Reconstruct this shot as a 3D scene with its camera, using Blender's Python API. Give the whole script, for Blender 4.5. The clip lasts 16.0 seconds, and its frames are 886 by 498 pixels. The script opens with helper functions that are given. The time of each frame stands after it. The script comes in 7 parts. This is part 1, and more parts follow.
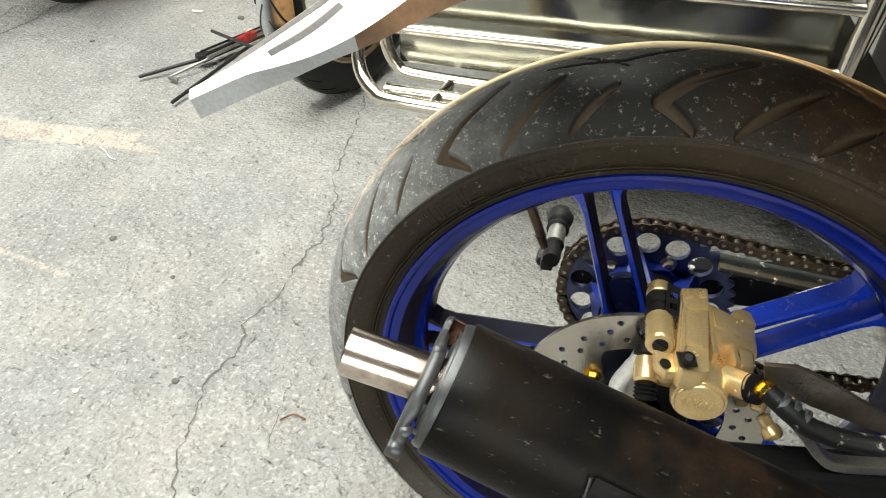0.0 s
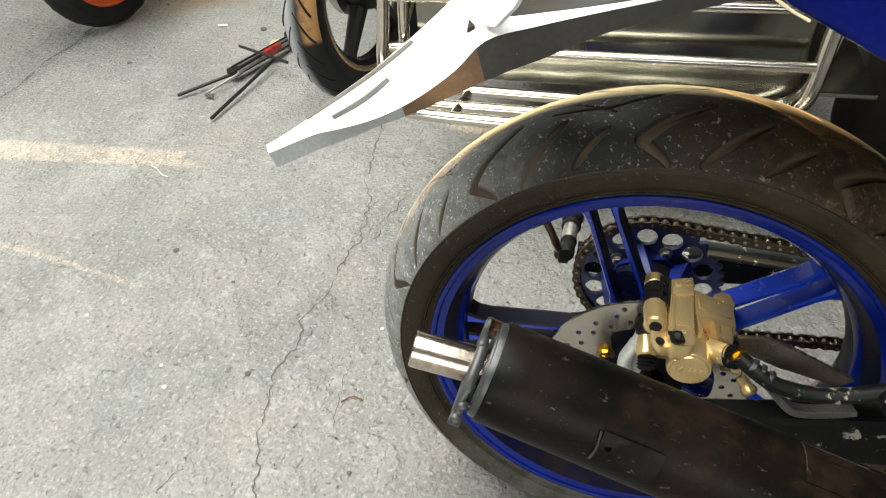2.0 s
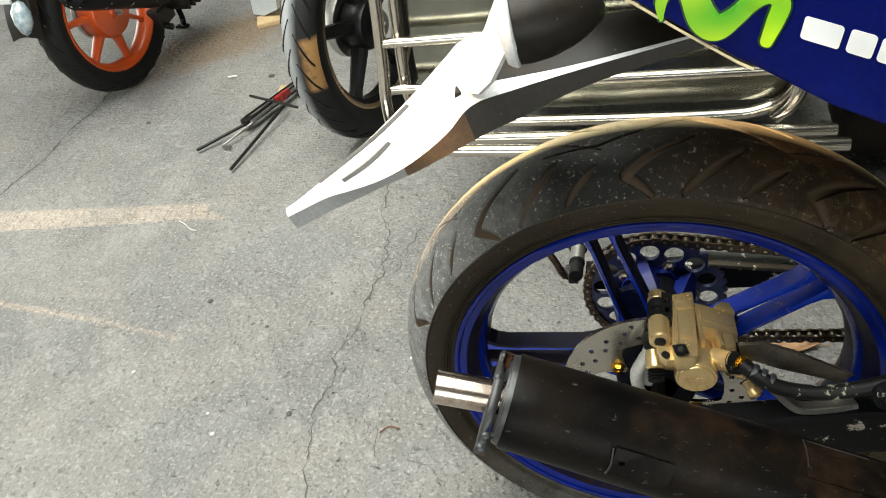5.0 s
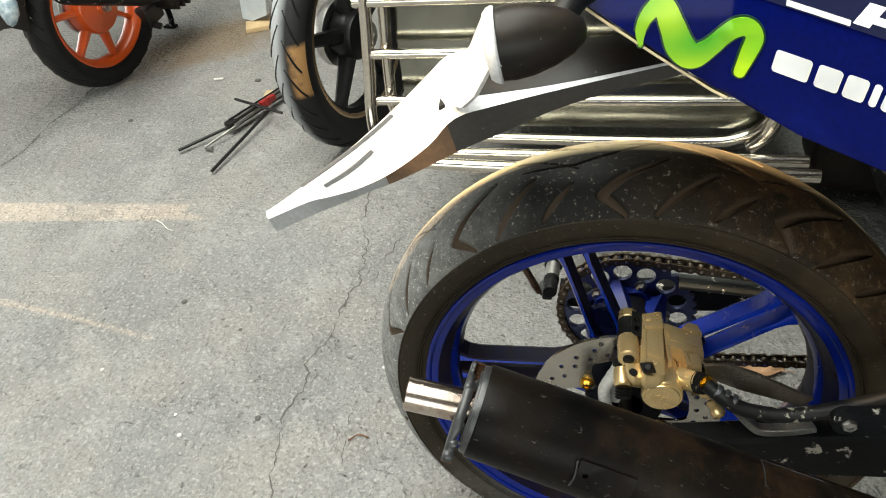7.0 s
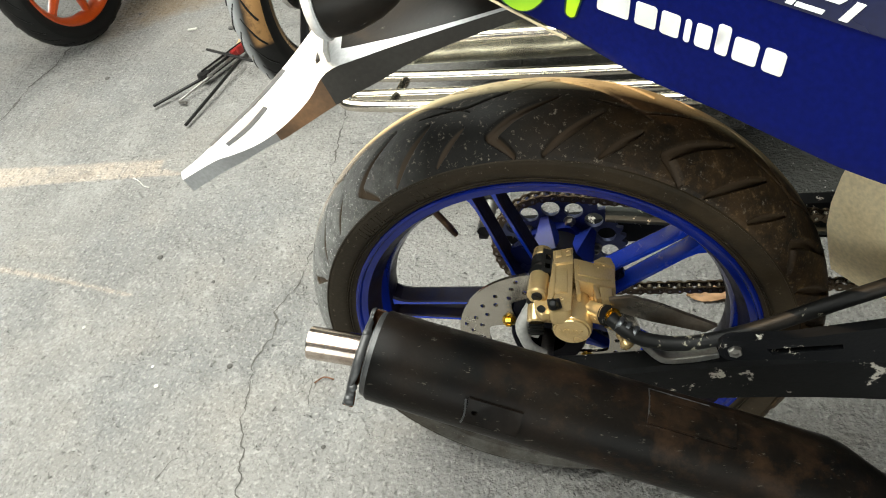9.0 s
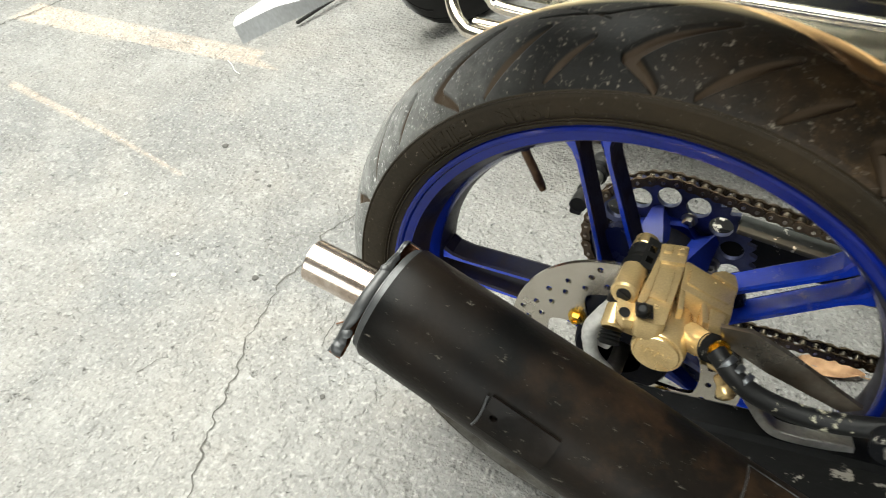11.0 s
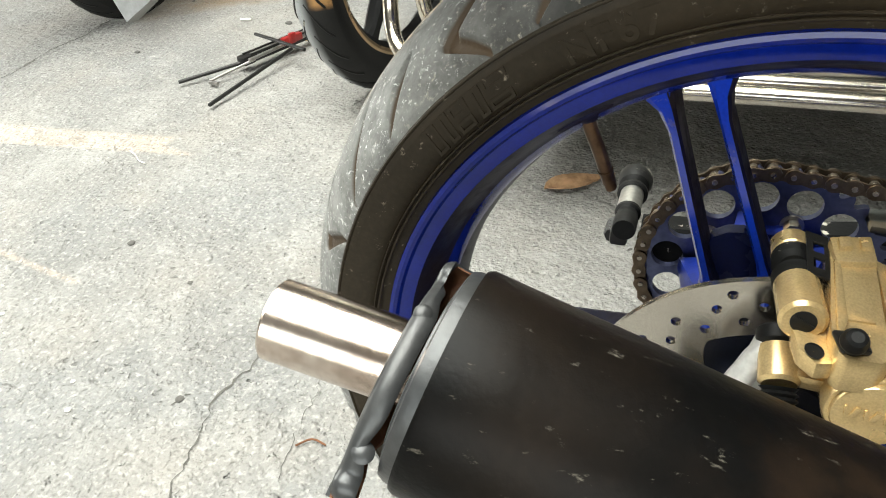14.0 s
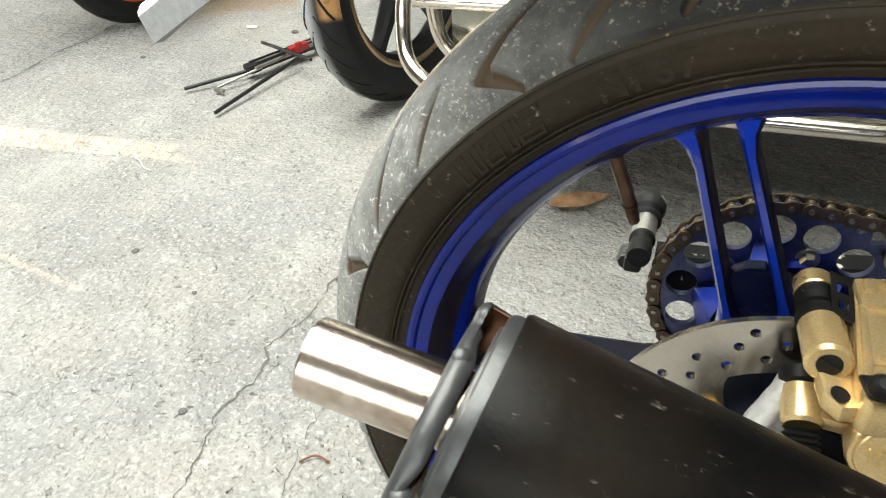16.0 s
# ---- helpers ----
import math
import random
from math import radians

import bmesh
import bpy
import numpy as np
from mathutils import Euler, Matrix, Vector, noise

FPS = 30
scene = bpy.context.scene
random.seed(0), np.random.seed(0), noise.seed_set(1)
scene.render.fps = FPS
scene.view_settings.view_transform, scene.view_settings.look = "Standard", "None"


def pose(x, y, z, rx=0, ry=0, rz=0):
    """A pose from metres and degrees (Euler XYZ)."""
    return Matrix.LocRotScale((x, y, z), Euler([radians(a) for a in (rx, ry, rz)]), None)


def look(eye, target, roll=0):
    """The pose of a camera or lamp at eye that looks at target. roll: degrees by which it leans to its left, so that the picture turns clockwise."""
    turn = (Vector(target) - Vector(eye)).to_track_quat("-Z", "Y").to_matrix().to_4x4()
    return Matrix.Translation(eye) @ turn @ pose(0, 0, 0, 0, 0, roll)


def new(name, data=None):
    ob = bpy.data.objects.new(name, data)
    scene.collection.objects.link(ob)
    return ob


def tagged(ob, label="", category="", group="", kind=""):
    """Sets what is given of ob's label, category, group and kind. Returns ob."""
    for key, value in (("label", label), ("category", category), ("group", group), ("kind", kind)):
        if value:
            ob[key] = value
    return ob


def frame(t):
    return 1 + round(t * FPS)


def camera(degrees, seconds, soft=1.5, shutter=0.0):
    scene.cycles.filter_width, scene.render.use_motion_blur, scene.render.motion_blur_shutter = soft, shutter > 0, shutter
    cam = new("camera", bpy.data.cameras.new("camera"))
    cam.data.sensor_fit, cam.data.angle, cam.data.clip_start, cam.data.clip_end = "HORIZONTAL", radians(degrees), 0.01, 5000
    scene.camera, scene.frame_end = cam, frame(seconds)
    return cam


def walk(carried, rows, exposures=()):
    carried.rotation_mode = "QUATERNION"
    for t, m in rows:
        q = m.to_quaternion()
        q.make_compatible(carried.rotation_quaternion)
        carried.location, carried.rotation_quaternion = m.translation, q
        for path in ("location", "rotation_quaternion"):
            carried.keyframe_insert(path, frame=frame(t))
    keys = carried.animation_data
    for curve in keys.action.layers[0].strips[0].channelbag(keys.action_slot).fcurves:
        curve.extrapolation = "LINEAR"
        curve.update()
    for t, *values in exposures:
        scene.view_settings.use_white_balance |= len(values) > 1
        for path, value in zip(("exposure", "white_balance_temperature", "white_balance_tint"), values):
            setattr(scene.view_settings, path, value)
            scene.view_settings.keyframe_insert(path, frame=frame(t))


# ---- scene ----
cam = camera(64.1, 16.0, soft=1.0, shutter=0.3)
PATH = [
    (0, -0.0684, -0.4214, 0.7767, 51.56, -0.73, 14.77),
    (0.5, -0.0740, -0.4287, 0.7845, 51.15, 2.19, 14.34),
    (1, -0.0748, -0.4301, 0.7936, 51.24, 3.60, 13.25),
    (1.5, -0.0710, -0.4491, 0.8316, 51.53, 3.29, 13.61),
    (2, -0.0600, -0.5072, 0.8910, 49.46, 3.18, 13.72),
    (2.5, -0.0514, -0.5195, 0.9052, 47.77, 6.51, 11.82),
    (3, -0.0545, -0.5062, 0.9140, 48.40, 8.83, 11.36),
    (3.2, -0.0497, -0.5098, 0.9170, 48.39, 8.95, 11.54),
    (5.3, -0.0349, -0.5267, 0.9515, 50.45, 9.08, 11.55),
    (5.5, -0.0384, -0.5275, 0.9528, 50.60, 9.38, 11.70),
    (6, -0.0451, -0.5184, 0.9513, 50.92, 9.44, 11.24),
    (6.5, -0.0372, -0.5304, 0.9496, 51.18, 5.67, 11.60),
    (7, -0.0316, -0.5356, 0.9509, 51.38, 5.79, 11.86),
    (7.5, -0.0225, -0.5365, 0.9501, 51.62, 5.32, 11.47),
    (8, 0.0042, -0.5273, 0.9524, 50.72, 6.56, 8.21),
    (8.2, 0.0226, -0.5263, 0.9546, 48.76, 7.38, 8.11),
    (10.3, 0.1334, -0.4491, 0.9238, 44.92, 7.87, 20.74),
    (10.5, 0.1183, -0.4377, 0.8942, 44.56, 6.52, 22.51),
    (11, 0.0579, -0.4110, 0.8040, 46.27, 2.07, 27.57),
    (11.5, -0.0274, -0.3563, 0.6599, 49.03, 0.66, 23.36),
    (12, -0.0590, -0.3133, 0.6168, 52.37, 2.35, 20.17),
    (12.5, -0.0704, -0.3011, 0.6055, 53.08, 2.97, 18.77),
    (13, -0.0710, -0.3024, 0.6129, 53.31, 3.17, 18.83),
    (13.5, -0.0677, -0.3033, 0.6201, 53.87, 3.63, 18.50),
    (14, -0.0658, -0.3071, 0.6276, 54.13, 3.75, 18.88),
    (14.5, -0.0655, -0.3067, 0.6288, 54.33, 3.73, 18.86),
    (15, -0.0630, -0.3080, 0.6301, 54.34, 3.56, 18.87),
    (15.5, -0.0622, -0.3074, 0.6296, 54.59, 3.00, 19.13),
    (16, -0.0823, -0.3054, 0.6383, 54.78, 2.40, 19.36),
]
EXPOSURES = [(0.0, 0.72), (1.5, 0.53), (3.0, 0.34), (5.5, 0.18), (8.0, 0.27), (10.5, 0.66), (12.5, 0.89), (16.0, 0.89)]
walk(cam, [(t, pose(x, y, z, rx, ry, rz)) for t, x, y, z, rx, ry, rz in PATH], EXPOSURES)

# ---- light ----
SUN_WAY = Vector((-0.80, 0.03, 0.58)).normalized()      # towards the sun
world = bpy.data.worlds.new("world")
scene.world = world
world.use_nodes = True
wn = world.node_tree
sky = wn.nodes.new("ShaderNodeTexSky")
sky.sky_type = "NISHITA"
sky.sun_disc = False
sky.sun_elevation = math.asin(SUN_WAY.z)
sky.sun_rotation = math.atan2(SUN_WAY.x, SUN_WAY.y)
wn.nodes["Background"].inputs["Strength"].default_value = 0.09
wn.links.new(sky.outputs["Color"], wn.nodes["Background"].inputs["Color"])

sun_data = bpy.data.lights.new("sun", "SUN")
sun_data.energy, sun_data.angle, sun_data.color = 5.0, radians(0.08), (1.0, 0.71, 0.41)
sun = new("sun", sun_data)
sun.matrix_world = look(SUN_WAY * 20, (0, 0, 0))


def fill_light(name, eye, target, sx, sy, watts, colour):
    data = bpy.data.lights.new(name, "AREA")
    data.shape, data.size, data.size_y, data.energy, data.color = "RECTANGLE", sx, sy, watts, colour
    ob = new(name, data)
    ob.matrix_world = look(eye, target)
    return ob


# Fill lamps at openings that are added out of view to brighten the floor.
ROOF_Z = 3.1
FILL_PANEL = (-2.2, -1.6, 0.3, 1.8)                      # x0, y0, x1, y1 of the panel added in the roof over the main lamp
ADDED_DOOR = (-2.3, 3.0, 2.6)                                # x0, x1 and height of the front opening added for fill light, at y -4.5
fill_light("skylight", (-0.95, 0.1, ROOF_Z - 0.02), (-0.95, 0.101, 0.0), 2.5, 3.4, 229, (0.975, 1.0, 0.925))
fill_light("doorway_light", (0.35, -4.45, 1.35), (0.1, 0.0, 0.8), 5.2, 2.4, 113, (0.97, 1.0, 0.925))
ADDED_SIDE_DOOR = (0.2, 4.4, 2.5)                            # y0, y1 and height of the side opening added for fill light, at x -6.8
fill_light("side_door_light", (-6.75, 2.3, 1.3), (0.0, 0.9, 0.9), 4.0, 2.3, 173, (0.97, 1.0, 0.925))


# ---- materials ----
def material(name, colour, rough=0.5, metal=0.0, dark=None, scale=20.0, amount=0.5, fine=250.0, bump=0.1,
             spec=0.5, coat=0.0, dust=None, dust_scale=8.0, stretch=(1, 1, 1), dust_edge=(0.5, 0.7), rough_var=0.1, bump_dist=0.002, glass=0.0):
    """A surface with variation at two scales: broad stains (dark), fine grain, and optional dust."""
    m = bpy.data.materials.new(name)
    m.use_nodes = True
    nt = m.node_tree
    b = nt.nodes["Principled BSDF"]
    tc = nt.nodes.new("ShaderNodeTexCoord")
    n1 = nt.nodes.new("ShaderNodeTexNoise")
    n1.inputs["Scale"].default_value, n1.inputs["Detail"].default_value = scale, 5.0
    n2 = nt.nodes.new("ShaderNodeTexNoise")
    n2.inputs["Scale"].default_value, n2.inputs["Detail"].default_value = fine, 3.0
    for n in (n1, n2):
        nt.links.new(tc.outputs["Object"], n.inputs["Vector"])
    mix = nt.nodes.new("ShaderNodeMix")
    mix.data_type = "RGBA"
    ramp = nt.nodes.new("ShaderNodeMapRange")
    ramp.inputs["From Min"].default_value, ramp.inputs["From Max"].default_value = 0.35, 0.7
    ramp.inputs["To Max"].default_value = amount
    nt.links.new(n1.outputs["Fac"], ramp.inputs["Value"])
    nt.links.new(ramp.outputs["Result"], mix.inputs["Factor"])
    c2 = dark if dark else tuple(c * 0.6 for c in colour)
    mix.inputs["A"].default_value, mix.inputs["B"].default_value = (*colour, 1), (*c2, 1)
    out = mix.outputs["Result"]
    g = nt.nodes.new("ShaderNodeMix")
    g.data_type, g.blend_type = "RGBA", "MULTIPLY"
    g.inputs["Factor"].default_value = 1.0
    gr = nt.nodes.new("ShaderNodeMapRange")
    gr.inputs["From Min"].default_value, gr.inputs["From Max"].default_value = 0.3, 0.7
    gr.inputs["To Min"].default_value, gr.inputs["To Max"].default_value = 0.85, 1.1
    nt.links.new(n2.outputs["Fac"], gr.inputs["Value"])
    nt.links.new(out, g.inputs["A"])
    nt.links.new(gr.outputs["Result"], g.inputs["B"])
    out = g.outputs["Result"]
    rr = nt.nodes.new("ShaderNodeMapRange")
    rr.inputs["To Min"].default_value, rr.inputs["To Max"].default_value = max(0.02, rough - rough_var), min(1.0, rough + rough_var)
    nt.links.new(n1.outputs["Fac"], rr.inputs["Value"])
    rough_out = rr.outputs["Result"]
    if dust:
        n3 = nt.nodes.new("ShaderNodeTexNoise")
        n3.inputs["Scale"].default_value, n3.inputs["Detail"].default_value, n3.inputs["Roughness"].default_value = dust_scale, 8.0, 0.7
        mp = nt.nodes.new("ShaderNodeMapping")
        mp.inputs["Scale"].default_value = stretch
        nt.links.new(tc.outputs["Object"], mp.inputs["Vector"])
        nt.links.new(mp.outputs["Vector"], n3.inputs["Vector"])
        dm = nt.nodes.new("ShaderNodeMapRange")
        dm.inputs["From Min"].default_value, dm.inputs["From Max"].default_value = dust_edge
        nt.links.new(n3.outputs["Fac"], dm.inputs["Value"])
        dx = nt.nodes.new("ShaderNodeMix")
        dx.data_type = "RGBA"
        dx.inputs["B"].default_value = (*dust, 1)
        nt.links.new(dm.outputs["Result"], dx.inputs["Factor"])
        nt.links.new(out, dx.inputs["A"])
        out = dx.outputs["Result"]
        rm = nt.nodes.new("ShaderNodeMix")
        rm.inputs["B"].default_value = 0.85
        nt.links.new(dm.outputs["Result"], rm.inputs["Factor"])
        nt.links.new(rough_out, rm.inputs["A"])
        rough_out = rm.outputs["Result"]
    nt.links.new(out, b.inputs["Base Color"])
    nt.links.new(rough_out, b.inputs["Roughness"])
    b.inputs["Metallic"].default_value = metal
    b.inputs["Specular IOR Level"].default_value = spec
    b.inputs["Coat Weight"].default_value = coat
    b.inputs["Coat Roughness"].default_value = 0.08
    b.inputs["Transmission Weight"].default_value = glass
    if bump:
        bp = nt.nodes.new("ShaderNodeBump")
        bp.inputs["Strength"].default_value, bp.inputs["Distance"].default_value = bump, bump_dist
        nt.links.new(n2.outputs["Fac"], bp.inputs["Height"])
        nt.links.new(bp.outputs["Normal"], b.inputs["Normal"])
    return m


def concrete_material():
    m = bpy.data.materials.new("worn_concrete")
    m.use_nodes = True
    nt = m.node_tree
    b = nt.nodes["Principled BSDF"]
    tc = nt.nodes.new("ShaderNodeTexCoord")

    def noise_at(scale, detail=5.0, rough=0.55):
        n = nt.nodes.new("ShaderNodeTexNoise")
        n.inputs["Scale"].default_value, n.inputs["Detail"].default_value, n.inputs["Roughness"].default_value = scale, detail, rough
        nt.links.new(tc.outputs["Object"], n.inputs["Vector"])
        return n.outputs["Fac"]

    def remap(v, a, z, lo, hi):
        r = nt.nodes.new("ShaderNodeMapRange")
        for k, x in zip(("From Min", "From Max", "To Min", "To Max"), (a, z, lo, hi)):
            r.inputs[k].default_value = x
        nt.links.new(v, r.inputs["Value"])
        return r.outputs["Result"]

    def blend(fac, a, c, kind="MIX"):
        x = nt.nodes.new("ShaderNodeMix")
        x.data_type, x.blend_type = "RGBA", kind
        if hasattr(fac, "links"):
            nt.links.new(fac, x.inputs["Factor"])
        else:
            x.inputs["Factor"].default_value = fac
        for key, v in (("A", a), ("B", c)):
            if hasattr(v, "links"):
                nt.links.new(v, x.inputs[key])
            else:
                x.inputs[key].default_value = (*v, 1)
        return x.outputs["Result"]

    broad = noise_at(1.6, 6.0, 0.6)
    patch = noise_at(7.0, 7.0, 0.65)
    grain = noise_at(52.0, 2.0, 0.5)
    lumps = noise_at(15.0, 4.0, 0.55)
    col = blend(remap(broad, 0.38, 0.60, 0.0, 1.0), (0.258, 0.249, 0.233), (0.182, 0.179, 0.172))
    col = blend(remap(noise_at(4.3, 5.0, 0.6), 0.50, 0.66, 0.0, 0.45), col, (0.285, 0.263, 0.233))
    col = blend(remap(noise_at(3.1, 5.0, 0.6), 0.52, 0.68, 0.0, 0.45), col, (0.226, 0.230, 0.228))
    col = blend(remap(patch, 0.50, 0.70, 0.0, 0.6), col, (0.318, 0.311, 0.292))
    col = blend(remap(patch, 0.28, 0.44, 0.60, 0.0), col, (0.168, 0.164, 0.156))
    col = blend(remap(noise_at(125.0, 2.0, 0.5), 0.28, 0.46, 0.62, 0.0), col, (0.120, 0.115, 0.106))
    col = blend(remap(noise_at(140.0, 2.0, 0.5), 0.54, 0.72, 0.0, 0.66), col, (0.395, 0.382, 0.356))
    col = blend(remap(noise_at(260.0, 2.0, 0.5), 0.30, 0.42, 0.30, 0.0), col, (0.150, 0.146, 0.136))
    col = blend(remap(noise_at(24.0, 5.0, 0.65), 0.58, 0.70, 0.0, 0.6), col, (0.350, 0.343, 0.322))
    shift = nt.nodes.new("ShaderNodeTexNoise")
    shift.inputs["Scale"].default_value, shift.inputs["Detail"].default_value = 95.0, 3.0
    nt.links.new(tc.outputs["Object"], shift.inputs["Vector"])
    bent = nt.nodes.new("ShaderNodeVectorMath")
    bent.operation = "MULTIPLY_ADD"
    bent.inputs[1].default_value = (0.024, 0.024, 0.024)
    nt.links.new(shift.outputs["Color"], bent.inputs[0])
    nt.links.new(tc.outputs["Object"], bent.inputs[2])

    def spots(scale, most, least, edge):
        """Ragged spots strewn at random, one at most in each cell; most and least: their radius in cells (below 0: none)."""
        v = nt.nodes.new("ShaderNodeTexVoronoi")
        v.inputs["Scale"].default_value = scale
        nt.links.new(bent.outputs["Vector"], v.inputs["Vector"])
        sep = nt.nodes.new("ShaderNodeSeparateColor")
        nt.links.new(v.outputs["Color"], sep.inputs["Color"])
        d = nt.nodes.new("ShaderNodeMath")
        d.operation = "SUBTRACT"
        nt.links.new(remap(sep.outputs["Red"], 0.0, 1.0, least, most), d.inputs[0])
        nt.links.new(v.outputs["Distance"], d.inputs[1])
        return remap(d.outputs["Value"], 0.0, edge, 0.0, 1.0)

    def total(a, b, kind="MAXIMUM"):
        x = nt.nodes.new("ShaderNodeMath")
        x.operation = kind
        nt.links.new(a, x.inputs[0])
        nt.links.new(b, x.inputs[1])
        return x.outputs["Value"]

    pits = total(spots(24.0, 0.20, -0.36, 0.14), spots(58.0, 0.32, -0.26, 0.20))
    chips = total(spots(41.0, 0.26, -0.30, 0.14), spots(83.0, 0.36, -0.26, 0.18))
    col = blend(remap(pits, 0.0, 1.0, 0.0, 0.38), col, (0.110, 0.106, 0.098))
    col = blend(remap(chips, 0.0, 1.0, 0.0, 0.55), col, (0.385, 0.376, 0.352))
    # brown oil stain and painted shadow beside the scooter, and shade painted on the floor past the wheel
    for place, turn, size, tint, most in (((-1.48, 1.78, 0.0), 42, (0.58, 0.29, 1.0), (0.175, 0.120, 0.066), 0.80),
                                          ((0.66, 0.72, 0.0), 0, (0.50, 0.40, 1.0), (0.030, 0.031, 0.027), 0.93)):
        mp = nt.nodes.new("ShaderNodeMapping")
        mp.vector_type = "TEXTURE"
        mp.inputs["Location"].default_value, mp.inputs["Rotation"].default_value, mp.inputs["Scale"].default_value = place, (0, 0, radians(turn)), size
        nt.links.new(tc.outputs["Object"], mp.inputs["Vector"])
        ln = nt.nodes.new("ShaderNodeVectorMath")
        ln.operation = "LENGTH"
        nt.links.new(mp.outputs["Vector"], ln.inputs[0])
        am = nt.nodes.new("ShaderNodeMath")
        am.operation = "SUBTRACT"
        nt.links.new(patch, am.inputs[0])
        nt.links.new(remap(ln.outputs["Value"], 0.3, 1.2, 0.0, 0.7), am.inputs[1])
        col = blend(remap(am.outputs["Value"], 0.05, 0.45 if turn else 0.22, 0.0, most), col, tint)
    col = blend(1.0, col, (0.94, 0.94, 0.945), "MULTIPLY")
    nt.links.new(col, b.inputs["Base Color"])
    b.inputs["Roughness"].default_value = 0.82
    b.inputs["Specular IOR Level"].default_value = 0.35
    hm = nt.nodes.new("ShaderNodeMath")
    hm.operation = "SUBTRACT"
    nt.links.new(total(grain, remap(chips, 0.0, 1.0, 0.0, 0.22), "ADD"), hm.inputs[0])
    nt.links.new(remap(pits, 0.0, 1.0, 0.0, 0.42), hm.inputs[1])
    b1 = nt.nodes.new("ShaderNodeBump")
    b1.inputs["Strength"].default_value, b1.inputs["Distance"].default_value = 1.0, 0.008
    nt.links.new(hm.outputs["Value"], b1.inputs["Height"])
    b2 = nt.nodes.new("ShaderNodeBump")
    b2.inputs["Strength"].default_value, b2.inputs["Distance"].default_value = 0.6, 0.03
    nt.links.new(patch, b2.inputs["Height"])
    b3 = nt.nodes.new("ShaderNodeBump")
    b3.inputs["Strength"].default_value, b3.inputs["Distance"].default_value = 0.8, 0.018
    nt.links.new(lumps, b3.inputs["Height"])
    b4 = nt.nodes.new("ShaderNodeBump")
    b4.inputs["Strength"].default_value, b4.inputs["Distance"].default_value = 0.9, 0.0045
    nt.links.new(noise_at(165.0, 1.5, 0.5), b4.inputs["Height"])
    nt.links.new(b4.outputs["Normal"], b1.inputs["Normal"])
    nt.links.new(b1.outputs["Normal"], b3.inputs["Normal"])
    nt.links.new(b3.outputs["Normal"], b2.inputs["Normal"])
    nt.links.new(b2.outputs["Normal"], b.inputs["Normal"])
    return m


CONCRETE = concrete_material()
CRACK = material("crack_dirt", (0.095, 0.09, 0.08), 0.95, scale=30, dark=(0.035, 0.034, 0.03), bump=0.3)
TREAD = material("tread_rubber", (0.0060, 0.0056, 0.0050), 0.55, dark=(0.0150, 0.0115, 0.0075), spec=0.15, scale=10, fine=420, bump=0.16,
                 dust=(0.22, 0.195, 0.155), dust_scale=190, dust_edge=(0.585, 0.71))


def add_dirt_and_light(m, colour, x0, x1, scale, lo, hi, most=0.9, axis="X", span=None):
    """Dirt, and at some calls painted light, laid towards one end of an axis, broken up by noise."""
    nt = m.node_tree
    b = nt.nodes["Principled BSDF"]
    old = b.inputs["Base Color"].links[0].from_socket
    tc = nt.nodes.new("ShaderNodeTexCoord")
    sep = nt.nodes.new("ShaderNodeSeparateXYZ")
    nt.links.new(tc.outputs["Object"], sep.inputs["Vector"])
    g = nt.nodes.new("ShaderNodeMapRange")
    g.inputs["From Min"].default_value, g.inputs["From Max"].default_value = x0, x1
    nt.links.new(sep.outputs[axis], g.inputs["Value"])
    n = nt.nodes.new("ShaderNodeTexNoise")
    n.inputs["Scale"].default_value, n.inputs["Detail"].default_value, n.inputs["Roughness"].default_value = scale, 9.0, 0.72
    nt.links.new(tc.outputs["Object"], n.inputs["Vector"])
    k = nt.nodes.new("ShaderNodeMapRange")
    k.inputs["From Min"].default_value, k.inputs["From Max"].default_value, k.inputs["To Max"].default_value = lo, hi, most
    nt.links.new(n.outputs["Fac"], k.inputs["Value"])
    mul = nt.nodes.new("ShaderNodeMath")
    mul.operation = "MULTIPLY"
    nt.links.new(g.outputs["Result"], mul.inputs[0])
    nt.links.new(k.outputs["Result"], mul.inputs[1])
    amount = mul.outputs["Value"]
    if span:                                    # a patch that ends at two heights
        for edge, fade in ((span[0], 0.012), (span[1], -0.012)):
            e = nt.nodes.new("ShaderNodeMapRange")
            e.inputs["From Min"].default_value, e.inputs["From Max"].default_value = edge, edge + fade
            nt.links.new(sep.outputs["Z"], e.inputs["Value"])
            both = nt.nodes.new("ShaderNodeMath")
            both.operation = "MULTIPLY"
            nt.links.new(amount, both.inputs[0])
            nt.links.new(e.outputs["Result"], both.inputs[1])
            amount = both.outputs["Value"]
    x = nt.nodes.new("ShaderNodeMix")
    x.data_type = "RGBA"
    x.inputs["B"].default_value = (*colour, 1)
    nt.links.new(amount, x.inputs["Factor"])
    nt.links.new(old, x.inputs["A"])
    nt.links.new(x.outputs["Result"], b.inputs["Base Color"])


add_dirt_and_light(TREAD, (0.070, 0.040, 0.017), -0.04, 0.20, 30.0, 0.34, 0.66, 0.80)
add_dirt_and_light(TREAD, (0.24, 0.155, 0.075), 0.05, 0.24, 120.0, 0.55, 0.70, 0.60)
add_dirt_and_light(TREAD, (0.245, 0.245, 0.235), -0.10, -0.25, 60.0, 0.10, 0.62, 0.80)
add_dirt_and_light(TREAD, (0.55, 0.55, 0.53), -0.13, -0.22, 330.0, 0.585, 0.64, 0.85)
add_dirt_and_light(TREAD, (0.50, 0.50, 0.48), -0.16, -0.24, 95.0, 0.60, 0.66, 0.7)

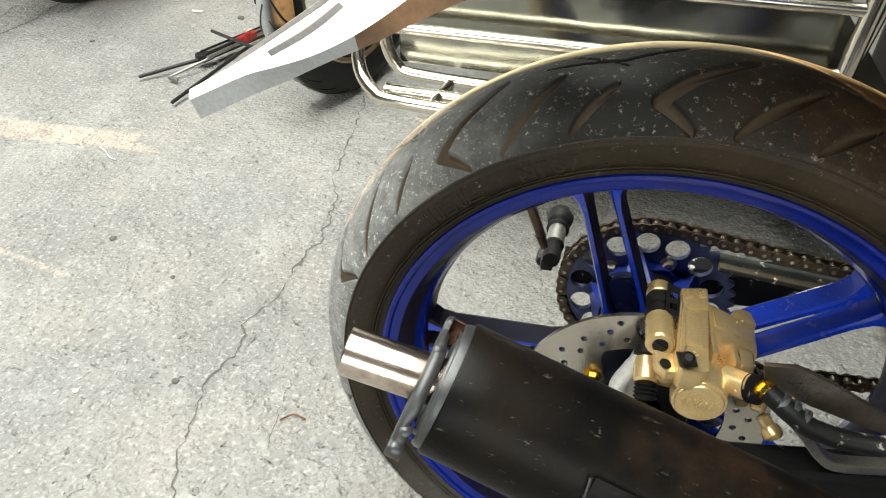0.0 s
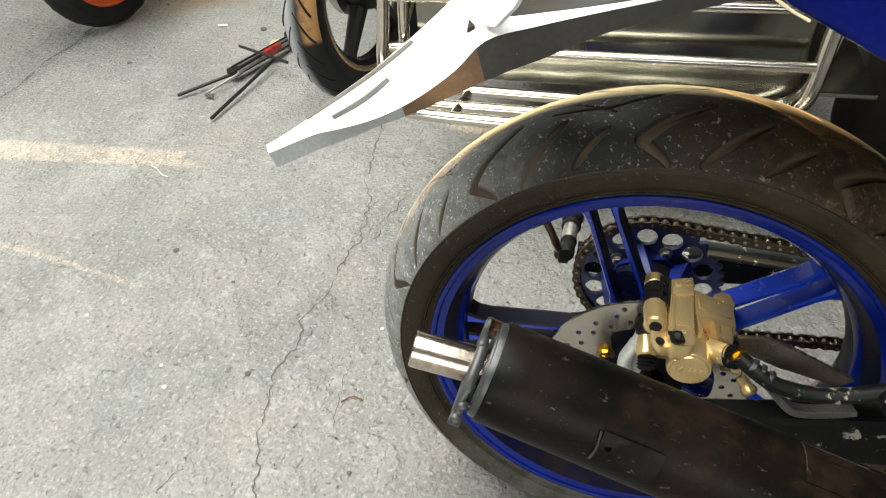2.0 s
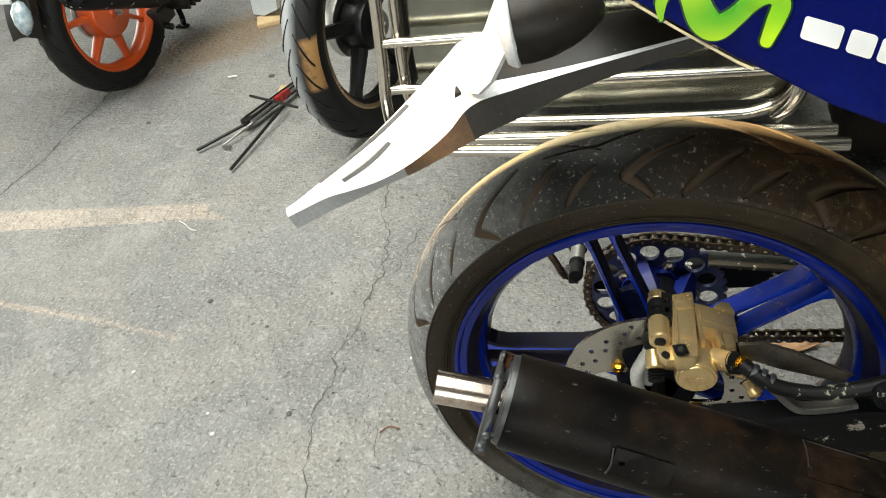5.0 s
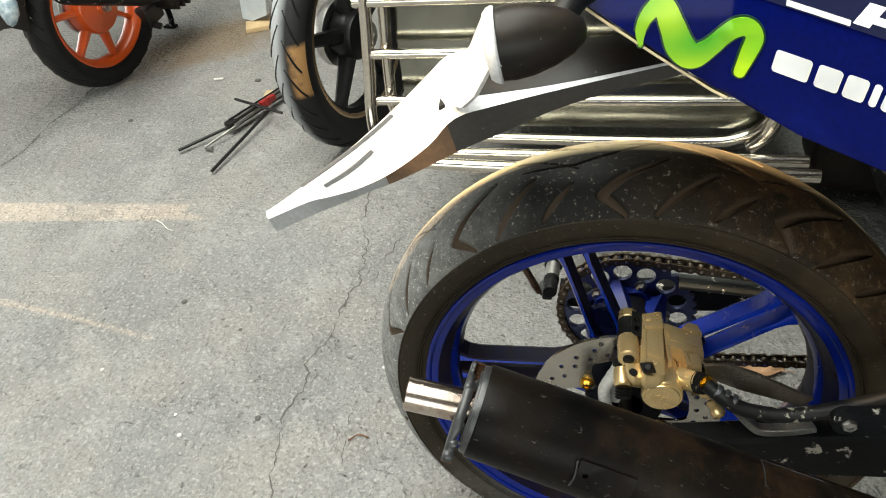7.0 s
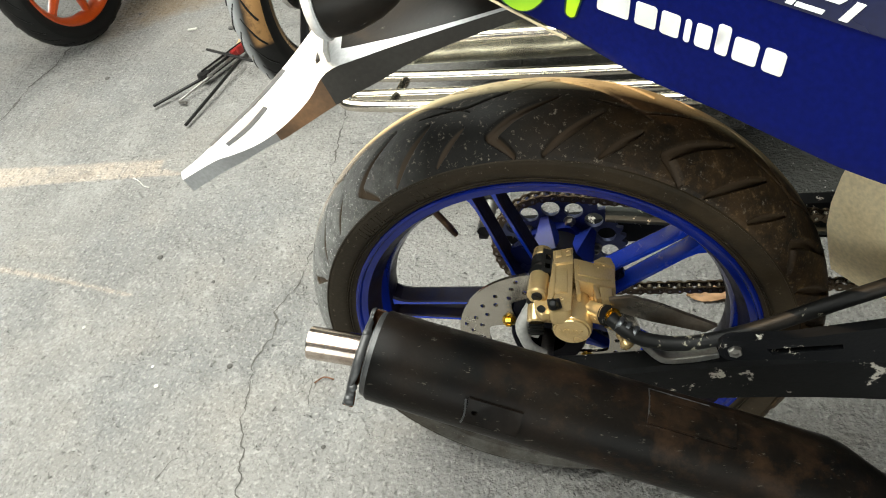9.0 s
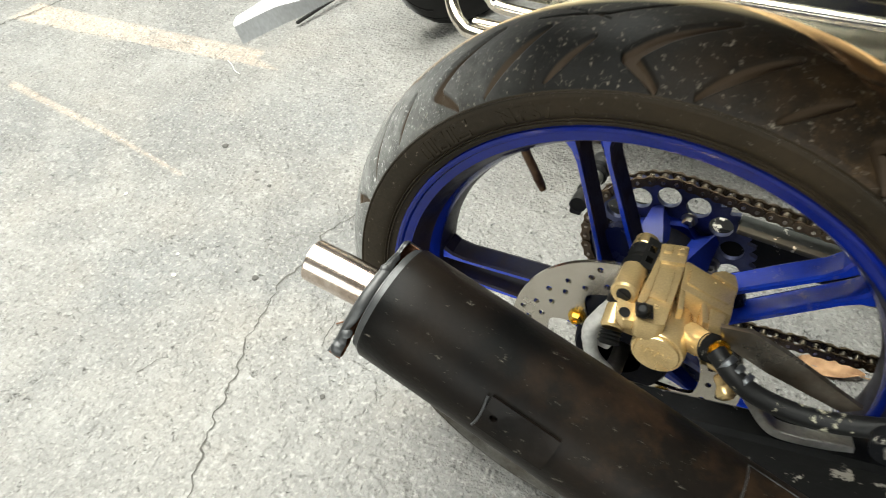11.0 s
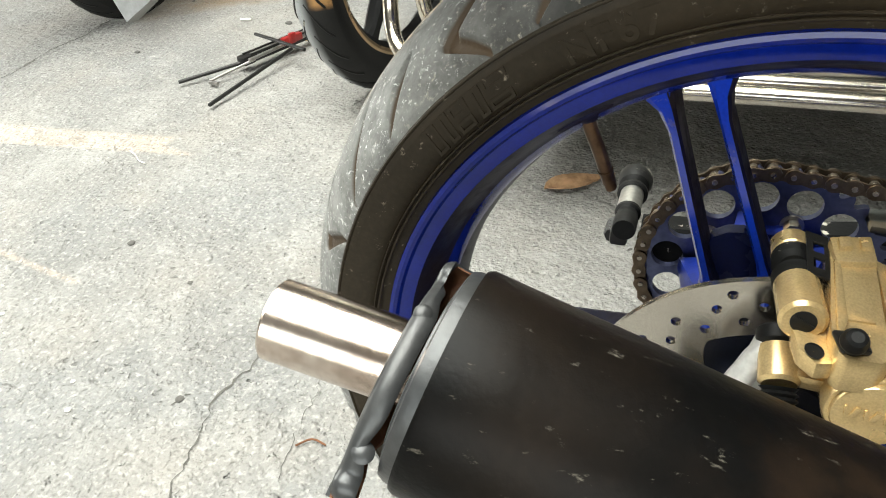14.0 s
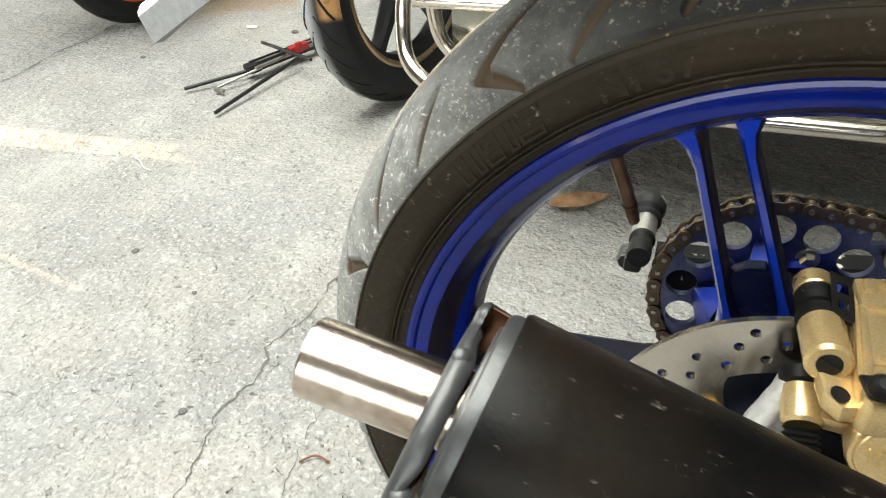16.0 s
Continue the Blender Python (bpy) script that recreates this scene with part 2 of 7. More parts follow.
# Dust on the far shoulder, coloured brighter to carry its sunlit strip.
add_dirt_and_light(TREAD, (0.62, 0.50, 0.30), 0.054, 0.070, 40.0, 0.22, 0.46, 0.92, "Y")


def add_grooves(m, colour):
    """Mud lying in the grooves of the tread, by the mesh's own groove depth."""
    nt = m.node_tree
    b = nt.nodes["Principled BSDF"]
    old = b.inputs["Base Color"].links[0].from_socket
    at = nt.nodes.new("ShaderNodeAttribute")
    at.attribute_name = "groove"
    k = nt.nodes.new("ShaderNodeMapRange")
    k.inputs["From Min"].default_value, k.inputs["From Max"].default_value = 0.30, 0.62
    nt.links.new(at.outputs["Fac"], k.inputs["Value"])
    x = nt.nodes.new("ShaderNodeMix")
    x.data_type = "RGBA"
    x.inputs["B"].default_value = (*colour, 1)
    nt.links.new(k.outputs["Result"], x.inputs["Factor"])
    nt.links.new(old, x.inputs["A"])
    nt.links.new(x.outputs["Result"], b.inputs["Base Color"])


add_grooves(TREAD, (0.046, 0.031, 0.019))
SIDEWALL = material("sidewall_rubber", (0.016, 0.0125, 0.0082), 0.52, spec=0.14, dark=(0.038, 0.028, 0.017), scale=9, fine=300, bump=0.12,
                    dust=(0.20, 0.17, 0.13), dust_scale=170, dust_edge=(0.62, 0.70))
add_dirt_and_light(SIDEWALL, (0.050, 0.035, 0.020), -0.12, 0.2, 14.0, 0.38, 0.66, 0.85)
add_dirt_and_light(SIDEWALL, (0.13, 0.128, 0.118), -0.10, -0.27, 30.0, 0.30, 0.62, 0.70, "Z")
RUBBER = material("black_rubber", (0.008, 0.008, 0.008), 0.5, spec=0.2, scale=30, bump=0.1, dust=(0.22, 0.21, 0.17), dust_scale=38, dust_edge=(0.615, 0.66))
BLUE = material("blue_wheel_paint", (0.002, 0.011, 0.165), 0.16, scale=25, dark=(0.002, 0.008, 0.095), amount=0.8, coat=0.15, rough_var=0.05, fine=500, bump=0.04,
                spec=0.3, dust=(0.05, 0.05, 0.10), dust_scale=70, dust_edge=(0.74, 1.0))
# Brighter copy of the wheel blue; the light on the spokes is painted in.
SPOKE_BLUE = material("lit_spoke_blue", (0.005, 0.032, 0.38), 0.20, scale=30, dark=(0.004, 0.021, 0.25), amount=0.7, coat=0.8, spec=0.35, rough_var=0.05, fine=500, bump=0.03, dust=(0.045, 0.032, 0.028), dust_scale=60, dust_edge=(0.60, 0.80))
# Darker copy of the wheel blue: shade painted in, along with brown grime.
RIM_BARREL = material("shaded_grimy_blue_paint", (0.0022, 0.0040, 0.026), 0.42, spec=0.12, scale=18, dark=(0.011, 0.0068, 0.0052), amount=0.9, fine=400, bump=0.08,
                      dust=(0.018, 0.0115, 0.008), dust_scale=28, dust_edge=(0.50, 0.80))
# Wheel blue darkened by the shade near the hub, put into the colour.
DARK_BLUE = material("shaded_blue_casting", (0.0035, 0.007, 0.042), 0.28, spec=0.35, scale=40, dark=(0.006, 0.007, 0.03), amount=0.9, fine=400, bump=0.08)
FAIRING_BLUE = material("blue_gloss_plastic", (0.0013, 0.0046, 0.088), 0.24, spec=0.12, scale=6, dark=(0.0010, 0.0036, 0.066), coat=0.0, bump=0.02)
NAVY = material("navy_plastic", (0.010, 0.013, 0.05), 0.3, scale=6, coat=0.3, bump=0.02)
GREEN = material("green_decal", (0.085, 0.46, 0.016), 0.30, scale=26, dark=(0.42, 0.64, 0.012), amount=1.0, bump=0.0)

GREEN_EDGE = material("dark_green_decal", (0.006, 0.040, 0.022), 0.4, scale=30, bump=0.0)
WHITE_DECAL = material("white_decal", (0.80, 0.80, 0.80), 0.4, scale=30, dark=(0.77, 0.77, 0.78), bump=0.0)
for m_ in (GREEN, WHITE_DECAL):
    for node in m_.node_tree.nodes:
        if node.type == "TEX_NOISE":
            node.inputs["Detail"].default_value = 0.0
            node.inputs["Scale"].default_value = min(26.0, node.inputs["Scale"].default_value)
CHROME = material("polished_stainless", (0.75, 0.70, 0.62), 0.19, 1.0, scale=18, dark=(0.60, 0.52, 0.42), amount=0.5, bump=0.03, rough_var=0.05)
# Its dark mottling paints in blurred reflections of the things before it.
SHEET = material("stainless_sheet", (0.36, 0.36, 0.31), 0.16, 1.0, scale=7, dark=(0.15, 0.15, 0.13), amount=0.9, fine=9, bump=0.06, bump_dist=0.02, rough_var=0.05)
TIP_STEEL = material("brushed_steel_tip", (0.62, 0.535, 0.47), 0.21, 1.0, scale=130, dark=(0.44, 0.35, 0.29), amount=0.6, bump=0.03, rough_var=0.04)
add_dirt_and_light(TIP_STEEL, (0.24, 0.16, 0.115), -0.176, -0.150, 70.0, 0.36, 0.62, 0.75)
DISC_STEEL = material("brake_disc_steel", (0.56, 0.52, 0.46), 0.24, 1.0, scale=30, dark=(0.44, 0.40, 0.34), amount=0.5, fine=900, bump=0.03)
STEEL = material("dull_steel", (0.42, 0.41, 0.39), 0.38, 1.0, scale=40, dark=(0.22, 0.20, 0.18), amount=0.7, bump=0.1)
ALLOY = material("cast_aluminium", (0.55, 0.54, 0.52), 0.42, 1.0, scale=35, dark=(0.30, 0.29, 0.28), amount=0.6, bump=0.15)
CHAIN_STEEL = material("oily_chain_steel", (0.15, 0.115, 0.08), 0.40, 1.0, scale=160, dark=(0.07, 0.05, 0.035), amount=0.8, bump=0.1)
GOLD = material("gold_paint", (0.76, 0.56, 0.28), 0.25, 0.62, scale=38, dark=(0.63, 0.43, 0.18), amount=0.6, bump=0.0, fine=900)
GOLD_BOLT = material("gold_bolt", (0.80, 0.50, 0.08), 0.22, 1.0, scale=60, bump=0.03)
MUFFLER_BLACK = material("heat_stained_black_paint", (0.0026, 0.0025, 0.0024), 0.40, spec=0.08, scale=13, dark=(0.0095, 0.0066, 0.0046), amount=1.0, fine=260, bump=0.10,
                         dust=(0.085, 0.076, 0.062), dust_scale=170, stretch=(0.5, 1.5, 1.0), dust_edge=(0.622, 0.70))
add_dirt_and_light(MUFFLER_BLACK, (0.034, 0.0185, 0.0100), -0.06, 0.06, 24.0, 0.50, 0.72, 0.70)
PALE_CAST = material("pale_cast_aluminium", (0.62, 0.61, 0.59), 0.36, 0.4, scale=45, dark=(0.36, 0.35, 0.33), amount=0.6, bump=0.15)
CLAMP_GREY = material("dark_grey_clamp", (0.048, 0.050, 0.052), 0.36, 0.5, scale=30, dark=(0.060, 0.058, 0.056), bump=0.1)
RUST = material("rust", (0.14, 0.055, 0.022), 0.85, scale=60, dark=(0.05, 0.025, 0.015), bump=0.3)
BLACK_PLASTIC = material("black_plastic", (0.009, 0.008, 0.007), 0.42, spec=0.18, scale=25, dark=(0.030, 0.021, 0.014), bump=0.08,
                         dust=(0.26, 0.24, 0.21), dust_scale=150, dust_edge=(0.655, 0.73))
BLACK_PAINT = material("worn_black_paint", (0.0045, 0.0048, 0.005), 0.38, spec=0.10, scale=20, dark=(0.012, 0.012, 0.013), bump=0.06,
                       dust=(0.42, 0.39, 0.34), dust_scale=38, dust_edge=(0.61, 0.63))
# Tan that paints sunlight onto the fender's dark flank.
SUNLIT_TAN = material("sunlit_tan_plastic", (0.150, 0.080, 0.036), 0.6, scale=25, dark=(0.060, 0.034, 0.017), amount=0.9, bump=0.1)
WHITE_PLASTIC = material("white_plastic", (0.62, 0.625, 0.63), 0.42, scale=12, dark=(0.55, 0.555, 0.56), bump=0.03)
# Greyer copy of the white plastic, with the near flank's shade painted in.
SHADED_WHITE = material("shaded_white_plastic", (0.27, 0.275, 0.28), 0.5, scale=14, dark=(0.20, 0.20, 0.20), bump=0.05)
GREY_PLASTIC = material("grey_plastic", (0.040, 0.038, 0.034), 0.40, spec=0.3, scale=15, dark=(0.026, 0.023, 0.020), bump=0.05,
                        dust=(0.30, 0.28, 0.26), dust_scale=130, dust_edge=(0.66, 0.71))
CLEAR_LENS = material("clear_lens", (0.56, 0.58, 0.58), 0.15, scale=30, bump=0.0, coat=0.6)
ORANGE = material("orange_wheel_paint", (0.56, 0.078, 0.010), 0.33, scale=20, dark=(0.45, 0.07, 0.01), coat=0.3, bump=0.04)
CREAM = material("cream_plastic", (0.76, 0.64, 0.42), 0.45, scale=20, dark=(0.60, 0.47, 0.27), amount=0.7, bump=0.1)
WOOD = material("pale_wood", (0.50, 0.36, 0.19), 0.7, scale=30, dark=(0.36, 0.24, 0.12), bump=0.2)
TOOL_STEEL = material("blackened_tool_steel", (0.011, 0.011, 0.0105), 0.42, 0.2, scale=60, dark=(0.012, 0.011, 0.010), bump=0.1)
RED = material("red_paint", (0.26, 0.016, 0.013), 0.4, scale=40, bump=0.05)
LEAF = material("dry_leaf", (0.50, 0.30, 0.16), 0.8, scale=60, dark=(0.19, 0.10, 0.045), amount=0.8, bump=0.3)
GRIT = material("grit", (0.30, 0.29, 0.27), 0.9, scale=40, dark=(0.12, 0.115, 0.11), amount=1.0, bump=0.2)
PALE = material("pale_litter", (0.62, 0.60, 0.55), 0.8, scale=40, bump=0.1)
WALL_PAINT = material("added_wall_paint", (0.13, 0.123, 0.108), 0.85, scale=2, dark=(0.09, 0.083, 0.072), fine=60, bump=0.1)
ROOF_SHEET = material("roof_sheet", (0.09, 0.083, 0.073), 0.7, 0.0, scale=2, dark=(0.09, 0.08, 0.07), bump=0.05)
BRONZE = material("bronze_rim_lip", (0.50, 0.36, 0.22), 0.3, 0.9, scale=25, bump=0.04)
DARK_METAL = material("black_wheel_paint", (0.007, 0.0072, 0.0076), 0.4, spec=0.22, scale=25, bump=0.05, coat=0.08)
SIGN_WHITE = material("sign_white", (0.60, 0.62, 0.58), 0.6, scale=20, bump=0.02)
SIGN_GREEN = material("sign_green", (0.02, 0.20, 0.10), 0.6, scale=20, bump=0.02)


# ---- mesh helpers ----
def smooth(bm, angle=35):
    lim = radians(angle)
    for f in bm.faces:
        f.smooth = True
    for e in bm.edges:
        e.smooth = not (len(e.link_faces) == 2 and e.calc_face_angle(0.0) > lim) and len(e.link_faces) == 2
    return bm


def to_object(name, bm, mats, angle=35):
    bmesh.ops.recalc_face_normals(bm, faces=bm.faces)
    smooth(bm, angle)
    me = bpy.data.meshes.new(name)
    bm.to_mesh(me)
    bm.free()
    for m in (mats if isinstance(mats, (list, tuple)) else [mats]):
        me.materials.append(m)
    return new(name, me)


def part(name, bm, mats, parent, label="", angle=35):
    ob = to_object(name, bm, mats, angle)
    ob.parent = parent
    if label:
        tagged(ob, label)
    return ob


def thing(name, label, category, m=Matrix(), group="", kind=""):
    ob = new(name)
    ob.empty_display_size = 0.1
    ob.matrix_world = m
    return tagged(ob, label, category, group, kind)


def solid(name, bm, mats, label, category, m=Matrix(), group="", kind="", angle=35):
    ob = to_object(name, bm, mats, angle)
    ob.matrix_world = m
    return tagged(ob, label, category, group, kind)


def L(u, v, n):
    """Motorcycle coordinates: u forward, v up, n out to its right side."""
    return Vector((u, -n, v))


def frame_along(way):
    w = Vector(way).normalized()
    a = w.orthogonal().normalized()
    return a, w.cross(a), w


def add_lathe(bm, profile, segs=96, centre=(0, 0, 0), axis=(0, 1, 0), mat=0, closed=False, start=0.0, sweep=2 * math.pi):
    """profile: (along the axis, radius)."""
    a, b, w = frame_along(axis)
    if abs(Vector(axis).normalized().y) > 0.999:
        a, b, w = Vector((1, 0, 0)), Vector((0, 0, 1)), Vector((0, 1, 0)) * (1 if axis[1] > 0 else -1)
    c = Vector(centre)
    full = sweep > 6.28
    rings = []
    for i in range(segs if full else segs + 1):
        t = start + sweep * i / segs
        d = a * math.cos(t) + b * math.sin(t)
        rings.append([bm.verts.new(c + w * y + d * r) for y, r in profile])
    n = len(profile)
    for i in range(segs):
        p, q = rings[i], rings[(i + 1) % len(rings)]
        for j in range(n if closed else n - 1):
            k = (j + 1) % n
            f = bm.faces.new((p[j], p[k], q[k], q[j]))
            f.material_index = mat
    return rings


def add_rod(bm, p, q, r, segs=16, r2=None, mat=0, round_end=0.0):
    p, q = Vector(p), Vector(q)
    ln = (q - p).length
    r2 = r if r2 is None else r2
    e = min(round_end, ln * 0.3, r * 0.6)
    prof = [(0, 0.0001), (0, r - e), (e, r), (ln - e, r2), (ln, max(r2 - e, 0.0001)), (ln, 0.0001)] if e > 0 else [(0, 0.0001), (0, r), (ln, r2), (ln, 0.0001)]
    return add_lathe(bm, prof, segs, p, q - p, mat)


def spline(points, steps=8):
    """A smooth curve through the points (Catmull-Rom)."""
    pts = [Vector(p) for p in points]
    ext = [pts[0] * 2 - pts[1], *pts, pts[-1] * 2 - pts[-2]]
    out = []
    for i in range(1, len(ext) - 2):
        p0, p1, p2, p3 = ext[i - 1:i + 3]
        for k in range(steps):
            t = k / steps
            out.append(0.5 * (2 * p1 + (p2 - p0) * t + (2 * p0 - 5 * p1 + 4 * p2 - p3) * t * t + (3 * p1 - p0 - 3 * p2 + p3) * t ** 3))
    out.append(pts[-1])
    return out


def add_tube(bm, path, r, segs=14, mat=0, caps=True):
    pts = [Vector(p) for p in path]
    prev = None
    rings = []
    for i, p in enumerate(pts):
        w = (pts[min(i + 1, len(pts) - 1)] - pts[max(i - 1, 0)]).normalized()
        if prev is None:
            a = w.orthogonal().normalized()
        else:
            a = (prev - w * prev.dot(w)).normalized()
        prev = a
        b = w.cross(a)
        rr = r[i] if isinstance(r, (list, tuple)) else r
        rings.append([bm.verts.new(p + (a * math.cos(2 * math.pi * k / segs) + b * math.sin(2 * math.pi * k / segs)) * rr) for k in range(segs)])
    for i in range(len(rings) - 1):
        for k in range(segs):
            f = bm.faces.new((rings[i][k], rings[i][(k + 1) % segs], rings[i + 1][(k + 1) % segs], rings[i + 1][k]))
            f.material_index = mat
    if caps:
        for ring in (rings[0], rings[-1]):
            bm.faces.new(ring).material_index = mat
    return rings


def add_box(bm, centre, size, m=None, bevel=0.0, mat=0, segs=2):
    """A box with rounded edges; m turns it about its centre."""
    tmp = bmesh.new()
    bmesh.ops.create_cube(tmp, size=1.0)
    for v in tmp.verts:
        v.co = Vector((v.co.x * size[0], v.co.y * size[1], v.co.z * size[2]))
    if bevel:
        bmesh.ops.bevel(tmp, geom=list(tmp.edges), offset=bevel, segments=segs, affect="EDGES", profile=0.6)
    turn = m if m is not None else Matrix()
    merge(bm, tmp, Matrix.Translation(centre) @ turn, mat)


def merge(bm, other, m=Matrix(), mat=0):
    made = {}
    for v in other.verts:
        made[v] = bm.verts.new(m @ v.co)
    for f in other.faces:
        g = bm.faces.new([made[v] for v in f.verts])
        g.material_index = f.material_index + mat
    other.free()


def inside(p, poly):
    x, y = p
    res = False
    for i in range(len(poly)):
        x1, y1 = poly[i]
        x2, y2 = poly[i - 1]
        if (y1 > y) != (y2 > y) and x < (x2 - x1) * (y - y1) / (y2 - y1) + x1:
            res = not res
    return res


def ring_points(cx, cy, r, n=20, phase=0.0):
    return [(cx + r * math.cos(phase + 2 * math.pi * i / n), cy + r * math.sin(phase + 2 * math.pi * i / n)) for i in range(n)]


def add_plate(bm, outer, holes, lay, mat=0):
    """A flat plate with holes through it. lay(x, y, side) gives the place of a plan point on either face."""
    from mathutils.geometry import delaunay_2d_cdt
    pts, edges = [], []
    for loop in (outer, *holes):
        k = len(pts)
        pts += [Vector(p) for p in loop]
        edges += [(k + i, k + (i + 1) % len(loop)) for i in range(len(loop))]
    co, _, faces, _, _, _ = delaunay_2d_cdt(pts, edges, [], 0, 1e-7)
    keep = []
    for f in faces:
        c = sum((co[i] for i in f), Vector((0, 0))) / len(f)
        if inside(c, outer) and not any(inside(c, h) for h in holes):
            keep.append(f)
    front = [bm.verts.new(lay(p.x, p.y, 0)) for p in co]
    back = [bm.verts.new(lay(p.x, p.y, 1)) for p in co]
    count = {}
    for f in keep:
        bm.faces.new([front[i] for i in f]).material_index = mat
        bm.faces.new([back[i] for i in reversed(f)]).material_index = mat
        for i in range(len(f)):
            e = (f[i], f[(i + 1) % len(f)])
            count[e] = count.get(e, 0) + 1
    for a, b in count:
        if (b, a) not in count:
            bm.faces.new((front[b], front[a], back[a], back[b])).material_index = mat
    for v in [v for v in bm.verts if not v.link_faces]:
        bm.verts.remove(v)


def xz_plate(bm, outer, holes, y0, y1, mat=0):
    add_plate(bm, outer, holes, lambda x, z, s: Vector((x, y1 if s else y0, z)), mat)


def add_sheet(bm, rows_of_points, thick=0.0, mat=0):
    """A surface through rows of points, given a thickness along its normals."""
    top = [[bm.verts.new(Vector(p)) for p in row] for row in rows_of_points]
    for i in range(len(top) - 1):
        for j in range(len(top[0]) - 1):
            bm.faces.new((top[i][j], top[i][j + 1], top[i + 1][j + 1], top[i + 1][j])).material_index = mat
    if thick:
        bm.normal_update()
        low = [[bm.verts.new(v.co - v.normal * thick) for v in row] for row in top]
        for i in range(len(top) - 1):
            for j in range(len(top[0]) - 1):
                bm.faces.new((low[i][j], low[i + 1][j], low[i + 1][j + 1], low[i][j + 1])).material_index = mat
        rim = [(i, 0) for i in range(len(top))] + [(len(top) - 1, j) for j in range(1, len(top[0]))]
        rim += [(i, len(top[0]) - 1) for i in range(len(top) - 2, -1, -1)] + [(0, j) for j in range(len(top[0]) - 2, 0, -1)]
        for k in range(len(rim)):
            a, b = rim[k], rim[(k + 1) % len(rim)]
            bm.faces.new((top[a[0]][a[1]], low[a[0]][a[1]], low[b[0]][b[1]], top[b[0]][b[1]])).material_index = mat


# ---- the setting ----
def build_ground():
    bm = bmesh.new()
    xs = [-40, -12, -6, -4, -3, -2.5] + [-2.2 + 0.05 * i for i in range(69)] + [1.5, 2, 3, 6, 12, 40]
    ys = [-40, -12, -6, -3, -1.5, -1.0] + [-0.7 + 0.05 * i for i in range(59)] + [2.5, 3, 4, 6, 12, 40]
    grid = [[bm.verts.new((x, y, 0.004 * (noise.noise(Vector((x * 1.3, y * 1.3, 0.3)))) * (1 if -2.3 < x < 1.3 and -0.8 < y < 2.3 else 0))) for x in xs] for y in ys]
    for i in range(len(ys) - 1):
        for j in range(len(xs) - 1):
            bm.faces.new((grid[i][j], grid[i][j + 1], grid[i + 1][j + 1], grid[i + 1][j]))
    return solid("ground", bm, CONCRETE, "worn grey concrete workshop floor with cracks and grit", "floor", kind="structure")


def ground_z(x, y):
    return 0.004 * noise.noise(Vector((x * 1.3, y * 1.3, 0.3))) if -2.3 < x < 1.3 and -0.8 < y < 2.3 else 0.0


def build_crack(points, width, seed):
    """A hairline crack: a ragged dark strip filled with dirt, lying in the floor."""
    rnd = random.Random(seed)
    bm = bmesh.new()
    line = []
    for i in range(len(points) - 1):
        a, b = Vector((*points[i], 0)), Vector((*points[i + 1], 0))
        n = max(3, int((b - a).length / 0.007))
        side = (b - a).normalized().cross(Vector((0, 0, 1)))
        line += [a.lerp(b, k / n) + side * (0.007 * noise.noise(Vector((i * 3.1 + k * 0.33, seed * 7.0, 0.5))) + rnd.uniform(-0.0030, 0.0030)) for k in range(n)]
    prev = None
    for i, p in enumerate(line[:-1]):
        w = (line[i + 1] - p).normalized().cross(Vector((0, 0, 1)))
        h = width * (0.05 + 2.3 * max(0.0, noise.noise(Vector((i * 0.11, seed, 0))) + 0.20) + rnd.uniform(0, 0.70)) * 0.5
        z = ground_z(p.x, p.y) + 0.0012
        pair = (bm.verts.new((p.x + w.x * h, p.y + w.y * h, z)), bm.verts.new((p.x - w.x * h, p.y - w.y * h, z)))
        if prev:
            bm.faces.new((prev[0], prev[1], pair[1], pair[0]))
        prev = pair
    return bm


def wall_slab(name, lo, hi, label, mat=WALL_PAINT):
    bm = bmesh.new()
    c = (Vector(lo) + Vector(hi)) / 2
    add_box(bm, c, Vector(hi) - Vector(lo))
    return solid(name, bm, mat, label, "wall", kind="structure")


build_ground()
# Walls and roof are added out of view to block and shape the light.
WALL_X, WALL_FRONT = -6.8, -4.5
wall_slab("wall_back", (WALL_X, 7.0, 0.0), (5.0, 7.15, ROOF_Z), "unseen plain back wall")
wall_slab("wall_side", (5.0, WALL_FRONT, 0.0), (5.15, 7.15, ROOF_Z), "unseen plain side wall")


def along_sun(p):
    """Where the sunbeam that ends at p comes through the roof."""
    p = Vector(p)
    q = p + SUN_WAY * ((ROOF_Z - p.z) / SUN_WAY.z)
    return (q.x, q.y)


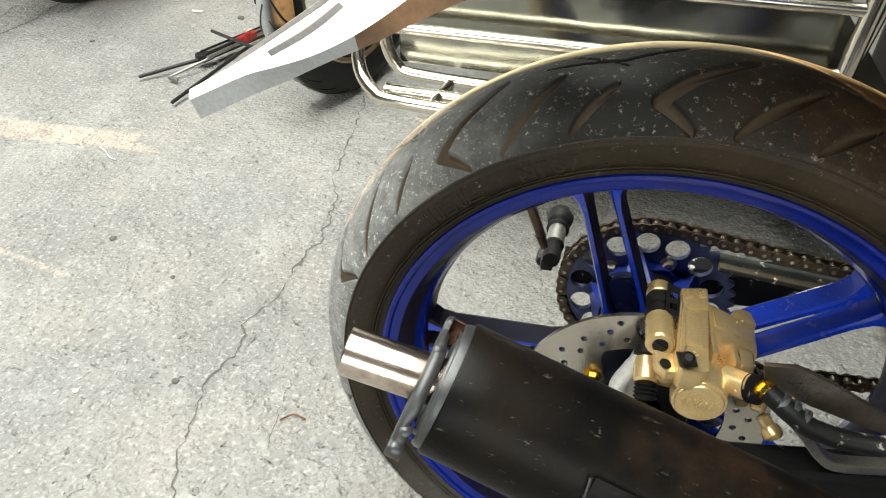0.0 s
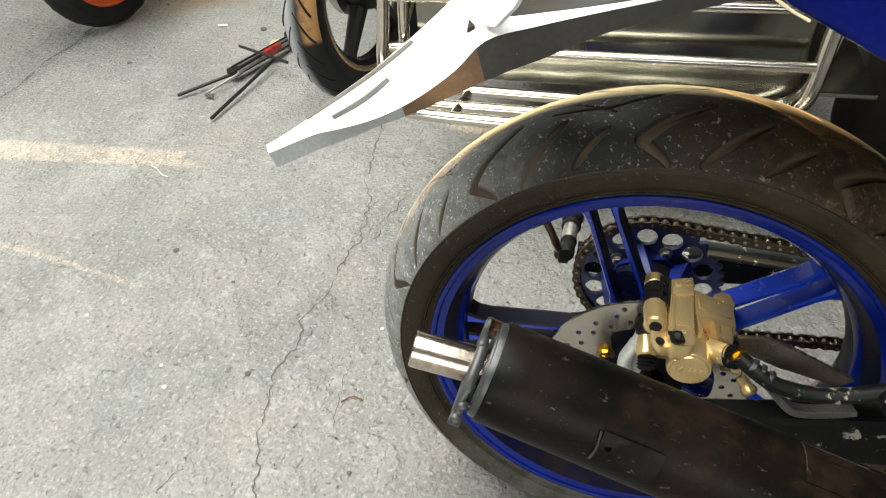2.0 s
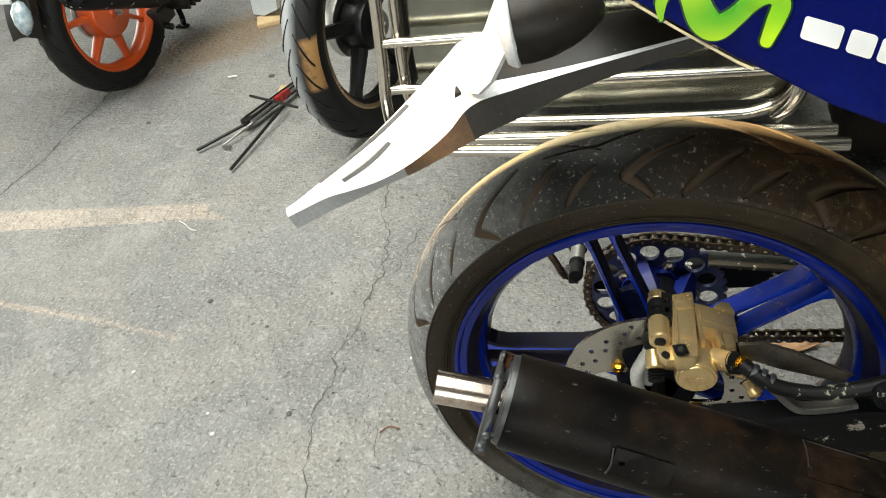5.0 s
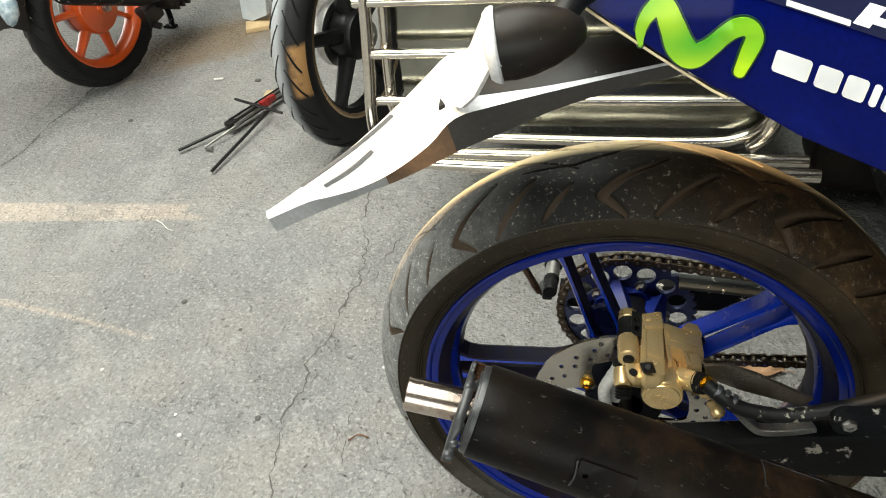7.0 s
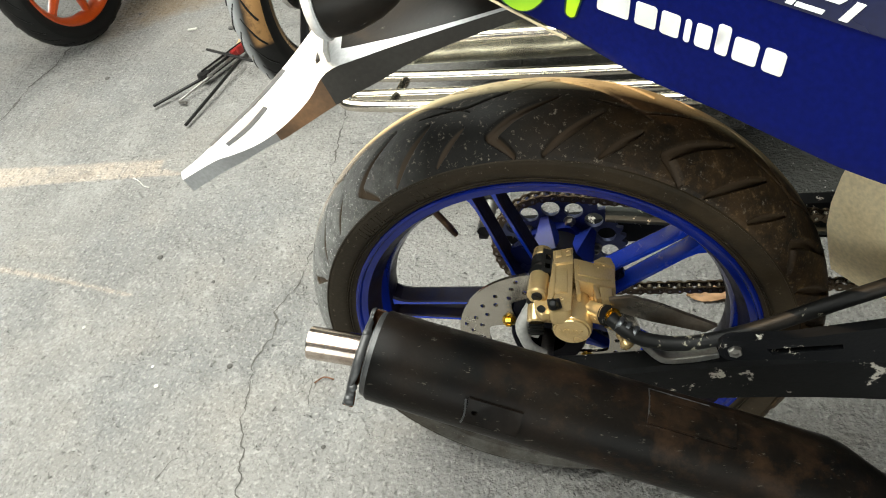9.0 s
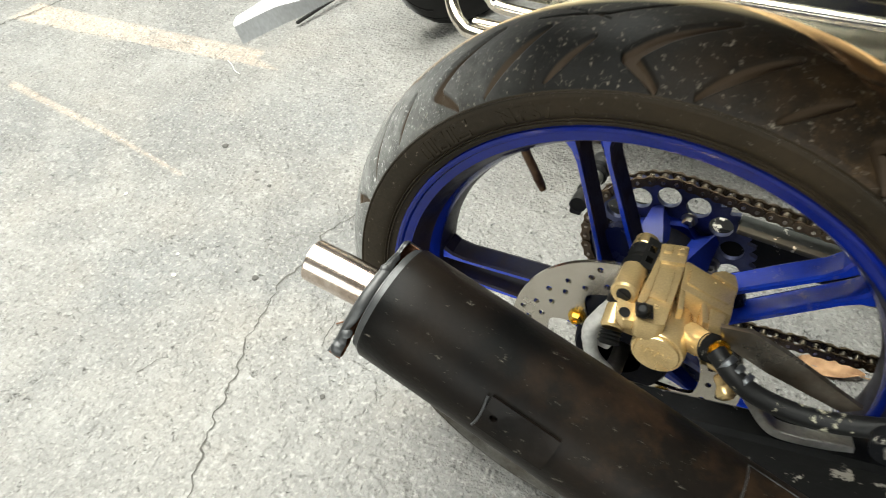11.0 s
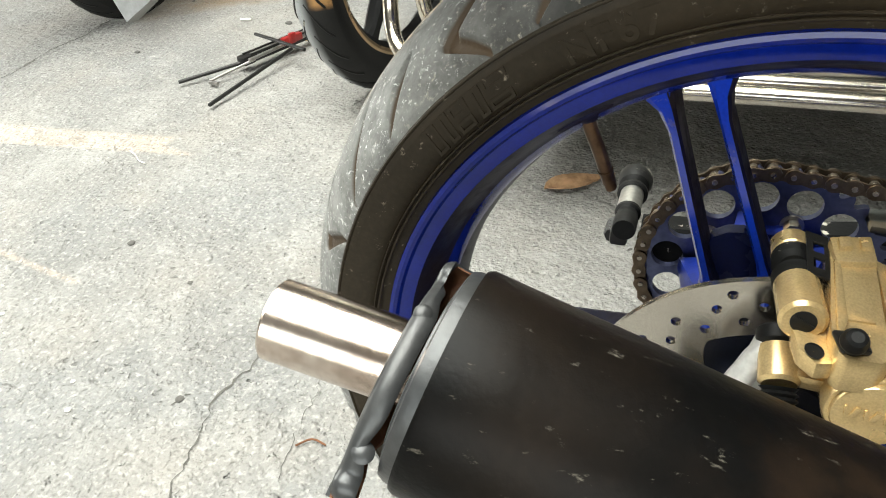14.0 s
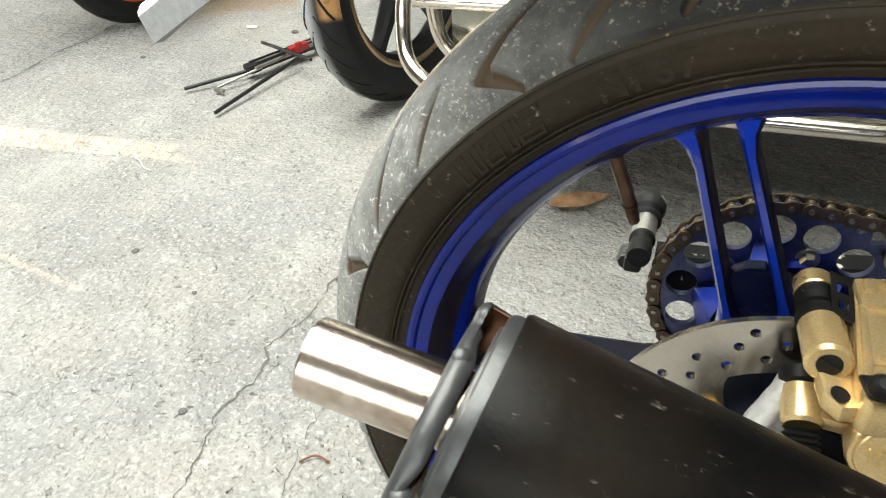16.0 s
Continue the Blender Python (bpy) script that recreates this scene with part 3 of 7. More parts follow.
# Outlines cut in the unseen roof so that sunbeams land on these places.
GAPS = [
    [(-1.80, 0.61, 0), (-1.80, 0.705, 0), (-1.263, 0.732, 0), (-1.055, 0.742, 0), (-1.050, 0.706, 0), (-0.962, 0.680, 0), (-1.094, 0.672, 0), (-1.30, 0.655, 0)],
    [(-1.50, 0.372, 0), (-1.50, 0.392, 0), (-1.155, 0.340, 0), (-0.89, 0.291, 0), (-0.896, 0.284, 0), (-1.109, 0.321, 0)],
    [(0.0, 0.086, 0.20), (0.0, 0.076, 0.575), (0.0, -0.010, 0.60), (0.0, -0.090, 0.78), (0.0, -0.155, 0.78), (0.0, -0.155, 0.64), (0.0, -0.100, 0.62), (0.0, -0.045, 0.52), (0.0, -0.026, 0.42), (0.0, 0.010, 0.33), (0.0, 0.030, 0.20)],
    [(0.0, 0.096, 0.25), (0.0, 0.165, 0.25), (0.0, 0.165, 0.85), (0.0, 0.13, 0.85), (0.0, 0.13, 0.665), (0.0, 0.050, 0.654), (0.0, 0.044, 0.646), (0.0, 0.055, 0.637), (0.0, 0.066, 0.623), (0.0, 0.084, 0.594), (0.0, 0.096, 0.556)],
    [(-0.80, 0.90, 0.16), (-0.80, 0.99, 0.17), (-0.80, 0.99, 0.33), (-0.80, 0.90, 0.36)],
]


def build_side_wall():
    bm = bmesh.new()
    y0, y1, h = ADDED_SIDE_DOOR
    add_plate(bm, [(WALL_FRONT, 0.0), (y0, 0.0), (y0, h), (y1, h), (y1, 0.0), (7.0, 0.0), (7.0, ROOF_Z), (WALL_FRONT, ROOF_Z)], [], lambda y, z, s: Vector((WALL_X - 0.15 * s, y, z)))
    return solid("wall_left", bm, WALL_PAINT, "unseen plain wall with an opening for fill light", "wall", kind="structure")


def build_door_wall():
    bm = bmesh.new()
    x0, x1, h = ADDED_DOOR
    add_plate(bm, [(WALL_X, 0.0), (x0, 0.0), (x0, h), (x1, h), (x1, 0.0), (5.0, 0.0), (5.0, ROOF_Z), (WALL_X, ROOF_Z)], [], lambda x, z, s: Vector((x, WALL_FRONT - 0.15 * s, z)))
    return solid("wall_front", bm, WALL_PAINT, "unseen plain wall with a wide opening for fill light", "wall", kind="structure")


def build_ceiling():
    bm = bmesh.new()
    holes = [[along_sun(p) for p in g] for g in GAPS]
    x0, y0, x1, y1 = FILL_PANEL
    holes.append([(x0, y0), (x1, y0), (x1, y1), (x0, y1)])
    add_plate(bm, [(WALL_X - 0.15, WALL_FRONT - 0.15), (5.15, WALL_FRONT - 0.15), (5.15, 7.15), (WALL_X - 0.15, 7.15)], holes, lambda x, y, s: Vector((x, y, ROOF_Z + 0.004 * s)))
    solid("ceiling", bm, ROOF_SHEET, "unseen grey sheet roof with gaps cut to shape sunbeams", "ceiling", kind="structure")
    bm = bmesh.new()
    add_box(bm, Vector(((x0 + x1) / 2, (y0 + y1) / 2, ROOF_Z + 0.02)), (x1 - x0 + 0.1, y1 - y0 + 0.1, 0.02), None, 0.002)
    return solid("roof_panel", bm, WHITE_PLASTIC, "white panel added in the unseen roof over a fill lamp", "skylight", kind="structure")


build_door_wall()
build_side_wall()
build_ceiling()

CRACKS = [
    ([(-0.64, 1.05), (-0.606, 0.90), (-0.594, 0.81), (-0.580, 0.685), (-0.544, 0.62), (-0.523, 0.49), (-0.538, 0.42), (-0.535, 0.33), (-0.556, 0.275), (-0.540, 0.213), (-0.555, 0.15), (-0.535, 0.06), (-0.521, 0.008), (-0.498, -0.052), (-0.480, -0.105), (-0.465, -0.15), (-0.441, -0.195), (-0.40, -0.29)], 0.0026),
    ([(-1.75, 1.40), (-1.755, 1.36), (-1.738, 1.25), (-1.752, 1.14), (-1.722, 0.965), (-1.738, 0.89), (-1.742, 0.79), (-1.76, 0.70), (-1.80, 0.45)], 0.0052),
    ([(-0.470, 0.64), (-0.485, 0.59), (-0.494, 0.53), (-0.496, 0.48)], 0.0014),
    ([(-0.632, -0.090), (-0.618, -0.055), (-0.600, -0.036)], 0.0018),
    ([(-0.604, 0.122), (-0.592, 0.137), (-0.580, 0.150)], 0.0020),
    ([(-0.450, 0.22), (-0.436, 0.16), (-0.432, 0.11), (-0.420, 0.05)], 0.0010),
    ([(-0.560, 0.275), (-0.60, 0.240), (-0.615, 0.20)], 0.0010),
]
for k, (pts, wid) in enumerate(CRACKS):
    solid("floor_crack", build_crack(pts, wid, k + 3), CRACK, "dark ragged crack filled with dirt in concrete", "crack", kind="structure")

# ---- the motorcycle ----
LEAN_AWAY = 2.0
BIKE = Matrix.Translation((0, 0, 0.2918)) @ pose(0, 0, 0, -LEAN_AWAY)
bike = thing("motorcycle", "blue underbone motorcycle with gold caliper and black muffler on concrete", "motorcycle", BIKE)

MID, TYRE_R, CROWN = 0.055, 0.299, 0.080      # wheel's middle plane, tyre radius, crown arc
HUB_TURN = 109.5                               # angle of the topmost spoke pair
RIM_R = 0.232


def tyre_groove_lines():
    hook = [(-4.5, -0.0625), (0.0, -0.049), (-4.2, -0.034), (-12.0, -0.012)]
    cut1 = [(-10.3, -0.062), (-15.5, -0.043), (-20.3, -0.024)]
    cut2 = [(-21.0, -0.061), (-27.5, -0.037)]
    centre = [(15.0, -0.012), (4.5, -0.016), (-3.0, -0.003), (-12.0, 0.022)]
    lines = []
    for k in range(11):
        a = 97.6 + 360.0 / 11 * k
        for line, w in ((hook, 0.0046), (cut1, 0.0040), (cut2, 0.0033), (centre, 0.0014)):
            lines.append(([(a + da, d) for da, d in line], w))
            lines.append(([(a + 16.0 + da, -d) for da, d in line], w))
    return lines


def tyre_mesh():
    na = 2600
    half = 0.0635
    dd = np.linspace(-half, half, 165)
    rr = TYRE_R - (CROWN - np.sqrt(CROWN ** 2 - dd ** 2))
    r_edge = rr[0]
    wall = [(0.0645, r_edge - 0.004), (0.0655, r_edge - 0.0085), (0.0652, r_edge - 0.0095), (0.0648, r_edge - 0.014), (0.0632, r_edge - 0.021), (0.0600, r_edge - 0.028),
            (0.0592, r_edge - 0.0282), (0.0565, r_edge - 0.033), (0.0550, RIM_R - 0.001)]
    d_all = np.concatenate([[-d for d, _ in reversed(wall)], dd, [d for d, _ in wall]])
    r_all = np.concatenate([[r for _, r in reversed(wall)], rr, [r for _, r in wall]])
    nw = len(wall)
    ang = np.linspace(0, 2 * np.pi, na, endpoint=False)
    A, D = np.meshgrid(ang, d_all, indexing="ij")
    depth = np.zeros_like(A)
    cut = np.zeros_like(A)
    arc = 0.28
    for pts, w in tyre_groove_lines():
        for i in range(len(pts) - 1):
            (a0, d0), (a1, d1) = pts[i], pts[i + 1]
            full = len(pts) - 1
            ax, bx = math.radians(a0), math.radians(a1)
            mid = (ax + bx) / 2
            da = (A - mid + np.pi) % (2 * np.pi) - np.pi
            sel = np.abs(da) < 0.35
            px, py = (da[sel]) * arc, D[sel]
            x0, y0, x1, y1 = (ax - mid) * arc, d0, (bx - mid) * arc, d1
            t = np.clip(((px - x0) * (x1 - x0) + (py - y0) * (y1 - y0)) / ((x1 - x0) ** 2 + (y1 - y0) ** 2), 0, 1)
            dist = np.hypot(px - x0 - t * (x1 - x0), py - y0 - t * (y1 - y0))
            taper = 1.0 - 0.5 * np.abs(2 * (i + t) / full - 1) ** 2.2
            g = np.clip((w * 1.22 * taper - dist) / (w * 0.62), 0, 1)
            g = g * g * (3 - 2 * g)
            cut[sel] = np.maximum(cut[sel], g)
    cut[:, :nw] = 0
    cut[:, -nw:] = 0
    depth = 0.0055 * cut
    R = r_all[None, :] - depth
    # flattened where it bears on the floor
    X, Z = R * np.cos(A), R * np.sin(A)
    floor_z = -0.2905
    Z = np.maximum(Z, floor_z)
    V = np.stack([X, D + MID, Z], -1).reshape(-1, 3)
    n = len(d_all)
    i, j = np.meshgrid(np.arange(na), np.arange(n - 1), indexing="ij")
    i2 = (i + 1) % na
    F = np.stack([i * n + j, i * n + j + 1, i2 * n + j + 1, i2 * n + j], -1).reshape(-1, 4)
    me = bpy.data.meshes.new("tyre")
    me.from_pydata(V.tolist(), [], F.tolist())
    idx = np.where((j.reshape(-1) < nw - 1) | (j.reshape(-1) >= n - nw), 1, 0)
    me.attributes.new("groove", "FLOAT", "POINT").data.foreach_set("value", cut.reshape(-1).astype(np.float32))
    me.polygons.foreach_set("material_index", idx.astype(np.int32))
    me.polygons.foreach_set("use_smooth", [True] * len(F))
    me.update()
    for m in (TREAD, SIDEWALL):
        me.materials.append(m)
    return me


tyre = new("tyre", tyre_mesh())
tyre.parent = bike
tagged(tyre, "dusty black rubber rear tyre with hooked grooves and muddy sidewall")


def on_sidewall(x, y, angle, r0, lift):
    """Plan point (x along, y out) on the near sidewall, letters standing with their feet inward."""
    a = math.radians(angle) - x / r0
    r = r0 + y
    t = (TYRE_R - (CROWN - math.sqrt(CROWN ** 2 - 0.0635 ** 2)) - r)
    d = 0.0650 - max(0.0, t - 0.010) * 0.22
    return Vector((r * math.cos(a), MID - d - lift, r * math.sin(a)))


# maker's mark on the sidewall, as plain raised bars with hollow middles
def hollow_bar(x0, x1, y0, y1, angle, r0, slant):
    bm = bmesh.new()
    quad = lambda e: [(x0 + e + slant * (y0 + e), y0 + e), (x1 - e + slant * (y0 + e), y0 + e), (x1 - e + slant * (y1 - e), y1 - e), (x0 + e + slant * (y1 - e), y1 - e)]
    add_plate(bm, quad(0.0), [quad(0.0017)], lambda x, y, s: on_sidewall(x, y, angle, r0, 0.0010 if s == 0 else -0.001))
    return bm


for x0, x1, y0, y1 in ((0.000, 0.0075, 0.0, 0.0155), (0.0110, 0.0165, 0.0, 0.0155), (0.0180, 0.0290, 0.0085, 0.0155), (0.0185, 0.0290, 0.0, 0.0062),
                       (0.0330, 0.0385, 0.0, 0.0155), (0.0400, 0.0540, 0.0098, 0.0155), (0.0400, 0.0540, 0.0, 0.0055)):
    part("raised_mark", hollow_bar(x0, x1, y0, y1, 139.0, 0.2425, 0.28), SIDEWALL, tyre)
# moulded ridges that run round the near sidewall
for r0, w in ((0.2372, 0.0007), (0.2398, 0.0005), (0.2632, 0.0008)):
    bm = bmesh.new()
    rows = []
    for k in range(240):
        a = 1.5 * k
        rows.append([bm.verts.new(on_sidewall(0.0, y, a, r0, h)) for y, h in ((-w * 1.5, -0.0006), (-w * 0.5, 0.0007), (w * 0.5, 0.0007), (w * 1.5, -0.0006))])
    for k in range(240):
        for j in range(3):
            bm.faces.new((rows[k][j], rows[k][j + 1], rows[(k + 1) % 240][j + 1], rows[(k + 1) % 240][j]))
    part("moulded_ridge", bm, SIDEWALL, tyre)


def text_mesh(body, size, spread=1.0, bold=0.0):
    cu = bpy.data.curves.new("letters", "FONT")
    cu.body, cu.size, cu.extrude, cu.resolution_u, cu.space_character, cu.offset = body, size, 0.0, 3, spread, bold
    ob = bpy.data.objects.new("letters", cu)
    me = bpy.data.meshes.new_from_object(ob)
    bpy.data.objects.remove(ob)
    bm = bmesh.new()
    bm.from_mesh(me)
    bpy.data.meshes.remove(me)
    return bm


def sidewall_text(body, size, angle, r0, spread=1.0, bold=0.0):
    bm = text_mesh(body, size, spread, bold)
    ext = bmesh.ops.extrude_face_region(bm, geom=list(bm.faces))
    up = {g for g in ext["geom"] if isinstance(g, bmesh.types.BMVert)}
    for v in bm.verts:
        v.co = on_sidewall(v.co.x, v.co.y, angle, r0, 0.0009 if v in up else -0.001)
    return part("raised_letters", bm, SIDEWALL, tyre, "raised moulded letters on rubber", 60)


sidewall_text("NF67", 0.0178, 119.3, 0.2430, 1.16, 0.0004)
sidewall_text("D", 0.007, 105.5, 0.2440)


# ---- rear wheel ----
def rim_mesh():
    bm = bmesh.new()
    w = 2 * MID
    prof = [(0.000, 0.2322), (-0.0022, 0.2312), (-0.0026, 0.2288), (-0.0016, 0.2268), (0.0010, 0.2252), (0.0018, 0.2205), (0.0030, 0.2178), (0.0075, 0.2150), (0.0170, 0.2108), (0.0245, 0.2068),
            (0.0275, 0.2040), (0.0360, 0.2005), (0.048, 0.1975), (w - 0.048, 0.1975), (w - 0.0360, 0.2005), (w - 0.0245, 0.2068), (w - 0.0075, 0.2150), (w - 0.0030, 0.2178), (w - 0.0006, 0.2225), (w + 0.001, 0.2268),
            (w + 0.0026, 0.2290), (w, 0.2322), (w - 0.006, 0.2300), (w - 0.008, 0.218), (0.008, 0.218), (0.006, 0.2300)]
    add_lathe(bm, prof, 180, closed=True)
    # The recessed barrel faces take the blue with shade in it.
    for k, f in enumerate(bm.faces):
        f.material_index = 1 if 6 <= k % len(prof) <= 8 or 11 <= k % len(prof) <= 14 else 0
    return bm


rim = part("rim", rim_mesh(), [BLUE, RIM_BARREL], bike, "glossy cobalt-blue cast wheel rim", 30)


def spoke_blade(side):
    """One blade of a spoke pair, pointing up; side is -1 or 1."""
    bm = bmesh.new()
    rows = []
    for k in range(13):
        t = k / 12
        r = 0.046 + t * (0.2015 - 0.046)
        x = side * (0.0165 - 0.0045 * t)
        flare = max(0.0, (t - 0.86) / 0.14) ** 1.6
        root = max(0.0, (0.25 - t) / 0.25) ** 1.4
        hw = 0.0034 + 0.0070 * flare + 0.007 * root
        x += side * 0.005 * flare
        y0, y1 = MID - 0.013 - 0.006 * root, MID + 0.013 + 0.010 * root
        c = 0.0012
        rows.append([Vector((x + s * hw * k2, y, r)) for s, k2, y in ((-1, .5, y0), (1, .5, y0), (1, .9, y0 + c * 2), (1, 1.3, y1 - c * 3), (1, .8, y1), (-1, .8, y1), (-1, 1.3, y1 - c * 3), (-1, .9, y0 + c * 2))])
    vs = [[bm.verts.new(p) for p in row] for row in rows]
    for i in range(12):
        # Flanks turned away from the light take the shaded blue.
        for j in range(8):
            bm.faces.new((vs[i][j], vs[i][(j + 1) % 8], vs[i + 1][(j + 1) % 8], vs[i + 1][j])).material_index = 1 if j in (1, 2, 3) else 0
    bm.faces.new(vs[0])
    bm.faces.new(vs[-1])
    return bm


def spoke_web():
    bm = bmesh.new()
    xz_plate(bm, [(-0.016, 0.044), (0.016, 0.044), (0.0145, 0.092), (0.009, 0.100), (0, 0.102), (-0.009, 0.100), (-0.0145, 0.092)], [], MID + 0.001, MID + 0.010)
    return bm


def spoke_arch():
    """The rounded fillet that joins the heads of a pair of blades below the rim, with a gusset either side."""
    bm = bmesh.new()
    low = [(0.0105 * math.cos(a), 0.1955 + 0.0065 * math.sin(a)) for a in [math.pi * k / 12 for k in range(13)]]
    outer = [(0.0325, 0.2020), (0.0215, 0.1985), (0.0170, 0.1935), (0.0135, 0.1840)] + [(x, z) for x, z in low] + [(-0.0135, 0.1840), (-0.0170, 0.1935), (-0.0215, 0.1985), (-0.0325, 0.2020), (-0.0325, 0.2055), (0.0325, 0.2055)]
    xz_plate(bm, outer, [], MID - 0.0125, MID + 0.0125)
    return bm


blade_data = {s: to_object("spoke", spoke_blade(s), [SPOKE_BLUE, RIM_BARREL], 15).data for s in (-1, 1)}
web_data = to_object("spoke_web", spoke_web(), DARK_BLUE).data
arch_data = to_object("spoke_arch", spoke_arch(), SPOKE_BLUE, 40).data
for ob in [o for o in bpy.data.objects if o.type == "MESH" and o.data in (*blade_data.values(), web_data, arch_data)]:
    bpy.data.objects.remove(ob)
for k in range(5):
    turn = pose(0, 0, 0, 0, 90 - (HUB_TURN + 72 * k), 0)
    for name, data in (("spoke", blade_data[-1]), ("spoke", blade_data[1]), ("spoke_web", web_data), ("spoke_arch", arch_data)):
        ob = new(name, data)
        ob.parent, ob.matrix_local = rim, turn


def hub_mesh():
    bm = bmesh.new()
    add_lathe(bm, [(0.000, 0.020), (0.000, 0.040), (0.006, 0.043), (0.020, 0.046), (0.030, 0.047), (0.070, 0.044), (0.090, 0.040), (0.148, 0.040), (0.150, 0.036), (0.150, 0.020)], 72)
    return bm


# Blue hub painted almost black: its shade is in the colour, with grime.
part("hub", hub_mesh(), material("shaded_grimy_hub_paint", (0.004, 0.005, 0.010), 0.60, spec=0.08, scale=30, dark=(0.012, 0.009, 0.007), bump=0.08), rim, "blue cast hub with ribs")


def valve_mesh():
    bm = bmesh.new()
    p = [L(-0.1150, 0.176, -0.028), L(-0.1130, 0.166, -0.031), L(-0.1075, 0.148, -0.037), L(-0.1020, 0.127, -0.0445)]
    add_tube(bm, spline(p, 4), 0.0039, 14)
    add_lathe(bm, [(0.0, 0.0001), (0.0, 0.0030), (0.0015, 0.0034), (0.0050, 0.0034), (0.0055, 0.0001)], 14, p[-1], p[-1] - p[-2])
    add_lathe(bm, [(0, 0.0001), (0, 0.0045), (0.0012, 0.0045), (0.0012, 0.0001)], 14, p[-1] - (p[-1] - p[-2]) * 0.45, p[-1] - p[-2])
    return bm


def valve_boss():
    bm = bmesh.new()
    add_box(bm, L(-0.1165, 0.1800, -0.030), (0.034, 0.030, 0.012), pose(0, 0, 0, 0, -33, 0), 0.004, segs=3)
    add_lathe(bm, [(0, 0.0001), (0, 0.0095), (0.006, 0.0080), (0.010, 0.0045), (0.010, 0.0001)], 20, L(-0.1165, 0.1790, -0.029), L(0.0035, -0.010, -0.003))
    return bm


part("valve_boss", valve_boss(), [RIM_BARREL], rim, "dark lump on the rim round the valve")
part("valve_stem", valve_mesh(), [material("tarnished_brass", (0.20, 0.125, 0.075), 0.30, 0.85, scale=50, dark=(0.075, 0.040, 0.024), amount=0.9, bump=0.08)], rim, "bent brown tarnished metal valve stem")


# ---- brake disc ----
DISC_Y = 0.004


def disc_mesh():
    bm = bmesh.new()
    outer = ring_points(0, 0, 0.1045, 120)
    holes = []
    for k in range(12):
        a = math.radians(108 + 30 * k)
        for da, r in ((0, 0.0965), (-9, 0.0880), (6, 0.0885), (-2, 0.0785), (-17, 0.0775)):
            if r > 0.095 and k % 2:
                continue
            b = a + math.radians(da)
            holes.append(ring_points(r * math.cos(b), r * math.sin(b), 0.0029, 12))
    inner = []
    for i in range(120):
        t = 2 * math.pi * i / 120
        lobe = max(0.0, math.cos(4 * (t - math.radians(145)))) ** 1.5
        r = 0.0695 - 0.030 * lobe
        inner.append((r * math.cos(t), r * math.sin(t)))
    xz_plate(bm, outer, [inner, *holes], DISC_Y - 0.002, DISC_Y + 0.002)
    return bm


disc = part("brake_disc", disc_mesh(), DISC_STEEL, bike, "worn drilled steel brake disc", 40)


def bolt_mesh(p, way, r, h, washer=0.0):
    bm = bmesh.new()
    way = Vector(way).normalized()
    if washer:
        add_lathe(bm, [(0, 0.0001), (0, washer), (0.0018, washer), (0.0018, 0.0001)], 20, p, way)
    hexa = [(0.0015, 0.0001), (0.0015, r), (h * 0.8, r), (h, r * 0.85), (h, r * 0.5), (h - 0.002, r * 0.45), (h - 0.002, 0.0001)]
    add_lathe(bm, hexa, 6, p, way)
    return bm


for k in range(4):
    a = math.radians(145 + 90 * k)
    part("disc_bolt", bolt_mesh(Vector((0.053 * math.cos(a), DISC_Y - 0.002, 0.053 * math.sin(a))), (0, -1, 0), 0.0060, 0.007, 0.0078), GOLD_BOLT, disc, "gold hexagonal bolt")


# ---- sprocket and chain ----
CH_Y, TEETH, PITCH = 0.163, 42, 0.0127
PR = PITCH / (2 * math.sin(math.pi / TEETH))


def sprocket_mesh():
    bm = bmesh.new()
    outer = []
    for i in range(TEETH * 6):
        t = 2 * math.pi * i / (TEETH * 6)
        k = (i % 6) / 6.0
        outer.append(((PR - 0.0035 + 0.0068 * (0.5 - 0.5 * math.cos(2 * math.pi * k)) ** 1.2) * math.cos(t), (PR - 0.0035 + 0.0068 * (0.5 - 0.5 * math.cos(2 * math.pi * k)) ** 1.2) * math.sin(t)))
    holes = [ring_points(0.0655 * math.cos(a), 0.0655 * math.sin(a), 0.0118, 24) for a in [math.radians(97 + 360.0 / 14 * k) for k in range(14)]]
    xz_plate(bm, outer, [ring_points(0, 0, 0.030, 40), *holes], CH_Y - 0.003, CH_Y + 0.003)
    return bm


sprocket = part("sprocket", sprocket_mesh(), material("sprocket_steel", (0.11, 0.125, 0.22), 0.33, 0.8, scale=40, dark=(0.04, 0.045, 0.10), amount=0.8, bump=0.08), bike,
                "dark blue-grey steel rear sprocket drilled with round holes", 40)
for k in range(5):
    a = math.radians(71 + 72 * k)
    part("sprocket_bolt", bolt_mesh(Vector((0.048 * math.cos(a), CH_Y - 0.003, 0.048 * math.sin(a))), (0, -1, 0), 0.006, 0.009, 0.008), STEEL, sprocket)


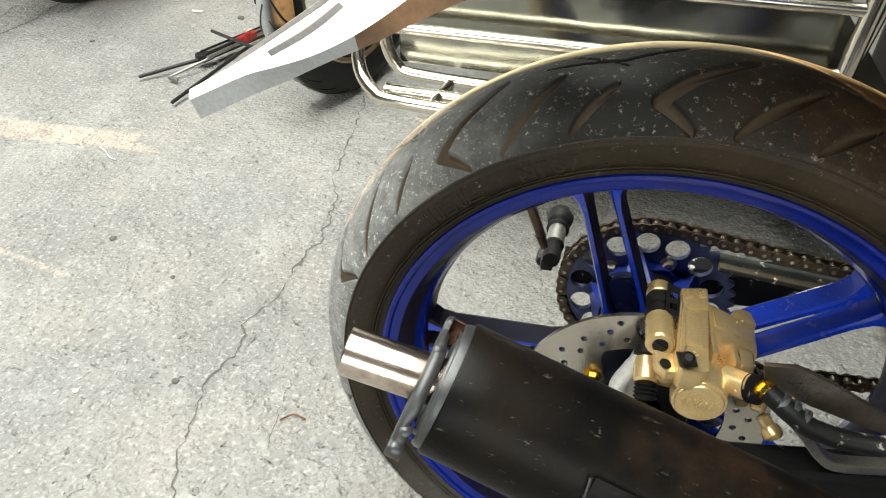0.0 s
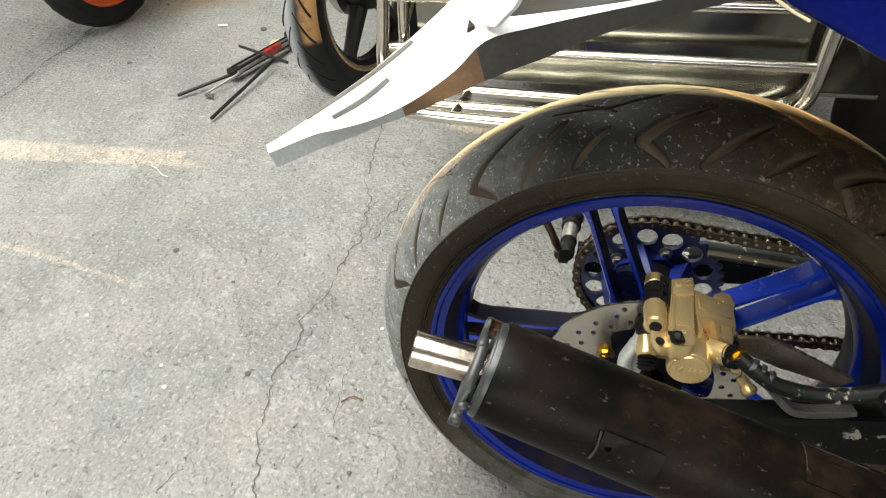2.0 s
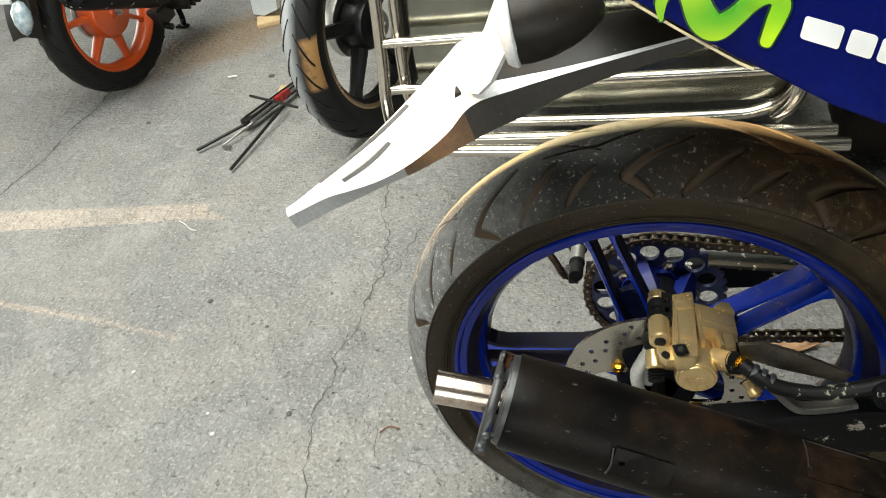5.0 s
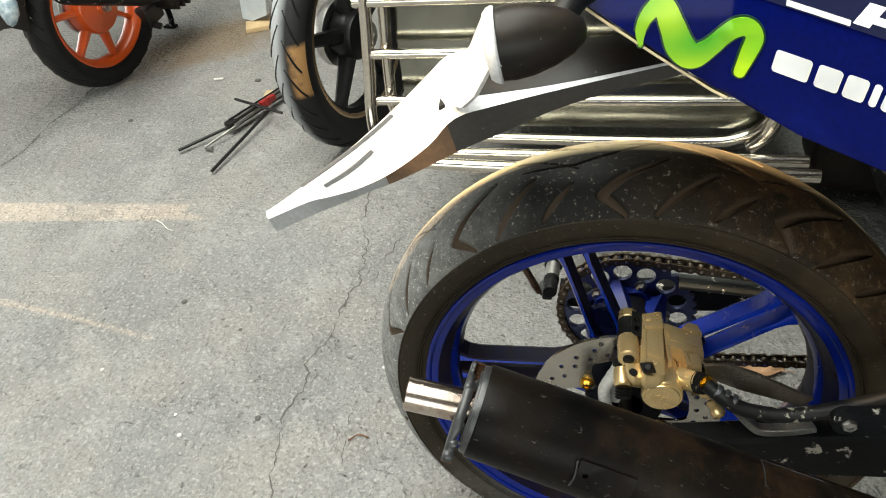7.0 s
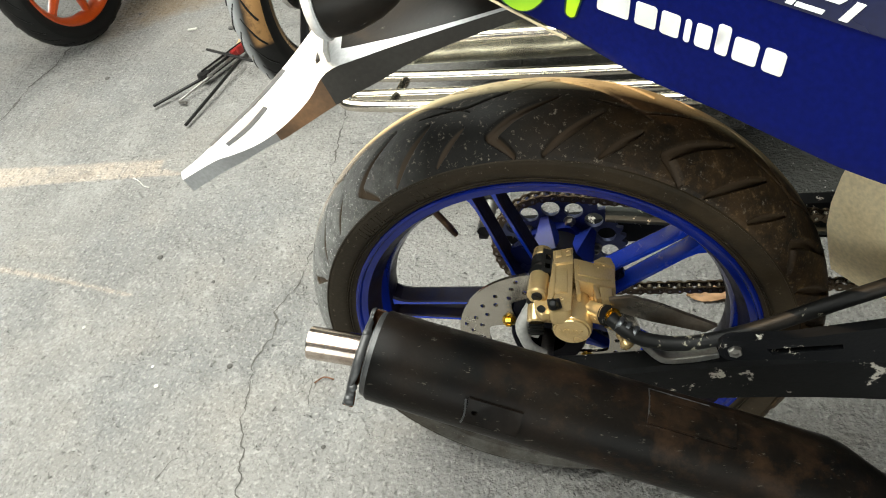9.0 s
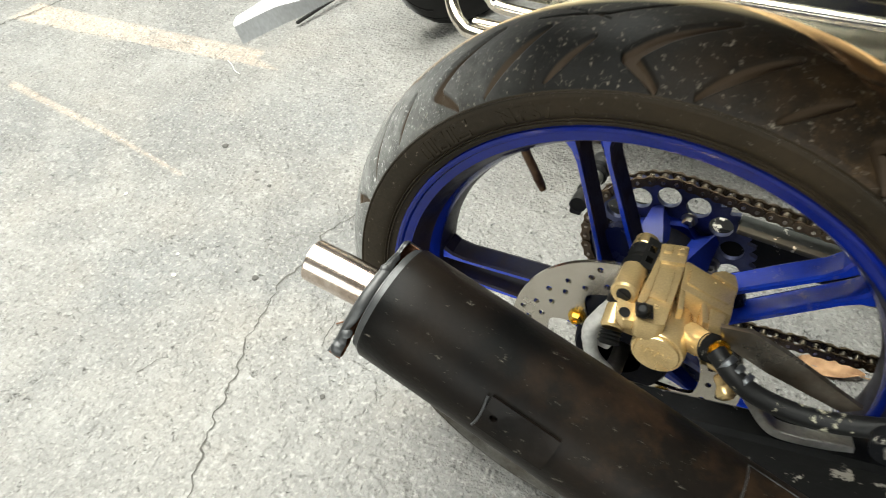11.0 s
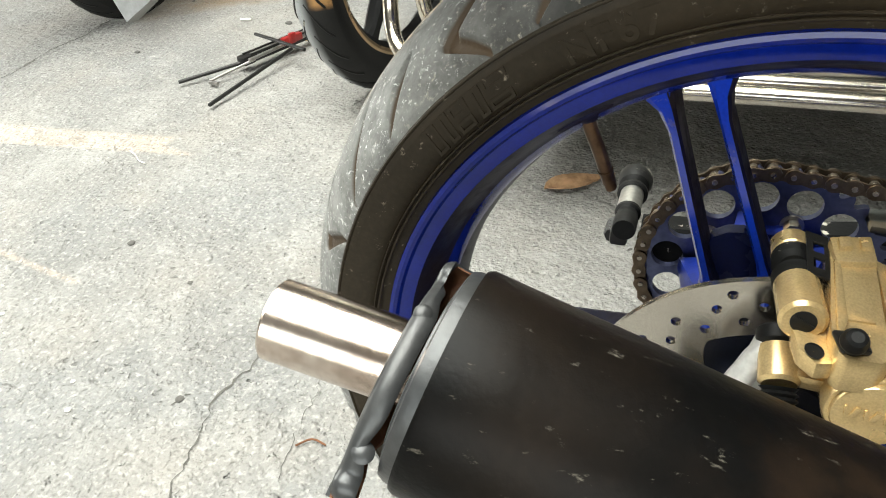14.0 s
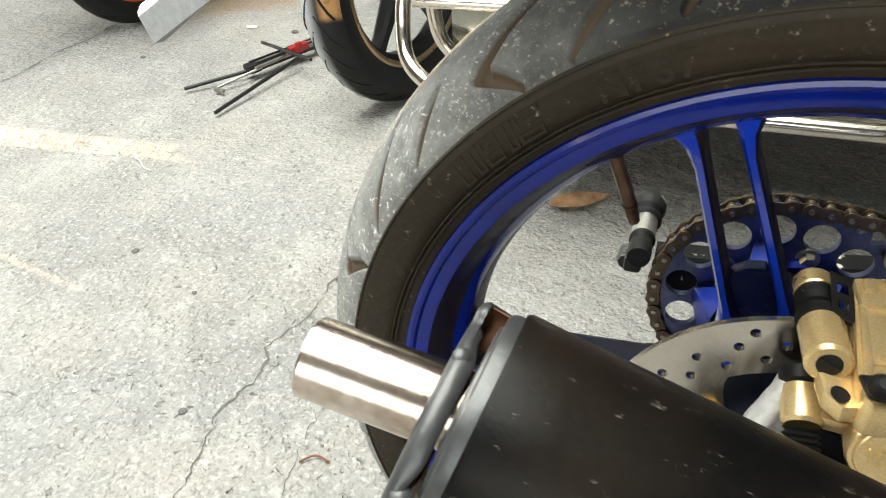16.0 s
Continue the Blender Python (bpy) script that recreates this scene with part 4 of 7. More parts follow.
def carrier_mesh():
    bm = bmesh.new()
    outer = []
    for i in range(100):
        t = 2 * math.pi * i / 100
        r = 0.043 + 0.004 * max(0.0, math.cos(5 * (t - math.radians(71)))) ** 2
        outer.append((r * math.cos(t), r * math.sin(t)))
    xz_plate(bm, outer, [ring_points(0, 0, 0.022, 40)], CH_Y - 0.016, CH_Y - 0.0035)
    for k in range(5):
        a = math.radians(107 + 72 * k)
        d, t = Vector((math.cos(a), 0, math.sin(a))), Vector((-math.sin(a), 0, math.cos(a)))
        foot = [d * r + t * w + Vector((0, y, 0)) for r, w, y in ((0.044, -0.016, CH_Y - 0.056), (0.044, 0.016, CH_Y - 0.056), (0.056, 0.0050, CH_Y - 0.004), (0.056, -0.0050, CH_Y - 0.004))]
        back = [d * 0.030 + t * w + Vector((0, CH_Y - 0.014, 0)) for w in (-0.016, 0.016)]
        v = [bm.verts.new(p) for p in (*foot, *back)]
        for f in ((0, 1, 2, 3), (0, 3, 4), (1, 5, 2), (0, 4, 5, 1), (3, 2, 5, 4)):
            bm.faces.new([v[i] for i in f])
    return bm


part("sprocket_carrier", carrier_mesh(), material("blue_carrier_paint", (0.003, 0.014, 0.17), 0.34, scale=30, dark=(0.004, 0.008, 0.06), amount=0.9, spec=0.30, fine=400, bump=0.05), bike, "blue sprocket carrier with ribs")


def chain_path():
    """Pin places along the chain from the upper run, round the sprocket, to the lower run."""
    up, low = math.radians(-6.0), math.radians(4.2)
    top = math.radians(90) + up
    pts = []
    n = int((math.pi * 2 - (math.pi - (up - low) * 0) + 0.10) / (2 * math.pi / TEETH))
    d = Vector((math.cos(up), 0, math.sin(up)))
    start = Vector((PR * math.cos(top), CH_Y, PR * math.sin(top)))
    run = [start + d * PITCH * k for k in range(36, 0, -1)]
    pts += run
    a = top
    while a < math.radians(270) + low:
        pts.append(Vector((PR * math.cos(a), CH_Y, PR * math.sin(a))))
        a += 2 * math.pi / TEETH
    e = pts[-1]
    d2 = Vector((math.cos(low), 0, math.sin(low)))
    pts += [e + d2 * PITCH * k for k in range(1, 37)]
    return pts


PINS = chain_path()
bm = bmesh.new()
for p in PINS:
    add_lathe(bm, [(-0.0085, 0.0001), (-0.0085, 0.0019), (-0.0035, 0.0019), (-0.0035, 0.0041), (0.0035, 0.0041), (0.0035, 0.0019), (0.0085, 0.0019), (0.0085, 0.0001)], 10, p)
chain = part("chain", bm, material("worn_roller_steel", (0.46, 0.42, 0.36), 0.28, 1.0, scale=90, dark=(0.20, 0.16, 0.12), amount=0.7, bump=0.05), bike, "oily steel drive chain with worn bright rollers", 40)


def link_mesh(y_in, name):
    bm = bmesh.new()
    out = []
    for cx, a0 in ((PITCH / 2, -0.5), (-PITCH / 2, 0.5)):
        for k in range(8):
            a = math.pi * (a0 + k / 7)
            out.append((cx + 0.0056 * math.cos(a), 0.0056 * math.sin(a)))
    out = out[:8] + [(0.0, 0.0042)] + out[8:] + [(0.0, -0.0042)]
    for s in (-1, 1):
        ys = sorted((s * y_in, s * (y_in + 0.0016)))
        add_plate(bm, out, [], lambda x, z, k, ys=ys: Vector((x, ys[k], z)))
    ob = to_object(name, bm, CHAIN_STEEL, 40)
    me = ob.data
    bpy.data.objects.remove(ob)
    return me


LINKS = (link_mesh(0.0040, "chain_link"), link_mesh(0.0058, "chain_link"))
for i in range(len(PINS) - 1):
    p, q = PINS[i], PINS[i + 1]
    ob = new("chain_link", LINKS[i % 2])
    ob.parent = chain
    ob.matrix_local = Matrix.Translation((p + q) / 2) @ pose(0, 0, 0, 0, -math.degrees(math.atan2((q - p).z, (q - p).x)), 0)


# ---- swingarm, axle, spool ----
def swingarm_mesh(y, t, pts, h0, h1):
    bm = bmesh.new()
    path = spline([Vector((u, y, v)) for u, v in pts], 6)
    rows = []
    for i, p in enumerate(path):
        k = i / (len(path) - 1)
        h = (h0 + (h1 - h0) * k) / 2
        c = 0.004
        rows.append([bm.verts.new(p + Vector((0, a, b))) for a, b in ((-t / 2 + c, -h), (t / 2 - c, -h), (t / 2, -h + c), (t / 2, h - c), (t / 2 - c, h), (-t / 2 + c, h), (-t / 2, h - c), (-t / 2, -h + c))])
    for i in range(len(rows) - 1):
        for j in range(8):
            bm.faces.new((rows[i][j], rows[i][(j + 1) % 8], rows[i + 1][(j + 1) % 8], rows[i + 1][j]))
    bm.faces.new(rows[0])
    bm.faces.new(rows[-1])
    return bm


part("swingarm", swingarm_mesh(0.195, 0.028, [(-0.088, -0.003), (0.0, 0.0), (0.15, 0.016), (0.30, 0.026), (0.52, 0.03)], 0.032, 0.062), BLACK_PAINT, bike, "black painted box swingarm with chipped paint")
part("swingarm", swingarm_mesh(-0.055, 0.030, [(-0.050, -0.008), (0.05, 0.004), (0.16, 0.026), (0.30, 0.045), (0.52, 0.05)], 0.050, 0.066), BLACK_PAINT, bike, "black painted box swingarm with chipped paint")


def guard_mesh():
    bm = bmesh.new()
    add_box(bm, Vector((0.21, 0.160, 0.046)), (0.30, 0.026, 0.006), pose(0, 0, 0, 0, 4, 0), 0.002)
    return bm


part("chain_slider", guard_mesh(), material("spattered_grey_plastic", (0.050, 0.054, 0.050), 0.45, scale=25, dark=(0.025, 0.026, 0.025), amount=0.8, spec=0.25, bump=0.1, dust=(0.52, 0.50, 0.44), dust_scale=75, dust_edge=(0.60, 0.63)), bike, "scuffed grey chain slider on swingarm")


def axle_mesh():
    bm = bmesh.new()
    add_rod(bm, Vector((0, -0.085, 0)), Vector((0, 0.225, 0)), 0.0075, 20)
    for y in (-0.082, 0.212):
        add_lathe(bm, [(0, 0.0001), (0, 0.0135), (0.010, 0.0135), (0.010, 0.0001)], 6, (0, y, 0))
    return bm


part("axle", axle_mesh(), STEEL, bike)


def spool_mesh():
    bm = bmesh.new()
    c = Vector((-0.100, 0.168, 0.018))
    add_lathe(bm, [(0.0, 0.0001), (0.0, 0.0090), (0.004, 0.0095), (0.016, 0.0095), (0.018, 0.0085), (0.024, 0.0085), (0.026, 0.0105), (0.029, 0.0105)], 28, c, mat=0)
    add_lathe(bm, [(0.028, 0.0098), (0.058, 0.0098)], 28, c, mat=1)
    add_lathe(bm, [(0.057, 0.0105), (0.059, 0.0128), (0.062, 0.0128), (0.065, 0.0095), (0.069, 0.0092), (0.072, 0.0128), (0.080, 0.0148), (0.088, 0.0146), (0.093, 0.0122), (0.095, 0.0080), (0.095, 0.0001)], 28, c, mat=0)
    return bm


spool = part("swingarm_spool", spool_mesh(), [RUBBER, ALLOY], bike, "black and silver swingarm spool")
bm = bmesh.new()
add_box(bm, Vector((-0.104, 0.182, 0.006)), (0.014, 0.018, 0.014), None, 0.003)
for k in range(4):
    add_lathe(bm, [(0, 0.0001), (0, 0.0070), (0.0022, 0.0082), (0.0044, 0.0070), (0.0044, 0.0001)], 8, (-0.110, 0.192 + 0.0052 * k, -0.004))
part("chain_adjuster", bm, TOOL_STEEL, bike, "dark steel chain adjuster with ridged nut")


# ---- brake caliper ----
def caliper_top(u, n, drop=0.0, slope=0.0):
    """A point of the caliper's sloping upper face."""
    return L(u, 0.1174 - 0.197 * u - 0.18 * n - drop - slope * (u - 0.035), n)


def add_prism(bm, plan, drop, depth, slope=0.0, bevel=0.0016, lean=(0, 0)):
    """A bevelled prism: its plan (u, n) on the upper face, going down by depth."""
    tmp = bmesh.new()
    top = [tmp.verts.new(caliper_top(u, n, drop, slope)) for u, n in plan]
    low = [tmp.verts.new(caliper_top(u, n, drop, slope) + L(lean[0], -depth, lean[1])) for u, n in plan]
    tmp.faces.new(top)
    tmp.faces.new(list(reversed(low)))
    for i in range(len(plan)):
        j = (i + 1) % len(plan)
        tmp.faces.new((top[j], top[i], low[i], low[j]))
    bmesh.ops.recalc_face_normals(tmp, faces=tmp.faces)
    bmesh.ops.bevel(tmp, geom=list(tmp.edges), offset=bevel, segments=2, affect="EDGES", profile=0.6)
    merge(bm, tmp)


def caliper_body():
    """The half with the piston: a plate over the disc, and the cylinder under its outer end."""
    bm = bmesh.new()
    add_prism(bm, [(0.0105, -0.021), (0.0306, -0.030), (0.0325, -0.0135), (0.0335, 0.0445), (0.029, 0.0475), (0.014, 0.0505), (0.0110, 0.048), (0.0085, 0.036), (0.0095, 0.016), (0.0105, -0.006)], 0.0, 0.020)
    add_prism(bm, [(0.0150, 0.000), (0.0270, -0.004), (0.0285, 0.026), (0.0155, 0.029)], -0.0012, 0.006, bevel=0.0009)
    add_lathe(bm, [(0.0, 0.0001), (0.0, 0.015), (0.006, 0.0195), (0.030, 0.0208), (0.044, 0.0208), (0.0462, 0.0196), (0.0462, 0.0001)], 48, L(0.033, 0.0720, 0.000), (0, -1, 0))
    add_prism(bm, [(0.0125, 0.020), (0.034, 0.014), (0.036, 0.038), (0.0150, 0.043)], 0.012, 0.022, bevel=0.003)
    return bm


caliper = part("brake_caliper", caliper_body(), GOLD, bike, "gold-painted cast brake caliper", 40)
bm = bmesh.new()
add_prism(bm, [(0.0098, -0.0215), (0.0310, -0.0305), (0.0325, -0.0120), (0.0125, -0.0045)], -0.0034, 0.018, bevel=0.0022)
part("bridge", bm, GOLD, caliper)
bm = bmesh.new()
add_prism(bm, [(0.0135, -0.0195), (0.0200, -0.0225), (0.0205, -0.0150), (0.0140, -0.0125)], -0.0062, 0.006, bevel=0.0012)
add_prism(bm, [(0.0240, -0.0245), (0.0298, -0.0270), (0.0302, -0.0190), (0.0245, -0.0170)], -0.0056, 0.006, bevel=0.0012)
part("bridge_lug", bm, GOLD, caliper)
bm = bmesh.new()
add_prism(bm, [(0.0120, -0.010), (0.0150, -0.012), (0.0160, 0.030), (0.0135, 0.040), (0.0110, 0.036)], -0.0022, 0.008, bevel=0.0010)
part("edge_rib", bm, GOLD, caliper)
# the outer half: a broad sloping block with a step, a hollow and a web
bm = bmesh.new()
add_prism(bm, [(0.0318, -0.0200), (0.0531, -0.0262), (0.0740, -0.0320), (0.0765, -0.0070), (0.0345, 0.0062)], 0.002, 0.030, 0.45, 0.0022, (0.0, 0.006))
part("outer_half", bm, GOLD, caliper)
bm = bmesh.new()
add_prism(bm, [(0.0370, -0.0165), (0.0530, -0.0220), (0.0690, -0.0255), (0.0715, -0.0120), (0.0560, -0.0065), (0.0385, -0.0010)], -0.0002, 0.008, 0.45, 0.0014)
part("raised_plate", bm, GOLD, caliper)
bm = bmesh.new()
add_prism(bm, [(0.0345, 0.0040), (0.0385, 0.0025), (0.0420, 0.0200), (0.0375, 0.0230)], 0.0030, 0.028, 0.40, 0.0012, (0.0, 0.004))
add_prism(bm, [(0.0520, -0.0010), (0.0560, -0.0022), (0.0620, 0.0130), (0.0570, 0.0160)], 0.0050, 0.026, 0.40, 0.0012, (0.0, 0.004))
part("pocket_rib", bm, GOLD, caliper)
bm = bmesh.new()
add_prism(bm, [(0.0520, -0.0250), (0.0610, -0.0360), (0.0700, -0.0400), (0.0755, -0.0310)], -0.0012, 0.020, 0.45, 0.0016)
part("step", bm, GOLD, caliper)
bm = bmesh.new()
add_prism(bm, [(0.0335, 0.004), (0.0520, -0.001), (0.0545, 0.010), (0.0365, 0.020)], 0.021, 0.022, 0.30, 0.0030, (0.0, 0.004))
part("hollow_web", bm, GOLD, caliper)
bm = bmesh.new()
add_prism(bm, [(0.0590, 0.000), (0.0725, -0.006), (0.0735, 0.008), (0.0620, 0.016)], 0.0030, 0.036, 0.45, 0.0022, (0.003, 0.008))
part("corner_web", bm, GOLD, caliper)
bm = bmesh.new()
add_rod(bm, L(0.0500, 0.0765, 0.022), L(0.0680, 0.0840, 0.034), 0.0120, 32, r2=0.0105, round_end=0.002)
part("hose_boss", bm, GOLD, caliper)
bm = bmesh.new()
add_lathe(bm, [(0, 0.0001), (0, 0.0178), (0.0010, 0.0178), (0.0022, 0.0170), (0.0022, 0.0001)], 48, L(0.033, 0.0720, 0.0460), (0, -1, 0))
cap = part("piston_cap", bm, GOLD, caliper, "round gold piston cap with a cast mark")
for k in range(6):
    bm = bmesh.new()
    x = 0.0215 + 0.0042 * k
    add_box(bm, L(x, 0.0725 - 0.10 * (x - 0.033), 0.0485), (0.0026 if k % 2 else 0.0012, 0.0014, 0.0062), pose(0, 0, 0, 0, 20 if k % 2 else -6, 0), 0.0004)
    part("cast_mark", bm, GOLD, cap)


def boot(p, q, r, name="rubber_boot"):
    bm = bmesh.new()
    p, q = Vector(p), Vector(q)
    ln = (q - p).length
    prof = [(0, 0.0001), (0, r)]
    for k in range(3):
        prof += [(ln * (0.15 + 0.25 * k), r * 0.8), (ln * (0.28 + 0.25 * k), r)]
    prof += [(ln, r * 0.7), (ln, 0.0001)]
    add_lathe(bm, prof, 24, p, q - p)
    return part(name, bm, RUBBER, caliper, "ribbed black rubber boot")


def gold_rod(name, p, q, r, r2=None):
    bm = bmesh.new()
    add_rod(bm, p, q, r, 32, r2, round_end=0.0018)
    return part(name, bm, GOLD, caliper)


# guide pins on the rear side
gold_rod("pin_boss", L(-0.0030, 0.1035, -0.0400), L(-0.0030, 0.1045, -0.0250), 0.0105)
boot(L(-0.0030, 0.1040, -0.0250), L(-0.0030, 0.1050, -0.0150), 0.0105)
boot(L(-0.0030, 0.1050, -0.0060), L(-0.0030, 0.1055, 0.0020), 0.0112)
bm = bmesh.new()
add_rod(bm, L(-0.003, 0.105, -0.016), L(-0.003, 0.105, -0.004), 0.0050, 20)
part("guide_pin", bm, CHROME, caliper, "bright steel guide pin")
gold_rod("pin_boss", L(-0.0028, 0.1055, 0.0010), L(-0.0022, 0.1080, 0.0330), 0.0108)
bm = bmesh.new()
add_lathe(bm, [(0, 0.0001), (0, 0.0058), (0.0012, 0.0058), (0.0012, 0.0008)], 28, L(-0.0022, 0.1080, 0.0322), L(0.02, 0.08, 1.0))
add_box(bm, L(-0.0022, 0.1083, 0.0338), (0.0105, 0.001, 0.0018), pose(0, 0, 0, 0, 30, 0))
part("slotted_plug", bm, TOOL_STEEL, caliper, "dark slotted plug")
bm = bmesh.new()
add_prism(bm, [(-0.006, 0.010), (0.012, 0.008), (0.0135, 0.046), (0.004, 0.050), (-0.0035, 0.0445), (-0.0060, 0.034)], 0.0085, 0.010, bevel=0.002)
lug = part("lug", bm, GOLD, caliper)
bm = bmesh.new()
add_lathe(bm, [(0, 0.0001), (0, 0.0040), (0.0008, 0.0044)], 24, caliper_top(0.0028, 0.0440, 0.0081), L(0.18, 1.0, 0.18))
part("threaded_hole", bm, TOOL_STEEL, lug, "dark empty threaded hole")
gold_rod("pin_boss", L(-0.0060, 0.0790, 0.0170), L(-0.0052, 0.0700, 0.0360), 0.0100)
boot(L(-0.0052, 0.0690, 0.0365), L(-0.0045, 0.0610, 0.0450), 0.0092)
bm = bmesh.new()
add_rod(bm, L(-0.0062, 0.0835, 0.0090), L(-0.0060, 0.0785, 0.0185), 0.0112, 28, round_end=0.002)
part("rubber_boot", bm, RUBBER, caliper, "black rubber boot")
bm = bmesh.new()
add_box(bm, L(0.0085, 0.0745, 0.0300), (0.020, 0.012, 0.010), pose(0, 0, 0, 12, 4, 0), 0.0025)
part("pin_arm", bm, GOLD, caliper)
# bleeder screw in its clip on the outer corner
bm = bmesh.new()
add_lathe(bm, [(0, 0.0001), (0, 0.0054), (0.0050, 0.0050), (0.0062, 0.0058), (0.0084, 0.0058), (0.0104, 0.0048), (0.0128, 0.0043), (0.0140, 0.0026), (0.0140, 0.0001)], 24, caliper_top(0.0165, 0.0430), L(-0.05, 0.75, 0.50))
part("bleeder_cap", bm, RUBBER, caliper, "black rubber bleeder cap")
bm = bmesh.new()
add_box(bm, caliper_top(0.0165, 0.0425) + L(0, 0.0016, 0), (0.0135, 0.0120, 0.0030), pose(0, 0, 0, 8, 10, 20), 0.0012)
part("bleeder_clip", bm, TOOL_STEEL, caliper, "dark steel bleeder clip")
part("banjo_bolt", bolt_mesh(L(0.0735, 0.0890, 0.0385), L(0.55, 0.25, 0.80), 0.0070, 0.011, 0.0088), GOLD_BOLT, caliper, "bright gold hexagonal bolt")
boot(L(0.0670, 0.0838, 0.0335), L(0.0735, 0.0885, 0.0385), 0.0112)
gold_rod("banjo_eye", L(0.0705, 0.0720, 0.0360), L(0.0800, 0.0740, 0.0400), 0.0052)
gold_rod("nub", L(0.0800, 0.0640, 0.0380), L(0.0870, 0.0570, 0.0440), 0.0050)
bm = bmesh.new()
add_lathe(bm, [(0, 0.0001), (0, 0.0060), (0.004, 0.0078), (0.008, 0.0072), (0.010, 0.0045), (0.008, 0.0035), (0.008, 0.0001)], 28, L(0.0862, 0.0575, 0.0425), L(0.5, -0.35, 0.75))
part("nub_end", bm, GOLD, caliper)
# pad spring: a pressed plate with square openings
bm = bmesh.new()
add_plate(bm, [(0.0, -0.0265), (0.0105, -0.0255), (0.0105, 0.0040), (0.0, 0.0030)], [[(0.003, -0.020), (0.0085, -0.0195), (0.0085, -0.0125), (0.003, -0.013)], [(0.003, -0.0085), (0.0085, -0.008), (0.0085, -0.0015), (0.003, -0.002)]],
          lambda u, n, s: caliper_top(u, n, 0.001 + 0.0012 * s))
part("pad_spring", bm, TOOL_STEEL, caliper, "dark steel pad spring with openings")


def bracket_mesh():
    bm = bmesh.new()
    add_tube(bm, spline([L(-0.008, 0.083, 0.010), L(-0.011, 0.079, 0.016), L(-0.018, 0.066, 0.022), L(-0.024, 0.050, 0.026), L(-0.018, 0.020, 0.026), L(0.0, 0.0, 0.024)], 6), [0.0062] * 10 + [0.0068] * 11 + [0.0062] * 10, 16)
    add_box(bm, L(-0.012, 0.052, 0.014), (0.022, 0.010, 0.056), pose(0, 0, 0, 0, 12, 0), 0.004)
    return bm


part("caliper_bracket", bracket_mesh(), PALE_CAST, bike, "pale cast aluminium caliper bracket")


def flat_bar(points, width_way, w, t):
    """A bent flat bar along points; w across width_way, t thick."""
    bm = bmesh.new()
    pts = spline(points, 5)
    ww = Vector(width_way).normalized()
    rows = []
    for i, p in enumerate(pts):
        d = (pts[min(i + 1, len(pts) - 1)] - pts[max(i - 1, 0)]).normalized()
        a = (ww - d * ww.dot(d)).normalized()
        b = d.cross(a)
        c = 0.25
        rows.append([bm.verts.new(p + a * w * x / 2 + b * t * y / 2) for x, y in ((-1 + c * t / w, -1), (1 - c * t / w, -1), (1, -1 + c), (1, 1 - c), (1 - c * t / w, 1), (-1 + c * t / w, 1), (-1, 1 - c), (-1, -1 + c))])
    for i in range(len(rows) - 1):
        for j in range(8):
            bm.faces.new((rows[i][j], rows[i][(j + 1) % 8], rows[i + 1][(j + 1) % 8], rows[i + 1][j]))
    bm.faces.new(rows[0])
    bm.faces.new(rows[-1])
    return bm


part("torque_arm", flat_bar([L(0.080, 0.092, 0.048), L(0.100, 0.077, 0.056), L(0.118, 0.060, 0.061), L(0.130, 0.0545, 0.061), L(0.152, 0.0550, 0.058), L(0.176, 0.0575, 0.054)], L(0, 0.3, 1), 0.014, 0.007), ALLOY, bike,
     "bent bare aluminium torque arm")
bm = bmesh.new()
add_plate(bm, [(0.070, 0.108), (0.092, 0.112), (0.120, 0.102), (0.176, 0.074), (0.165, 0.064), (0.110, 0.078), (0.075, 0.092)], [], lambda x, z, s: L(x, z, 0.030 + 0.004 * s))
part("hugger_plate", bm, material("dull_dark_plate", (0.13, 0.115, 0.095), 0.30, 0.7, scale=25, dark=(0.07, 0.042, 0.024), amount=0.9, bump=0.05), bike, "thin scratched steel plate")
bm = bmesh.new()
add_tube(bm, spline([L(0.072, 0.103, 0.054), L(0.088, 0.098, 0.066), L(0.104, 0.092, 0.070), L(0.130, 0.090, 0.072), L(0.158, 0.095, 0.072), L(0.202, 0.113, 0.070), L(0.245, 0.138, 0.068), L(0.275, 0.155, 0.066), L(0.36, 0.20, 0.06), L(0.46, 0.24, 0.05)], 6), 0.0072, 16)
hose = part("brake_hose", bm, material("scuffed_hose", (0.007, 0.007, 0.007), 0.5, spec=0.2, scale=30, bump=0.1, dust=(0.34, 0.32, 0.24), dust_scale=45, dust_edge=(0.60, 0.64)), bike, "thick black brake hose with scuffed sleeve")
bm = bmesh.new()
for k in range(3):
    p, q = L(0.079 + 0.007 * k, 0.1015 - 0.0025 * k, 0.059 + 0.0032 * k), L(0.0835 + 0.007 * k, 0.0999 - 0.0025 * k, 0.061 + 0.0032 * k)
    add_rod(bm, p, q, 0.0082, 18, round_end=0.001)
part("hose_ferrule", bm, material("dull_ferrule_steel", (0.16, 0.17, 0.18), 0.35, 0.9, scale=60, dark=(0.05, 0.05, 0.05), bump=0.05), hose, "dark ribbed hose ferrule")


